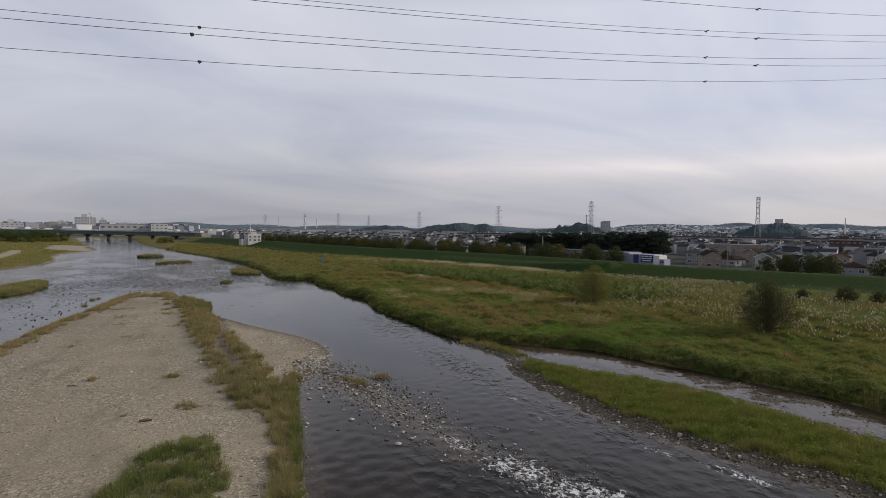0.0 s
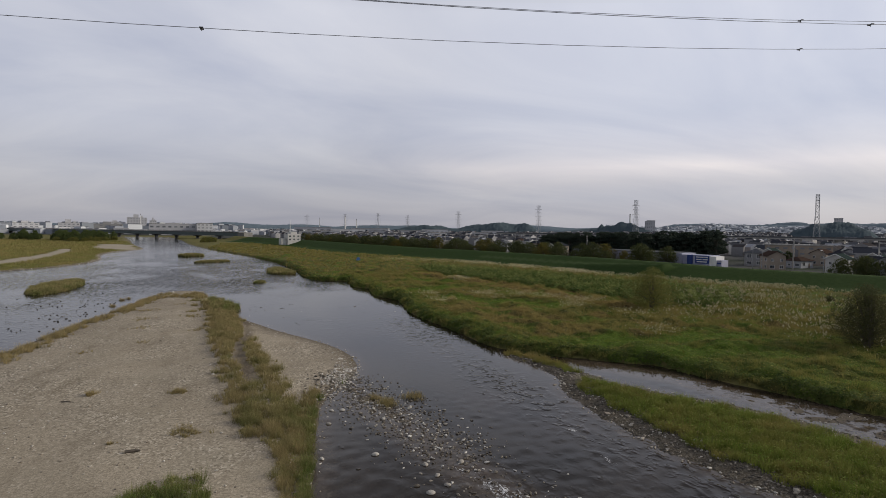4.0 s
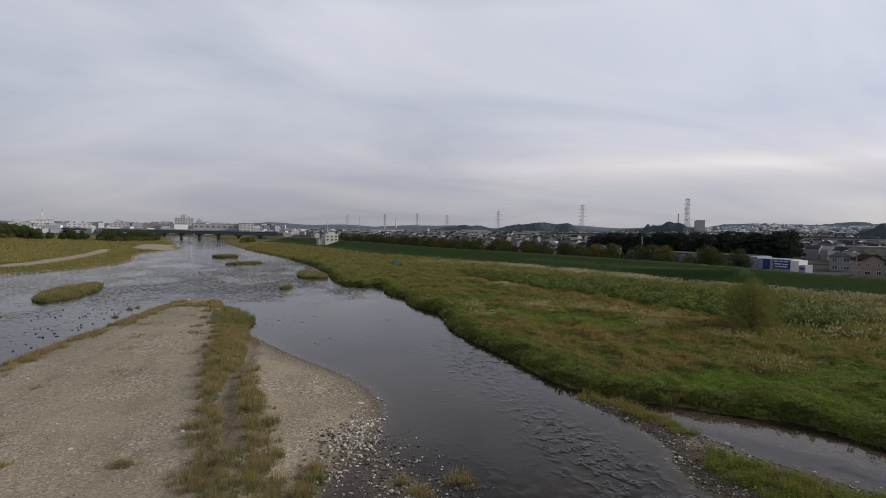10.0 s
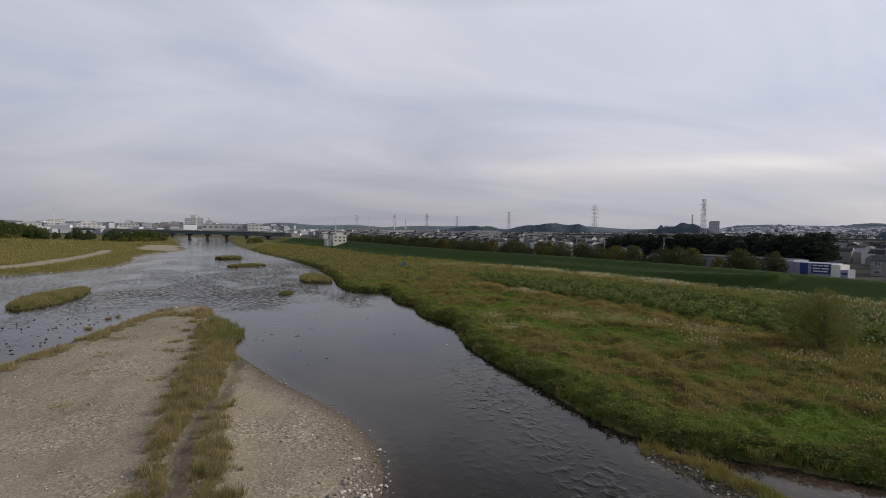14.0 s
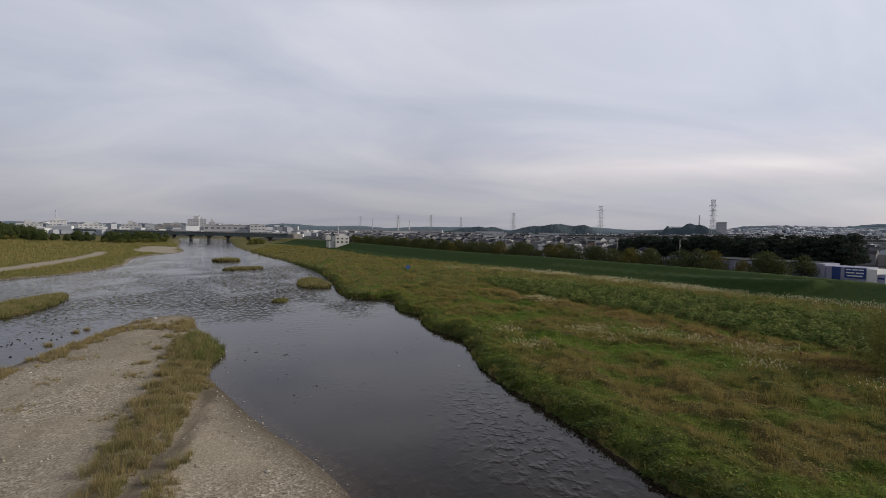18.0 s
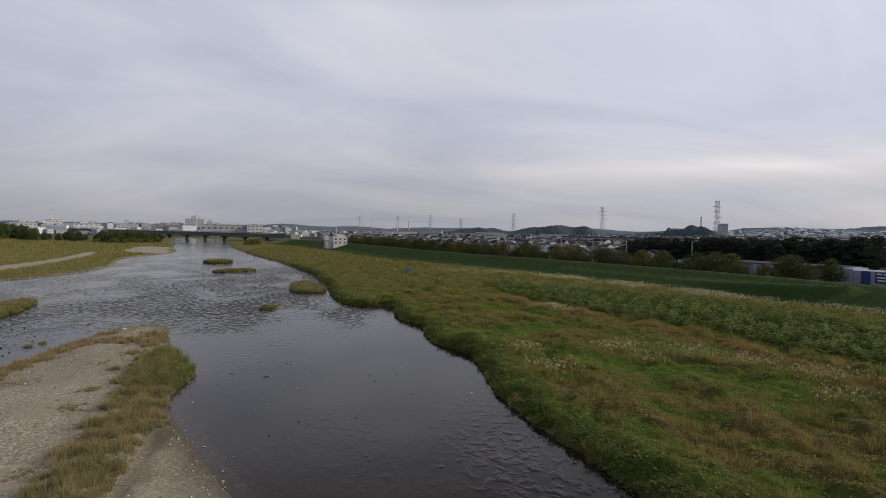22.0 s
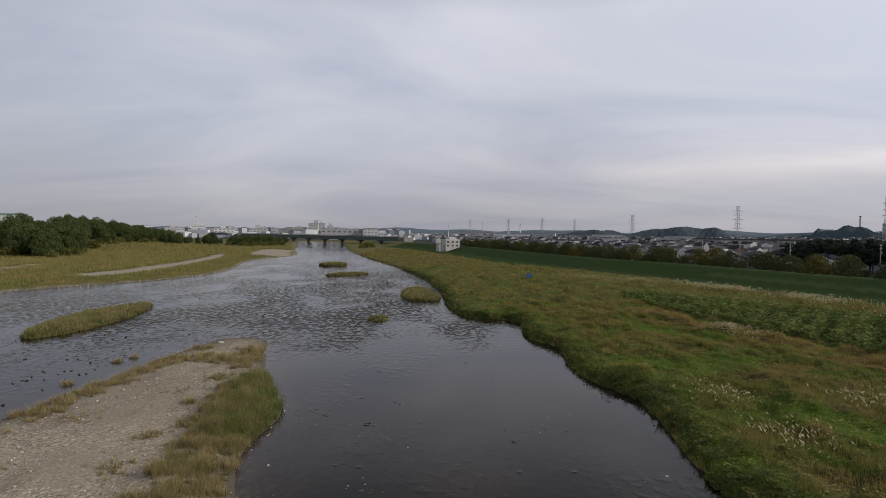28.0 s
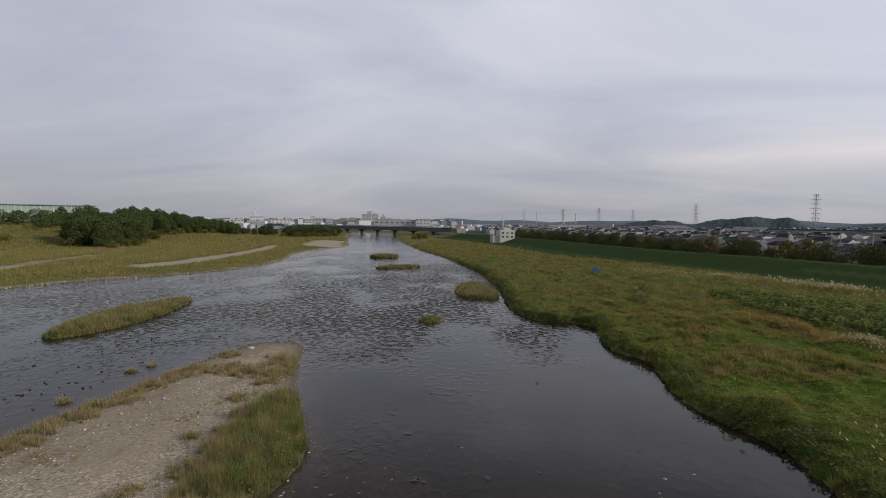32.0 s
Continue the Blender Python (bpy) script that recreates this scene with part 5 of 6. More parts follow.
# cherries behind the levee
cherries = [make_tree("cherry_tree", "round cherry tree with dull green autumn leaves behind the levee", 8.6, 5.0, 1.6, cherry_mat, 3000, 0.44, 20 + i, 14) for i in range(3)]
golds = [make_tree("cherry_tree", "cherry tree with yellowing leaves behind the levee", 8.8, 5.2, 1.6, gold_mat, 3000, 0.44, 25, 14)]
lx = np.array(CREST)
row = []
for yy in np.arange(205, 560, 6.6):
    xx = np.interp(-yy, -lx[:, 1], lx[:, 0])
    row.append((xx + 13 + 2.5 * math.sin(yy * 1.7), yy + 2 * math.sin(yy), 0.85 + 0.28 * math.sin(yy * 1.61)))
row += [(xx + 9 + 3 * math.sin(yy), yy + 3, 1.0) for xx, yy, _ in row[::2]]
row = [p for p in row if not (166 < p[0] < 215 and p[1] < 200)]
plant(cherries, [p for i, p in enumerate(row) if i % 6 != 2], "trees along the levee")
plant(golds, [p for i, p in enumerate(row) if i % 6 == 2], "trees along the levee")
near_row = [(176, 143, 0.62), (181, 139, 0.72), (184, 133, 0.7), (188, 129, 0.74), (197, 118, 0.66), (200, 113, 0.72), (205, 106, 0.7), (213, 98, 0.72), (186, 143, 0.66), (193, 136, 0.7), (221, 88, 0.7)]
near_row = [(x, y, 1.3 * s) for x, y, s in near_row]
plant([copy_thing(cherries[0], pose(205, 128, 2.4))], near_row, "trees along the levee")
slope_shrub = make_tree("shrub", "dark green leafy shrub on the levee slope", 3.4, 2.4, 0.3, bush_mat, 2600, 0.24, 83, 10, "shrub", 3)
plant([slope_shrub], [(133, 88, 1.15), (138.5, 84, 0.95), (128, 95, 0.85), (143, 80, 0.8), (121, 104, 0.6)], "shrubs on the levee slope")
# pines behind the shed
pines = [make_tree("pine_tree", "tall dark pine in a dense grove behind the shed", 15.5, 5.4, 1.5, pine_mat, 2200, 0.75, 40 + i, 13, flat=0.38) for i in range(4)]
pp = []
r = random.Random(8)
for i in range(118):
    t = i / 118
    pp.append((226 - 66 * t + r.uniform(-10, 10), 236 + 118 * t + r.uniform(-10, 10), r.uniform(0.8, 1.05) * (1.1 - 0.22 * t)))
pp = [q for q in pp if not 30.0 < math.degrees(math.atan2(q[0] + 2, q[1] - 2)) < 30.7 and 26.4 < math.degrees(math.atan2(q[0] + 2, q[1] - 2)) < 42.8]
plant(pines, pp, "pine grove")
# the wood on the far bank
woods = [make_tree("wood_tree", "dark green broadleaf tree in the riverside wood", 14.5, 6.4, 1.0, broad_mat, 3200, 0.78, 60 + i, 15) for i in range(4)]
wp = []
wood_edge = [(-197, 352), (-226, 400), (-258, 462), (-274, 528), (-295, 598), (-335, 740)]
for i in range(210):
    t = r.uniform(0, 1) ** 1.2
    by = 352 + 388 * t
    bx = float(np.interp(by, [q[1] for q in wood_edge], [q[0] for q in wood_edge]))
    d = abs(r.gauss(0, 1)) * 24
    wp.append((bx - d - 7 * math.sin(by * 0.09), by + d * 0.35 + r.uniform(-6, 6), r.uniform(0.8, 1.18) * (0.85 + 0.01 * min(d, 20)) * (1.0 - 0.12 * t)))
for i in range(50):
    wp.append((r.uniform(-215, -182) - 0.35 * i, 585 + 3.2 * i, r.uniform(0.45, 0.75)))
for i in range(26):
    wp.append((-350 + 3.4 * i, r.uniform(585, 690), r.uniform(0.5, 0.8)))
for i in range(46):
    wp.append((-310 + 2.9 * i, r.uniform(600, 665), r.uniform(0.42, 0.72)))
plant(woods, wp, "riverside wood")
shrubs = [make_tree("shrub", "low grey-green willow shrub at the wood's edge", 3.6, 2.6, 0.3, willow_mat, 500, 0.6, 80 + i, 9, "shrub", 3) for i in range(2)]
sp = [(float(np.interp(345 + 11 * i, [q[1] for q in wood_edge], [q[0] for q in wood_edge])) + r.uniform(2, 9), 345 + 11 * i + r.uniform(-4, 4), r.uniform(0.8, 1.6)) for i in range(26)] + [(-222, 352, 1.5), (-230, 356, 1.2), (-262, 352, 1.1)] + [(-178 + r.uniform(-30, 8), 590 + r.uniform(-20, 50), r.uniform(0.9, 1.5)) for i in range(26)]
sp += [(-76 + r.uniform(-8, 10), 585 + 8 * i, 1.4) for i in range(7)]
plant(shrubs, sp, "shrubs on the far bank")

# ---------------------------------------------------------------- buildings
WALLS = {n: painted(n, c, 0.85, vary=0.06, scale=0.5) for n, c in dict(white_render=(0.55, 0.54, 0.52), cream_render=(0.36, 0.30, 0.24), beige_render=(0.32, 0.27, 0.22), grey_render=(0.27, 0.27, 0.27), brown_render=(0.18, 0.125, 0.095), pale_siding=(0.34, 0.35, 0.37)).items()}


def tiled(name, c):
    k = Nodes(name, 0.9, spec=0.0)
    w = k.node("ShaderNodeTexWave", Scale=3.2, Distortion=0.3)
    k.t.links.new(k.pos(own=True), w.inputs["Vector"])
    k.color(k.mix(k.grey(k.noise(0.8, 4), 0.3, 0.7, 0, 0.5), c, tuple(v * 0.6 for v in c)))
    k.bump(w.outputs["Fac"], 0.3, 0.04)
    return k.mat


ROOFS = [tiled("slate_roof", (0.044, 0.047, 0.055)), tiled("brown_roof", (0.066, 0.046, 0.038)), tiled("green_grey_roof", (0.040, 0.056, 0.052)), tiled("pale_grey_roof", (0.11, 0.115, 0.124))]
white_trim = painted("white_trim", (0.72, 0.72, 0.70), 0.5, vary=0.04)
steel = painted("galvanised_steel", (0.30, 0.31, 0.32), 0.5, 0.6, 0.1)
dark_steel = painted("dark_steel", (0.10, 0.105, 0.11), 0.6, 0.3, 0.1)
concrete = painted("concrete", (0.34, 0.33, 0.31), 0.9, vary=0.12, scale=0.3)
k = Nodes("window_glass", 0.08, spec=0.6)
k.color(k.mix(k.rand(), (0.02, 0.025, 0.03), (0.07, 0.08, 0.09)))
glass = k.mat
# paler, rougher panes for the larger blocks
k = Nodes("pale_window_glass", 0.3, spec=0.5)
k.color(k.mix(k.rand(), (0.12, 0.13, 0.145), (0.24, 0.25, 0.27)))
far_glass = k.mat


def window(parent, x, y, z, w, h, face, frame_mat=None):
    """A framed pane let into a wall; face: the wall's outward way ("+x", "-x", "+y", "-y")."""
    rz = {"-y": 0, "+x": 90, "+y": 180, "-x": 270}[face]
    m = pose(x, y, z, 0, 0, rz)
    bm = bmesh.new()
    t = 0.09
    for a in ((-w / 2 - t, 0 - t, w / 2 + t, 0), (-w / 2 - t, h, w / 2 + t, h + t), (-w / 2 - t, 0, -w / 2, h), (w / 2, 0, w / 2 + t, h), (-0.03, 0, 0.03, h)):
        box(bm, a[0], -0.07, a[1], a[2], 0.02, a[3], m)
    win = part("window", bm, frame_mat or white_trim, parent)
    bm = bmesh.new()
    box(bm, -w / 2, -0.03, 0, w / 2, -0.004, h, m)
    part("pane", bm, glass, win)


def gable(bm, w, d, z0, rise, over, thick=0.18):
    """Two roof slabs and the ridge, the ridge along x."""
    for sgn in (-1, 1):
        a = [(-w / 2 - over, 0, z0 + rise), (w / 2 + over, 0, z0 + rise), (w / 2 + over, sgn * (d / 2 + over), z0 - rise * over / (d / 2)), (-w / 2 - over, sgn * (d / 2 + over), z0 - rise * over / (d / 2))]
        lo = [bm.verts.new(p) for p in a]
        hi = [bm.verts.new((p[0], p[1], p[2] + thick)) for p in a]
        bm.faces.new(lo[::-1] if sgn > 0 else lo), bm.faces.new(hi if sgn > 0 else hi[::-1])
        for i in range(4):
            j = (i + 1) % 4
            bm.faces.new((lo[i], lo[j], hi[j], hi[i]))
    bmesh.ops.recalc_face_normals(bm, faces=bm.faces[:])


def hip(bm, w, d, z0, rise, over):
    r = max(0.5, w / 2 - d / 2 * 0.8)
    e = [(-w / 2 - over, -d / 2 - over, z0), (w / 2 + over, -d / 2 - over, z0), (w / 2 + over, d / 2 + over, z0), (-w / 2 - over, d / 2 + over, z0)]
    lo = [bm.verts.new(p) for p in e]
    ed = [bm.verts.new((p[0], p[1], p[2] + 0.18)) for p in e]
    a, b = bm.verts.new((-r, 0, z0 + rise)), bm.verts.new((r, 0, z0 + rise))
    bm.faces.new(lo[::-1])
    for i in range(4):
        j = (i + 1) % 4
        bm.faces.new((lo[i], lo[j], ed[j], ed[i]))
    bm.faces.new((ed[0], ed[1], b, a)), bm.faces.new((ed[1], ed[2], b)), bm.faces.new((ed[2], ed[3], a, b)), bm.faces.new((ed[3], ed[0], a))


def make_house(label, w, d, storeys, wall, roof, style, seed, trim=False):
    """A small house: walls, roof, windows with panes, a door and gable trim."""
    r = random.Random(seed)
    ob = thing("house", label, "house")
    w, d = 0.88 * w, 0.88 * d
    h = 2.75 * storeys + 0.3
    bm = bmesh.new()
    box(bm, -w / 2, -d / 2, -0.5, w / 2, d / 2, h)
    rise = d * 0.27
    if style == "gable":
        for sgn in (-1, 1):
            v = [bm.verts.new(p) for p in ((sgn * w / 2, -d / 2, h), (sgn * w / 2, d / 2, h), (sgn * w / 2, 0, h + rise))]
            u = [bm.verts.new((p.co.x - sgn * 0.2, p.co.y, p.co.z)) for p in v]
            bm.faces.new(v), bm.faces.new(u[::-1])
            for i in range(3):
                bm.faces.new((v[i], u[i], u[(i + 1) % 3], v[(i + 1) % 3]))
        bmesh.ops.recalc_face_normals(bm, faces=bm.faces[:])
    part("wall", bm, wall, ob)
    bm = bmesh.new()
    gable(bm, w, d, h, rise, 0.5) if style == "gable" else hip(bm, w, d, h, rise, 0.5)
    part("roof", bm, roof, ob)
    if trim:
        for sx in (-1, 1):
            bm = bmesh.new()
            for sy in (-1, 1):
                beam(bm, (sx * (w / 2 + 0.52), 0, h + rise + 0.05), (sx * (w / 2 + 0.52), sy * (d / 2 + 0.5), h - rise * 0.5 / (d / 2) + 0.05), 0.32)
            part("bargeboard", bm, white_trim, ob, "white gable boards")
    for s in range(storeys):
        zz = 0.9 + 2.75 * s
        for face, half, span in (("-x", w / 2, d), ("-y", d / 2, w), ("+y", d / 2, w)):
            for q in (-0.27, 0.24):
                if s == 0 and face == "-y" and q > 0:
                    continue
                ww, hh = r.choice(((1.6, 1.1), (1.2, 1.1), (1.7, 1.6), (0.8, 0.9)))
                c = q * span
                window(ob, *((-half, c, zz) if face == "-x" else (c, -half if face == "-y" else half, zz)), ww, hh, face)
    bm = bmesh.new()
    box(bm, 0.2 * w - 0.45, -d / 2 - 0.06, 0, 0.2 * w + 0.45, -d / 2 + 0.05, 2.05)
    part("door", bm, painted("house_door", (0.14, 0.10, 0.07), 0.6), ob)
    return ob


W = WALLS
kinds = [
    make_house("two-storey beige house with a brown gabled roof", 9.5, 7.5, 2, W["beige_render"], ROOFS[1], "gable", 1),
    make_house("two-storey grey house with a pale hipped roof", 10.5, 8.5, 2, W["grey_render"], ROOFS[3], "hip", 2),
    make_house("white house with dark green roof and white gable boards", 9.0, 7.0, 2, W["white_render"], ROOFS[2], "gable", 3, True),
    make_house("two-storey cream house with a slate hipped roof", 9.0, 7.5, 2, W["cream_render"], ROOFS[0], "hip", 4),
    make_house("white two-storey house with a slate gabled roof", 8.0, 7.0, 2, W["white_render"], ROOFS[0], "gable", 5, True),
    make_house("low pale house with a brown hipped roof", 10.0, 7.5, 1, W["pale_siding"], ROOFS[1], "hip", 6),
    make_house("two-storey pale house with a slate gabled roof", 9.5, 7.0, 2, W["pale_siding"], ROOFS[0], "gable", 7),
]
for q in kinds:
    q.matrix_world = pose(-900, -600, -50)
TOWN_Z = 2.4
homes = [(0, 190, 182, 62), (1, 206, 205, 30), (2, 197, 160, 20), (2, 207, 152, 24), (6, 190, 142, 60), (3, 232, 186, 15), (5, 218, 140, 40), (3, 236, 128, 65), (0, 238, 158, 30), (4, 228, 168, 10), (5, 250, 104, 40), (1, 262, 126, 20), (6, 258, 146, 35), (0, 250, 84, 60), (3, 272, 96, 30),
         (4, 147, 357, 62), (4, 142, 282, 65), (6, 128, 318, 62), (3, 158, 300, 20), (5, 120, 342, 64), (1, 146, 330, 15), (0, 160, 262, 62), (4, 100, 372, 66), (6, 108, 392, 70), (3, 132, 362, 10), (5, 84, 420, 68), (0, 104, 428, 70), (2, 124, 400, 15), (1, 172, 322, 30), (3, 166, 350, 20), (6, 150, 376, 40), (4, 182, 372, 0), (5, 128, 440, 70), (0, 70, 470, 70), (3, 92, 474, 20), (6, 156, 416, 30), (4, 116, 470, 20), (1, 200, 398, 10), (0, 186, 420, 50), (5, 210, 428, 35)]
r = random.Random(31)
for az_ in range(47, 63, 2):
    for rad in (262, 286, 312, 340):
        hx, hy = -1 + (rad + r.uniform(-6, 6)) * math.sin(radians(az_)), 4 + (rad + r.uniform(-6, 6)) * math.cos(radians(az_))
        if min(math.hypot(hx - q[1], hy - q[2]) for q in homes) > 14.5 and math.hypot(hx - 356, hy - 232) > 22 and math.hypot(hx - 262, hy - 232) > 20 and not (hx < 232 and hy > 224):
            homes.append((r.choice((0, 2, 3, 4, 5, 6)), hx, hy, r.choice((15, 25, 60, 70)) + r.uniform(-5, 5)))
first = set()
for i, x, y, rz in homes:
    m = pose(x, y, TOWN_Z, 0, 0, rz)
    if i in first:
        copy_thing(kinds[i], m)["group"] = "houses behind the levee"
    else:
        first.add(i)
        kinds[i].matrix_world = m
        kinds[i]["group"] = "houses behind the levee"

# the long shed with its blue sign
k = Nodes("lavender_cladding", 0.5, spec=0.4)
rib = k.node("ShaderNodeTexWave", Scale=6.0)
k.t.links.new(k.pos(own=True), rib.inputs["Vector"])
k.color(k.mix(k.grey(k.noise(0.25, 4), 0.35, 0.7, 0, 0.4), (0.34, 0.35, 0.45), (0.27, 0.28, 0.37)))
k.bump(rib.outputs["Fac"], 0.4, 0.05)
clad = k.mat
blue_paint = painted("blue_sign_paint", (0.028, 0.055, 0.20), 0.4, vary=0.05)
shed = thing("storage_shed", "long lavender-white metal shed with a blue sign behind the levee", "shed", (166, 199, TOWN_Z), 113.6)
# its long face lies along local x (away from the sign), facing local +y
bm = bmesh.new()
box(bm, 8, -16, -0.5, 62, 0, 5.6)
part("body", bm, clad, shed)
bm = bmesh.new()
box(bm, 7.6, -16.3, 5.6, 62.4, 0.3, 5.85)
part("roof", bm, ROOFS[3], shed)
for i in range(9):
    bm = bmesh.new()
    box(bm, 10 + 6 * i, 0.0, 0.2, 10.15 + 6 * i, 0.1, 5.6)
    part("pilaster", bm, white_trim, shed)
bm = bmesh.new()
box(bm, 4.6, -12, -0.5, 7.9, 0.2, 5.7)
part("end_wall", bm, clad, shed, "pale end wall")
bm = bmesh.new()
box(bm, -6.7, -10, -0.5, 4.5, -0.4, 5.2)
part("front_block", bm, clad, shed)
bm = bmesh.new()
box(bm, 0.3, -0.4, 0, 2.6, 0.0, 5.2)
part("blue_door", bm, blue_paint, shed, "blue roller door")
bm = bmesh.new()
box(bm, -6.5, -0.38, 1.8, -0.9, 0.05, 5.0)
board = part("sign_board", bm, blue_paint, shed, "blue sign board with white lettering bars")
for zz, xs in ((4.25, ((-6.1, -4.7), (-4.4, -3.0), (-2.7, -1.3))), (3.25, ((-6.1, -4.0), (-3.6, -1.3))), (2.3, ((-5.8, -1.6),))):
    for a, b in xs:
        bm = bmesh.new()
        box(bm, a, 0.05, zz, b, 0.09, zz + 0.4)
        part("lettering_bar", bm, white_trim, board)
bm = bmesh.new()
box(bm, -9.4, -8, -0.5, -6.75, -0.2, 4.9)
part("white_annex", bm, white_trim, shed)
bm = bmesh.new()
box(bm, -11.4, -7, -0.5, -9.45, -0.6, 3.4)
part("low_annex", bm, clad, shed)
bm = bmesh.new()
box(bm, -11.2, -0.58, 1.9, -9.6, -0.5, 2.5)
part("blue_band", bm, blue_paint, shed)

# white control house with a mast by the levee
ctl = thing("control_house", "small white block house with a mast on the levee", "building", (4, 519, 4.6), 20)
bm = bmesh.new()
box(bm, -6, -5, -4, 6, 5, 6.6, bevel=0.1)
part("wall", bm, W["white_render"], ctl)
bm = bmesh.new()
box(bm, -3.0, -4, 6.6, 3.0, 4, 8.4, bevel=0.1)
part("penthouse", bm, W["white_render"], ctl)
for s in range(2):
    for q in (-3.9, 0, 3.9):
        window(ctl, q, -5, 0.9 + 2.9 * s, 1.8, 1.4, "-y")
bm = bmesh.new()
cone(bm, (-2, 0, 8.4), (-2, 0, 18.3), 0.33, 0.22)
part("mast", bm, white_trim, ctl)
bm = bmesh.new()
box(bm, -11, -3, -4, -6.1, 4, 2.4)
part("annex", bm, W["white_render"], ctl)

# blue tarpaulin shelter in the reeds
tarp = thing("tarpaulin_shelter", "small shelter under a bright blue tarpaulin in the reeds", "shelter", (32.5, 264, ground_at(32.5, 264)))
bm = bmesh.new()
pts = [(-0.95, -0.9, 0.9), (0.95, -0.9, 0.8), (1.0, 0.9, 1.0), (-0.9, 0.95, 0.9), (-0.6, 0, 2.2), (0.55, 0.1, 2.4)]
v = [bm.verts.new(p) for p in pts]
for f in ((0, 1, 5, 4), (2, 3, 4, 5), (3, 0, 4), (1, 2, 5)):
    bm.faces.new([v[i] for i in f])
bmesh.ops.solidify(bm, geom=bm.faces[:], thickness=0.05)
part("tarpaulin", bm, painted("blue_tarpaulin", (0.07, 0.18, 0.42), 0.45, vary=0.1), tarp)
for px_, py_ in ((-0.85, -0.8), (0.85, -0.8), (0.9, 0.8), (-0.8, 0.85)):
    bm = bmesh.new()
    cone(bm, (px_, py_, -0.3), (px_, py_, 1.0), 0.05, 0.05)
    part("pole", bm, dark_steel, tarp)

# the road bridge across the river
BR = [(-690, 1283), (-54, 721)]
ba = math.atan2(BR[1][1] - BR[0][1], BR[1][0] - BR[0][0])
bl = math.hypot(BR[1][0] - BR[0][0], BR[1][1] - BR[0][1])
BZ = 0.6
bridge = thing("road_bridge", "long low steel girder bridge on dark concrete piers", "bridge", (BR[0][0], BR[0][1], BZ), math.degrees(ba))
bm = bmesh.new()
box(bm, 0, -7, 9.2, bl, 7, 9.7)
part("deck", bm, painted("bridge_concrete", (0.17, 0.17, 0.165), 0.9, vary=0.12, scale=0.2), bridge)
for yy in (-6.2, 6.2):
    bm = bmesh.new()
    box(bm, 0, yy - 0.3, 5.0, bl, yy + 0.3, 9.2)
    # girder green is made paler and bluer to carry distance haze
    part("girder", bm, painted("hazed_green_girder_paint", (0.105, 0.130, 0.130), 0.6, vary=0.1, scale=0.1), bridge, "grey-green steel girder, paled by painted haze")
for yy in (-6.9, 6.9):
    bm = bmesh.new()
    box(bm, 0, yy - 0.08, 10.6, bl, yy + 0.08, 10.75)
    box(bm, 0, yy - 0.08, 10.1, bl, yy + 0.08, 10.2)
    for i in range(int(bl // 4)):
        box(bm, 4 * i, yy - 0.06, 9.7, 4 * i + 0.12, yy + 0.06, 10.6)
    part("railing", bm, dark_steel, bridge)
for i in range(20):
    xx = bl - 40 - i * 40.0
    bm = bmesh.new()
    box(bm, xx - 0.8, -2.4, -3.5, xx + 0.8, 2.4, 3.8, bevel=0.3)
    box(bm, xx - 1.1, -6.6, 3.8, xx + 1.1, 6.6, 5.0, bevel=0.2)
    part("pier", bm, painted("pier_concrete", (0.16, 0.16, 0.16), 0.9), bridge)

bm = bmesh.new()
box(bm, bl - 1.5, -7.2, -3.5, bl + 9, 7.2, 9.15, bevel=0.15)
part("abutment", bm, painted("abutment_concrete", (0.20, 0.195, 0.185), 0.9, vary=0.12, scale=0.2), bridge)

# ---------------------------------------------------------------- power lines


pylon_paint = painted("pylon_paint", (0.36, 0.37, 0.39), 0.6, 0.1, 0.1)


def make_pylon(height, base):
    """A broad lattice tower with six pairs of arms, long and short by turns."""
    ob = thing("transmission_tower", "tall pale grey lattice power pylon with six pairs of arms", "pylon")
    lv = [0, 0.14, 0.27, 0.385, 0.49, 0.58, 0.66, 0.74, 0.81, 0.875, 0.94, 1.0]
    wd = [base * (1 - 0.52 * min(1.0, t / 0.62)) for t in lv]
    bm = bmesh.new()
    t = max(0.18, height * 0.0040)
    cor = [[(sx * w / 2, sy * w / 2, height * l) for sx, sy in ((-1, -1), (1, -1), (1, 1), (-1, 1))] for l, w in zip(lv, wd)]
    for a, b in zip(cor[:-1], cor[1:]):
        for i in range(4):
            j = (i + 1) % 4
            beam(bm, a[i], b[i], t * 1.4)
            beam(bm, a[i], b[j], t * 0.75), beam(bm, a[j], b[i], t * 0.75), beam(bm, b[i], b[j], t * 0.75)
    part("lattice_mast", bm, pylon_paint, ob)
    for l, reach in ((0.40, 0.175), (0.52, 0.15), (0.64, 0.175), (0.76, 0.15), (0.87, 0.17), (0.985, 0.095)):
        z, q = height * l, height * reach
        for sx in (-1, 1):
            bm = bmesh.new()
            w = base * 0.25
            for sy in (-1, 1):
                beam(bm, (sx * w, sy * w, z + height * 0.018), (sx * q, 0, z), t)
                beam(bm, (sx * w, sy * w, z - height * 0.006), (sx * q, 0, z), t)
            for f in (0.35, 0.7):
                beam(bm, (sx * (w + (q - w) * f), 0, z - 0.2), (sx * (w + (q - w) * f), 0, z + height * 0.018 * (1 - f)), t * 0.7)
            arm = part("cross_arm", bm, pylon_paint, ob)
            bm = bmesh.new()
            for i in range(4):
                cone(bm, (sx * q, 0, z - 0.3 - 0.5 * i), (sx * q, 0, z - 0.7 - 0.5 * i), 0.2, 0.2, 6)
            part("insulator", bm, white_trim, arm)
    return ob


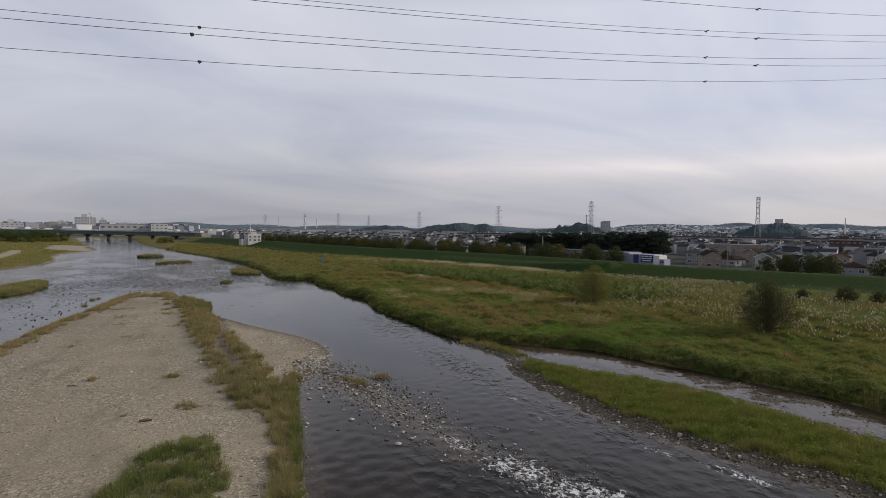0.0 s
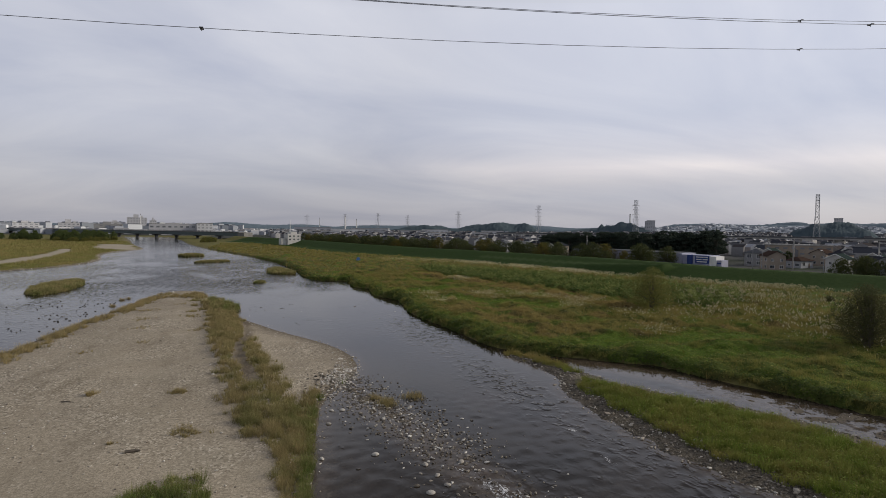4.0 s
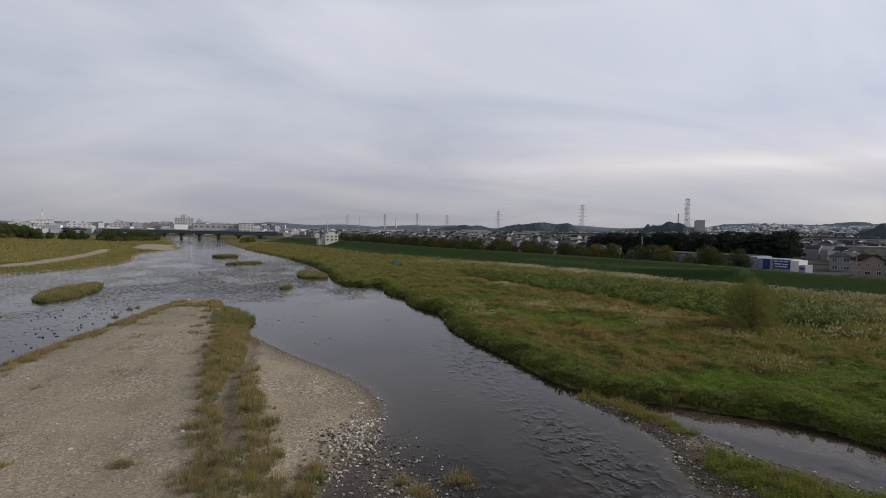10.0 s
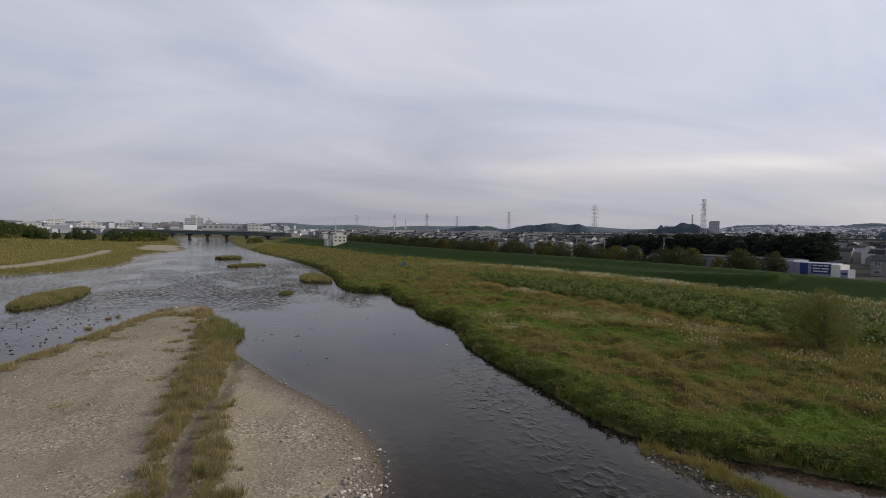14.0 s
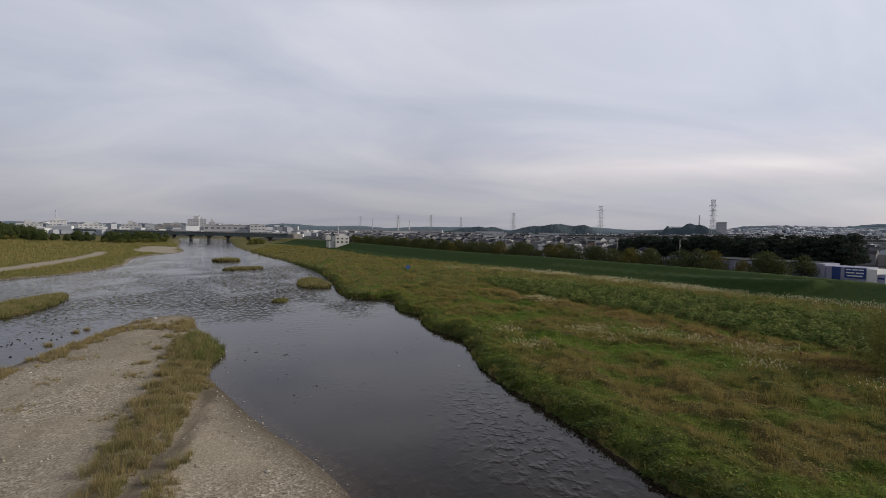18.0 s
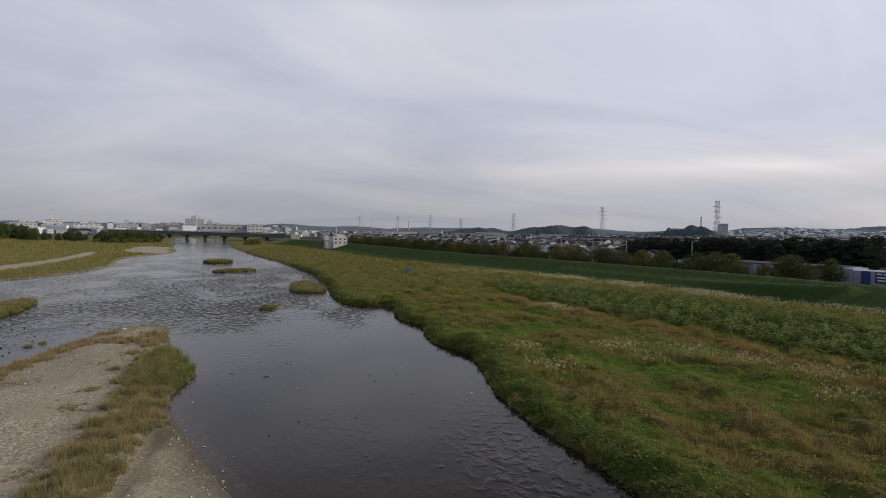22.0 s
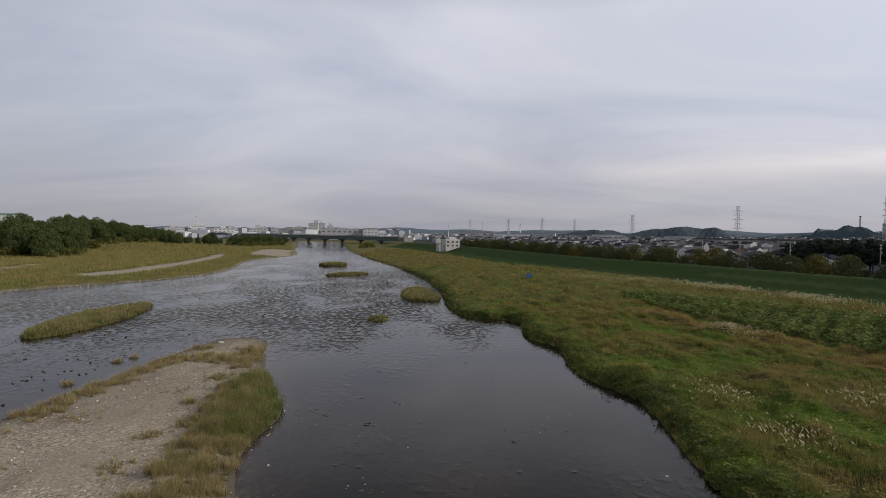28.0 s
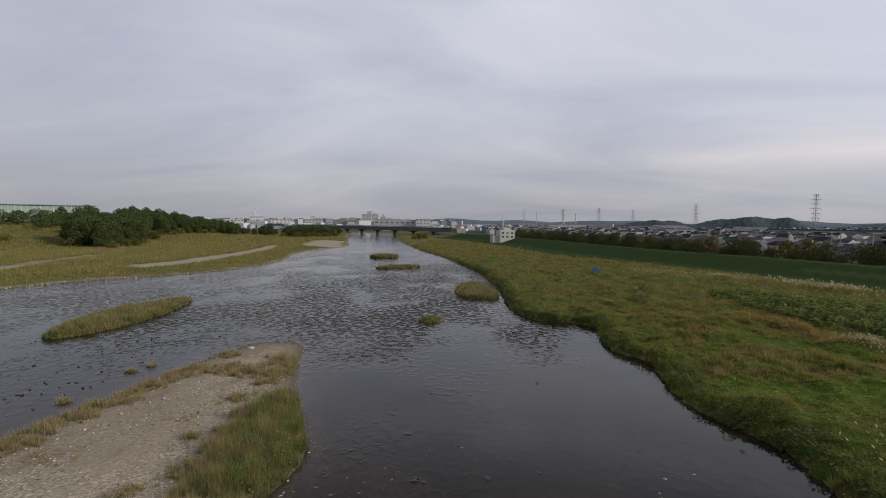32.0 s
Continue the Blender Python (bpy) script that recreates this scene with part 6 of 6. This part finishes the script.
pyl = make_pylon(62, 7.8)
spots = [(665, 548, 5.0, 1.02, 30), (514, 720, 3.0, 1.0, 25), (506, 1037, 4, 1.04, 20), (533, 1677, 2, 1.16, 10), (430, 1980, 4, 1.0, 20), (330, 2060, 2, 1.16, 5), (72, 2282, 4, 1.05, 0), (250, 2500, 2, 1.25, 15), (880, 420, 4, 0.9, 30)]
for i, (x, y, z, s, rz) in enumerate(spots):
    m = pose(x, y, z, 0, 0, rz)
    ob = pyl if i == 0 else copy_thing(pyl, m)
    ob.matrix_world = m
    ob.scale = (s,) * 3
    ob["group"] = "transmission towers"

# conductors crossing high over the river, with spacers
cable_mat = painted("cable_aluminium", (0.07, 0.07, 0.075), 0.5, 0.3)


def conductor(pts, marks, w=0.05):
    """A cable hung through three points of a sagging arc (a pair of wires), with its spacers."""
    ob = thing("power_cable", "dark overhead power cable with spacers", "cable", group="overhead power cables")
    (x0, y0, z0), (x1, y1, z1) = pts[0], pts[1]
    sag = pts[2]
    n = 40

    def at(t):
        return Vector((x0 + (x1 - x0) * t, y0 + (y1 - y0) * t, z0 + (z1 - z0) * t - sag * 4 * t * (1 - t)))

    bm = bmesh.new()
    run = Vector((x1 - x0, y1 - y0, 0)).normalized()
    across = Vector((-run.y, run.x, 0))
    rings = []
    for i in range(n + 1):
        c = at(i / n)
        rings.append([bm.verts.new(c + across * (w / 2 * math.cos(a * math.tau / 5)) + Vector((0, 0, w / 2 * math.sin(a * math.tau / 5)))) for a in range(5)])
    for r0, r1 in zip(rings, rings[1:]):
        for a in range(5):
            bm.faces.new((r0[a], r0[(a + 1) % 5], r1[(a + 1) % 5], r1[a]))
    bm.faces.new(rings[0])
    bm.faces.new(rings[-1][::-1])
    bmesh.ops.recalc_face_normals(bm, faces=bm.faces)
    part("wire", bm, cable_mat, ob)
    for t in marks:
        c = at(t)
        bm = bmesh.new()
        d = (at(t + 0.002) - at(t - 0.002)).normalized()
        side_ = Vector((-d.y, d.x, 0))
        beam(bm, c - side_ * 0.22, c + side_ * 0.22, 0.12, 6)
        beam(bm, c - Vector((0, 0, 0.2)), c + Vector((0, 0, 0.02)), 0.1, 6)
        for sg in (-1, 1):
            beam(bm, c + side_ * 0.2 * sg - d * 0.15, c + side_ * 0.2 * sg + d * 0.15, 0.14, 6)
        part("spacer", bm, dark_steel, ob)
    return ob


for yy in (59.7, 51.8):
    for up_ in (0.0, 3.3, 6.9):
        conductor([(-330, yy, 60.7 + up_), (200, yy, 61.6 + up_), 28.8], [(q + 330) / 530 for q in (-198, -134, -70, -6.0, 58, 122)])
for x, y in ((-330, 55.7), (200, 55.7)):
    ob = copy_thing(pyl, pose(x, y, 2, 0, 0, 90))
    ob.scale = (0.55, 1.2, 1.28)
    ob["group"] = "transmission towers"

# driftwood stranded on the gravel bar
drift = thing("driftwood_log", "dark weathered driftwood log lying on the gravel", "log", (-10, 54, ground_at(-10, 54)), 8)
bm = bmesh.new()
cone(bm, (-0.5, 0, 0.10), (0.1, 0.03, 0.12), 0.13, 0.11, 9)
cone(bm, (0.1, 0.03, 0.12), (0.5, -0.03, 0.09), 0.11, 0.06, 9)
part("stem", bm, bark, drift)
bm = bmesh.new()
cone(bm, (0.05, 0.03, 0.13), (0.25, 0.2, 0.24), 0.05, 0.02, 7)
part("stub", bm, bark, drift)
plank = thing("driftwood_branch", "thin grey driftwood branch on the gravel", "branch", (-19, 68, ground_at(-19, 68)), -20)
bm = bmesh.new()
cone(bm, (-0.6, 0, 0.05), (0.1, 0.08, 0.07), 0.05, 0.04, 7)
cone(bm, (0.1, 0.08, 0.07), (0.7, 0.0, 0.05), 0.04, 0.015, 7)
part("stem", bm, bark, plank)

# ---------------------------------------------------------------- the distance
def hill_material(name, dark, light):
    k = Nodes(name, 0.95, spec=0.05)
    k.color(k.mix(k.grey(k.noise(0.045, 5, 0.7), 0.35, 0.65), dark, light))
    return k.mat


# nearer hills: bluish distance haze is mixed into the base greens
hazed_wood_hill = hill_material("hazed_wooded_hill", (0.056, 0.079, 0.092), (0.080, 0.105, 0.118))
# far ridge: blue-grey aerial haze is painted into the base colour
hazed_far_hill = hill_material("hazed_far_ridge", (0.11, 0.145, 0.175), (0.15, 0.19, 0.22))


def hill(name, label, cx, cy, half, deep_, rot, h, seed, mat, base=2.0, lumps=0.05, kind="", skew=0.0):
    """A long wooded hill with an uneven canopy."""
    n, m = 110, 26
    u, v = np.meshgrid(np.linspace(-1, 1, n), np.linspace(-1, 1, m))
    prof = np.clip(1 - np.abs(u) ** 2.6, 0, 1) ** 0.8 * np.clip(1 - v * v, 0, 1) ** 0.7
    prof = prof * (0.78 + 0.22 * wave(u * 10, v * 4, 7.0, seed))
    prof = prof * (1 + skew * (u - 0.6))
    z = h * prof + h * lumps * (0.6 * wave(u * 100, v * 30, 8, seed + 1) + 0.5 * rng.uniform(-0.6, 0.6, u.shape)) * (prof > 0.12)
    c, s = math.cos(radians(rot)), math.sin(radians(rot))
    x, y = cx + u * half * c - v * deep_ * s, cy + u * half * s + v * deep_ * c
    idx = np.arange(n * m).reshape(m, n)
    q = np.stack([idx[:-1, :-1], idx[:-1, 1:], idx[1:, 1:], idx[1:, :-1]], -1).reshape(-1, 4)
    me = from_arrays(name, np.stack([x, y, z + base - 0.6], -1).reshape(-1, 3), q, [mat], smooth=True)
    return tagged(new(name, me), label, "hill", kind=kind)


hill("hazed_wooded_hill", "dark wooded hill beyond the town, tinted blue-green by painted haze", 575, 1535, 170, 90, -24, 48, 201, hazed_wood_hill, skew=0.4)
hill("hazed_wooded_hill", "low wooded rise beyond the town", 420, 1640, 130, 60, -15, 30, 202, hazed_wood_hill)
hill("hazed_wooded_hill", "dark wooded hill with houses at its foot", 905, 1306, 85, 50, -38, 43, 203, hazed_wood_hill, lumps=0.03)
hill("hazed_wooded_hill", "small wooded knoll beside a larger hill", 858, 1356, 42, 40, -38, 32, 206, hazed_wood_hill, lumps=0.02)
hill("hazed_wooded_hill", "broad dark wooded hill behind the town", 985, 775, 74, 60, -58, 43, 204, hazed_wood_hill)
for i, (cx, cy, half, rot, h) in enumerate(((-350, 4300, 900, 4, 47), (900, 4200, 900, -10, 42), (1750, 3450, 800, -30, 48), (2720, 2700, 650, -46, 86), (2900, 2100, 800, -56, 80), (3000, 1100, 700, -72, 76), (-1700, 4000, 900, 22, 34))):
    hill("backdrop", "far wooded ridge on the horizon, blue with painted haze", cx, cy, half, 160, rot, h, 210 + i, hazed_far_hill, kind="structure")

# the town: too many houses to count
k = Nodes("town_walls", 0.85, spec=0.2)
k.color(k.mix(k.grey(k.noise(0.4, 2), 0.3, 0.7, 0, 0.3), k.ramp(k.island(), ((0.0, (0.17, 0.17, 0.178)), (0.35, (0.30, 0.30, 0.31)), (0.55, (0.22, 0.215, 0.22)), (0.75, (0.72, 0.71, 0.70)), (0.9, (0.66, 0.64, 0.61)), (1.0, (0.18, 0.13, 0.11)))), (0.20, 0.20, 0.20)))
town_wall = k.mat
k = Nodes("town_roofs", 0.9, spec=0.0)
k.color(k.ramp(k.island(), ((0.0, (0.036, 0.039, 0.048)), (0.3, (0.060, 0.063, 0.074)), (0.5, (0.062, 0.054, 0.053)), (0.7, (0.050, 0.058, 0.066)), (0.88, (0.12, 0.12, 0.13)), (1.0, (0.42, 0.43, 0.46)))))
town_roof = k.mat


k = Nodes("hillside_walls", 0.85, spec=0.1)
k.color(k.ramp(k.island(), ((0.0, (0.20, 0.22, 0.25)), (0.5, (0.36, 0.38, 0.42)), (1.0, (0.66, 0.68, 0.70)))))
hillside_wall = k.mat


def many_houses(name, x, y, z, w, d, h, rise, a, label, mats=None):
    n = len(x)
    t = np.array([(-1, -1, 0), (1, -1, 0), (1, 1, 0), (-1, 1, 0), (-1, -1, 1), (1, -1, 1), (1, 1, 1), (-1, 1, 1), (-1, 0, 2), (1, 0, 2)], float)
    p = np.empty((n, 10, 3))
    u, v = t[None, :, 0] * w[:, None] / 2, t[None, :, 1] * d[:, None] / 2
    lv = t[None, :, 2]
    c, s = np.cos(a)[:, None], np.sin(a)[:, None]
    p[..., 0], p[..., 1] = x[:, None] + u * c - v * s, y[:, None] + u * s + v * c
    p[..., 2] = z[:, None] + np.where(lv == 0, -0.5, np.where(lv == 1, h[:, None], (h + rise)[:, None]))
    tri = [(0, 1, 5), (0, 5, 4), (1, 2, 6), (1, 6, 5), (2, 3, 7), (2, 7, 6), (3, 0, 4), (3, 4, 7), (4, 8, 7), (5, 6, 9), (4, 5, 9), (4, 9, 8), (7, 8, 9), (7, 9, 6)]
    f = (np.array(tri)[None] + (np.arange(n) * 10)[:, None, None]).reshape(-1, 3)
    me = from_arrays(name, p.reshape(-1, 3), f, mats or [town_wall, town_roof], index=np.tile([0] * 10 + [1] * 4, n))
    return tagged(new(name, me), label, "houses", kind="stuff")


n = 14000
rr, az = np.sqrt(rng.uniform(230 ** 2, 1750 ** 2, n)), np.radians(rng.uniform(-2, 66, n))
x, y = rr * np.sin(az) + 5, rr * np.cos(az) + 20
ls = plan(x, y)[6]
ok = (ls > 75) & ~((x > 120) & (x < 260) & (y < 380)) & (rng.uniform(0, 1, n) < 0.62)
x, y = keep(ok, x, y)
n = len(x)
rise_far = 8 * step(np.hypot(x, y), 1000, 1700) * step(np.degrees(np.arctan2(x, y)), 22, 40)
many_houses("distant_houses", x, y, 2.4 + rise_far, rng.uniform(6, 10, n), rng.uniform(5, 7.5, n), rng.choice([3.2, 5.6, 5.8, 6.0, 8.5], n, p=[0.2, 0.35, 0.2, 0.2, 0.05]), rng.uniform(1.2, 2.4, n), rng.choice([0.3, 1.87, 0.5, 2.1], n) + rng.normal(0, 0.1, n), "crowded low houses of a town seen from afar")
n = 900
x, y = rng.uniform(-1100, 60, n), rng.uniform(980, 2000, n)
x, y = keep((y > 950) | ((np.abs(x + 60 + (y - 640) * 0.42 + 55) > 75) & (np.abs((x + 54) * 0.66 + (y - 721) * 0.75) > 25)), x, y)
n = len(x)
many_houses("distant_houses", x, y, np.full(n, 2.0), rng.uniform(8, 26, n), rng.uniform(8, 14, n), rng.uniform(4, 9, n), rng.uniform(0.5, 2, n), rng.uniform(0, 3, n), "scattered low buildings beyond the bridge", [hillside_wall, town_wall])
n = 170
x = rng.uniform(-1150, -120, n)
y = 1010 + rng.uniform(0, 900, n) + 0.1 * np.abs(x)
many_houses("distant_blocks", x, y, np.full(n, 2.0), rng.uniform(8, 34, n), rng.uniform(8, 16, n), rng.uniform(9, 17, n) * np.interp(y, [1000, 1900], [0.9, 1.5]), rng.uniform(0.2, 1.2, n), rng.uniform(0, 3, n), "white and grey blocks of a town beyond the bridge", [hillside_wall, town_roof])
# pale housing on the slopes of the far ridge
n = 1600
az = np.radians(rng.uniform(33, 66, n))
rr = rng.uniform(1750, 2350, n)
x, y = rr * np.sin(az), rr * np.cos(az)
hz = np.interp(rr, [1750, 2350], [12, 40]) * (0.75 + 0.25 * wave(x, y, 700, 90))
many_houses("hillside_houses", x, y, hz, rng.uniform(8, 16, n), rng.uniform(8, 12, n), rng.uniform(5, 9, n), rng.uniform(1, 2, n), rng.uniform(0, 3, n), "pale hillside houses on the far slope", [hillside_wall, hillside_wall])
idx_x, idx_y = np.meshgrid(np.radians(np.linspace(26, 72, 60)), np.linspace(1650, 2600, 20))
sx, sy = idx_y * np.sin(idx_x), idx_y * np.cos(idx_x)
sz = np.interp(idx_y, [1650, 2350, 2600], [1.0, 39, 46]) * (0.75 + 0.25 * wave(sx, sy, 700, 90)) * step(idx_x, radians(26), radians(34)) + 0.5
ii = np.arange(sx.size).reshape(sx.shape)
# the slope takes the same haze-tinted colour as the nearer hills
me = from_arrays("hillside", np.stack([sx, sy, sz], -1).reshape(-1, 3), np.stack([ii[:-1, :-1], ii[:-1, 1:], ii[1:, 1:], ii[1:, :-1]], -1).reshape(-1, 4)[:, ::-1], [hazed_wood_hill], smooth=True)
tagged(new("hillside", me), "long slope below the far ridge with haze in its colour", "hill")


def make_block(name, label, x, y, z, w, d, h, storeys, wall, rz=0.0, top=0.0, bays=6):
    """A larger building: walls, a roof slab and plant room, and the windows of each storey."""
    ob = thing(name, label, "building", (x, y, z), rz)
    bm = bmesh.new()
    box(bm, -w / 2, -d / 2, -1.5, w / 2, d / 2, h)
    part("wall", bm, wall, ob)
    bm = bmesh.new()
    box(bm, -w / 2 - 0.3, -d / 2 - 0.3, h, w / 2 + 0.3, d / 2 + 0.3, h + 0.6)
    part("roof", bm, concrete, ob)
    if top:
        bm = bmesh.new()
        box(bm, -w * 0.18, -d * 0.3, h + 0.6, w * 0.08, d * 0.3, h + top)
        box(bm, w * 0.2, -d * 0.2, h + 0.6, w * 0.3, d * 0.2, h + top * 0.6)
        part("plant_room", bm, wall, ob)
    for s in range(storeys):
        zz = h * (s + 0.35) / storeys
        for b in range(bays):
            bm = bmesh.new()
            bx = -w / 2 + w * (b + 0.5) / bays
            box(bm, bx - w / bays * 0.26, -d / 2 - 0.08, zz, bx + w / bays * 0.26, -d / 2 + 0.02, zz + h / storeys * 0.3)
            part("window", bm, far_glass, ob)
    return ob


grey_wall, white_wall = WALLS["grey_render"], painted("bright_white_wall", (0.66, 0.66, 0.67), 0.8, vary=0.05, scale=0.05)
pale_wall = painted("pale_grey_wall", (0.50, 0.50, 0.52), 0.85, vary=0.06, scale=0.05)
maroon = painted("maroon_brick_wall", (0.115, 0.075, 0.066), 0.85, vary=0.15, scale=0.2)
make_block("apartment_tower", "grey slab block with roof tanks beyond the bridge", -388, 1608, 2, 46, 22, 35, 8, pale_wall, 14, 9, 7)
make_block("apartment_tower", "lower grey wing beside the slab block", -436, 1600, 2, 42, 20, 23, 5, pale_wall, 14, 4, 7)
make_block("apartment_tower", "narrow grey block beside the slab block", -352, 1620, 2, 16, 16, 28, 6, pale_wall, 14, 8, 3)
make_block("factory_hall", "long pale factory hall beyond the bridge", -180, 992, 2, 78, 30, 18, 2, pale_wall, 10, 2, 9)
make_block("factory_hall", "bright white factory block beyond the bridge", -134, 978, 2, 24, 20, 19.5, 4, white_wall, 10, 0, 4)
make_block("factory_hall", "large white hall with a flat roof behind the wood", -568, 1036, 2, 40, 30, 20, 2, white_wall, 30, 0, 3)
make_block("factory_hall", "grey works building behind the wood", -520, 1075, 2, 36, 24, 17, 3, pale_wall, 30, 5, 6)
make_block("factory_hall", "white works building above the far wood", -452, 1140, 2, 38, 20, 17, 4, white_wall, 22, 4, 5)
make_block("factory_hall", "pale works building above the far wood", -402, 1190, 2, 34, 20, 18, 4, pale_wall, 20, 7, 5)
make_block("factory_hall", "grey works building with white tanks", -350, 1240, 2, 50, 20, 17, 3, grey_wall, 18, 5, 6)
make_block("factory_hall", "white works building far across the river", -582, 1300, 2, 30, 20, 24, 4, white_wall, 25, 5, 5)
make_block("factory_hall", "low white sheds far across the river", -270, 1530, 2, 60, 30, 20, 2, white_wall, 10, 3, 8)
make_block("apartment_tower", "pale apartment tower on the skyline", 1088, 1437, 20, 24, 16, 31, 8, pale_wall, -37, 0, 4)
make_block("apartment_tower", "pale apartment tower on the hillside", 952, 1268, 14, 20, 16, 31, 8, pale_wall, -37, 0, 4)
make_block("apartment_tower", "pale apartment tower behind the wooded hill", 1240, 960, 22, 17, 16, 31, 8, pale_wall, -52, 0, 4)
make_block("apartment_house", "maroon brick apartment house with stepped roofs", 356, 232, TOWN_Z, 17, 13, 11.6, 4, maroon, -56, 2.6, 6)
make_block("apartment_house", "long cream two-storey apartment house", 262, 232, TOWN_Z, 30, 9, 8.4, 3, WALLS["cream_render"], -49, 0, 8)
for i, (x, y, w, h) in enumerate(((150, 900, 40, 10), (60, 980, 60, 9), (240, 1050, 50, 11), (120, 1150, 70, 12), (300, 820, 30, 10), (20, 820, 34, 9), (380, 980, 40, 12), (210, 760, 26, 9), (190, 1300, 90, 14), (330, 1220, 60, 13), (60, 1400, 90, 15))):
    make_block("warehouse", "low white warehouse in the distant town", x, y, 2.4, w, 22, h, 1, white_wall if i % 2 else pale_wall, -15 + 5 * i % 20, 0, 6)
hall = thing("glass_hall", "long pale green glazed hall on the wooded rise", "building", (-372, 478, 14), 43)
bm = bmesh.new()
box(bm, -44, -10, -6, 44, 10, 13)
part("wall", bm, painted("pale_green_glazing", (0.33, 0.42, 0.40), 0.3, vary=0.06), hall)
bm = bmesh.new()
box(bm, -45, -11, 13, 45, 11, 13.6)
part("roof", bm, painted("green_roof_edge", (0.18, 0.30, 0.25), 0.6), hall)
for i in range(22):
    bm = bmesh.new()
    box(bm, -43.9 + 4 * i, -10.15, -2, -43.6 + 4 * i, -10.02, 13)
    part("mullion", bm, white_trim, hall)

# chimneys and masts far off
for x, y, h, w in ((150, 1500, 46, 1.6), (205, 1700, 40, 2.2), (95, 1750, 44, 1.4), (-330, 1400, 40, 1.0), (-610, 1350, 44, 1.0), (1560, 1010, 58, 2.0), (912, 1296, 60, 3.0)):
    ob = thing("chimney", "slender pale chimney on the skyline", "chimney", (x, y, 2))
    bm = bmesh.new()
    cone(bm, (0, 0, -1), (0, 0, h), w, w * 0.6, 10)
    part("shaft", bm, white_trim, ob)
    bm = bmesh.new()
    cone(bm, (0, 0, h), (0, 0, h + 2), w * 0.65, w * 0.65, 10)
    part("cap", bm, dark_steel, ob)

# railway viaduct across the town
va, vb = Vector((250, 627, 0)), Vector((760, 26, 0))
vl = (vb - va).length
via = thing("railway_viaduct", "long dark elevated railway on concrete piers", "viaduct", (250, 627, 2.4), math.degrees(math.atan2(vb.y - va.y, vb.x - va.x)))
bm = bmesh.new()
box(bm, 0, -5, 9.4, vl, 5, 10.6)
part("deck", bm, concrete, via)
for sy in (-5, 5):
    bm = bmesh.new()
    box(bm, 0, sy - 0.15, 10.6, vl, sy + 0.15, 11.8)
    part("parapet", bm, dark_steel, via)
for i in range(int(vl // 25)):
    bm = bmesh.new()
    box(bm, 25 * i + 10, -2, -1, 25 * i + 12, 2, 9.4)
    part("pier", bm, concrete, via)

# street lamps and utility poles behind the levee
lamp = thing("street_lamp", "arched grey steel street lamp beside the levee road", "street lamp", (176, 174, TOWN_Z), 200, "street lamps")
bm = bmesh.new()
cone(bm, (0, 0, -0.3), (0, 0, 7.6), 0.14, 0.10)
part("post", bm, steel, lamp)
bm = bmesh.new()
prev = Vector((0, 0, 7.6))
for i in range(1, 8):
    q = Vector((2.4 * (1 - math.cos(i / 7 * math.pi / 2)), 0, 7.6 + 1.3 * math.sin(i / 7 * math.pi / 2)))
    beam(bm, prev, q, 0.16, 6)
    prev = q
part("arm", bm, steel, lamp)
bm = bmesh.new()
box(bm, 2.2, -0.2, 8.74, 3.2, 0.2, 8.96, bevel=0.05)
part("lantern", bm, white_trim, lamp)
for x, y, rz in ((187, 158, 200), (184, 186, 20), (198, 146, 200), (212, 122, 200)):
    copy_thing(lamp, pose(x, y, TOWN_Z, 0, 0, rz))
pole = thing("utility_pole", "tall concrete utility pole with cross-arms", "pole", (104, 373, TOWN_Z), 30, "utility poles")
bm = bmesh.new()
cone(bm, (0, 0, -0.5), (0, 0, 12.2), 0.24, 0.16)
part("post", bm, concrete, pole)
for zz in (10.4, 11.5):
    bm = bmesh.new()
    box(bm, -1.1, -0.07, zz, 1.1, 0.07, zz + 0.14)
    part("cross_arm", bm, steel, pole)
bm = bmesh.new()
cone(bm, (0.45, 0, 8.6), (0.45, 0, 9.6), 0.28, 0.28, 10)
part("transformer", bm, steel, pole)
for x, y in ((142, 300), (152, 330), (170, 290), (190, 330), (130, 350), (160, 372), (118, 410), (90, 440), (205, 300), (196, 178), (214, 158), (232, 140), (222, 200), (240, 230), (180, 400)):
    copy_thing(pole, pose(x, y, TOWN_Z, 0, 0, 20 + x % 40))

# trees among the distant houses
tp = []
for i in range(150):
    rr_, a_ = math.sqrt(r.uniform(260 ** 2, 1300 ** 2)), radians(r.uniform(0, 62))
    x, y = rr_ * math.sin(a_) + 5, rr_ * math.cos(a_) + 20
    if plan(np.array([x]), np.array([y]))[6][0] > 60:
        tp.append((x, y, r.uniform(0.5, 0.85)))
town_trees = [make_tree("town_tree", "dark green tree among the town's roofs", 8.5, 3.8, 1.2, broad_mat, 700, 0.9, 90 + i, 9) for i in range(2)]
plant(town_trees, tp, "town trees")
hx, hy = -395 + rng.uniform(-100, 100, 150), 460 + rng.uniform(-95, 120, 150)
off = ~((np.abs(hx + 372) < 36) & (np.abs(hy - 478) < 36))
hx, hy = hx[off], hy[off]
hz = plan(hx, hy)[0]
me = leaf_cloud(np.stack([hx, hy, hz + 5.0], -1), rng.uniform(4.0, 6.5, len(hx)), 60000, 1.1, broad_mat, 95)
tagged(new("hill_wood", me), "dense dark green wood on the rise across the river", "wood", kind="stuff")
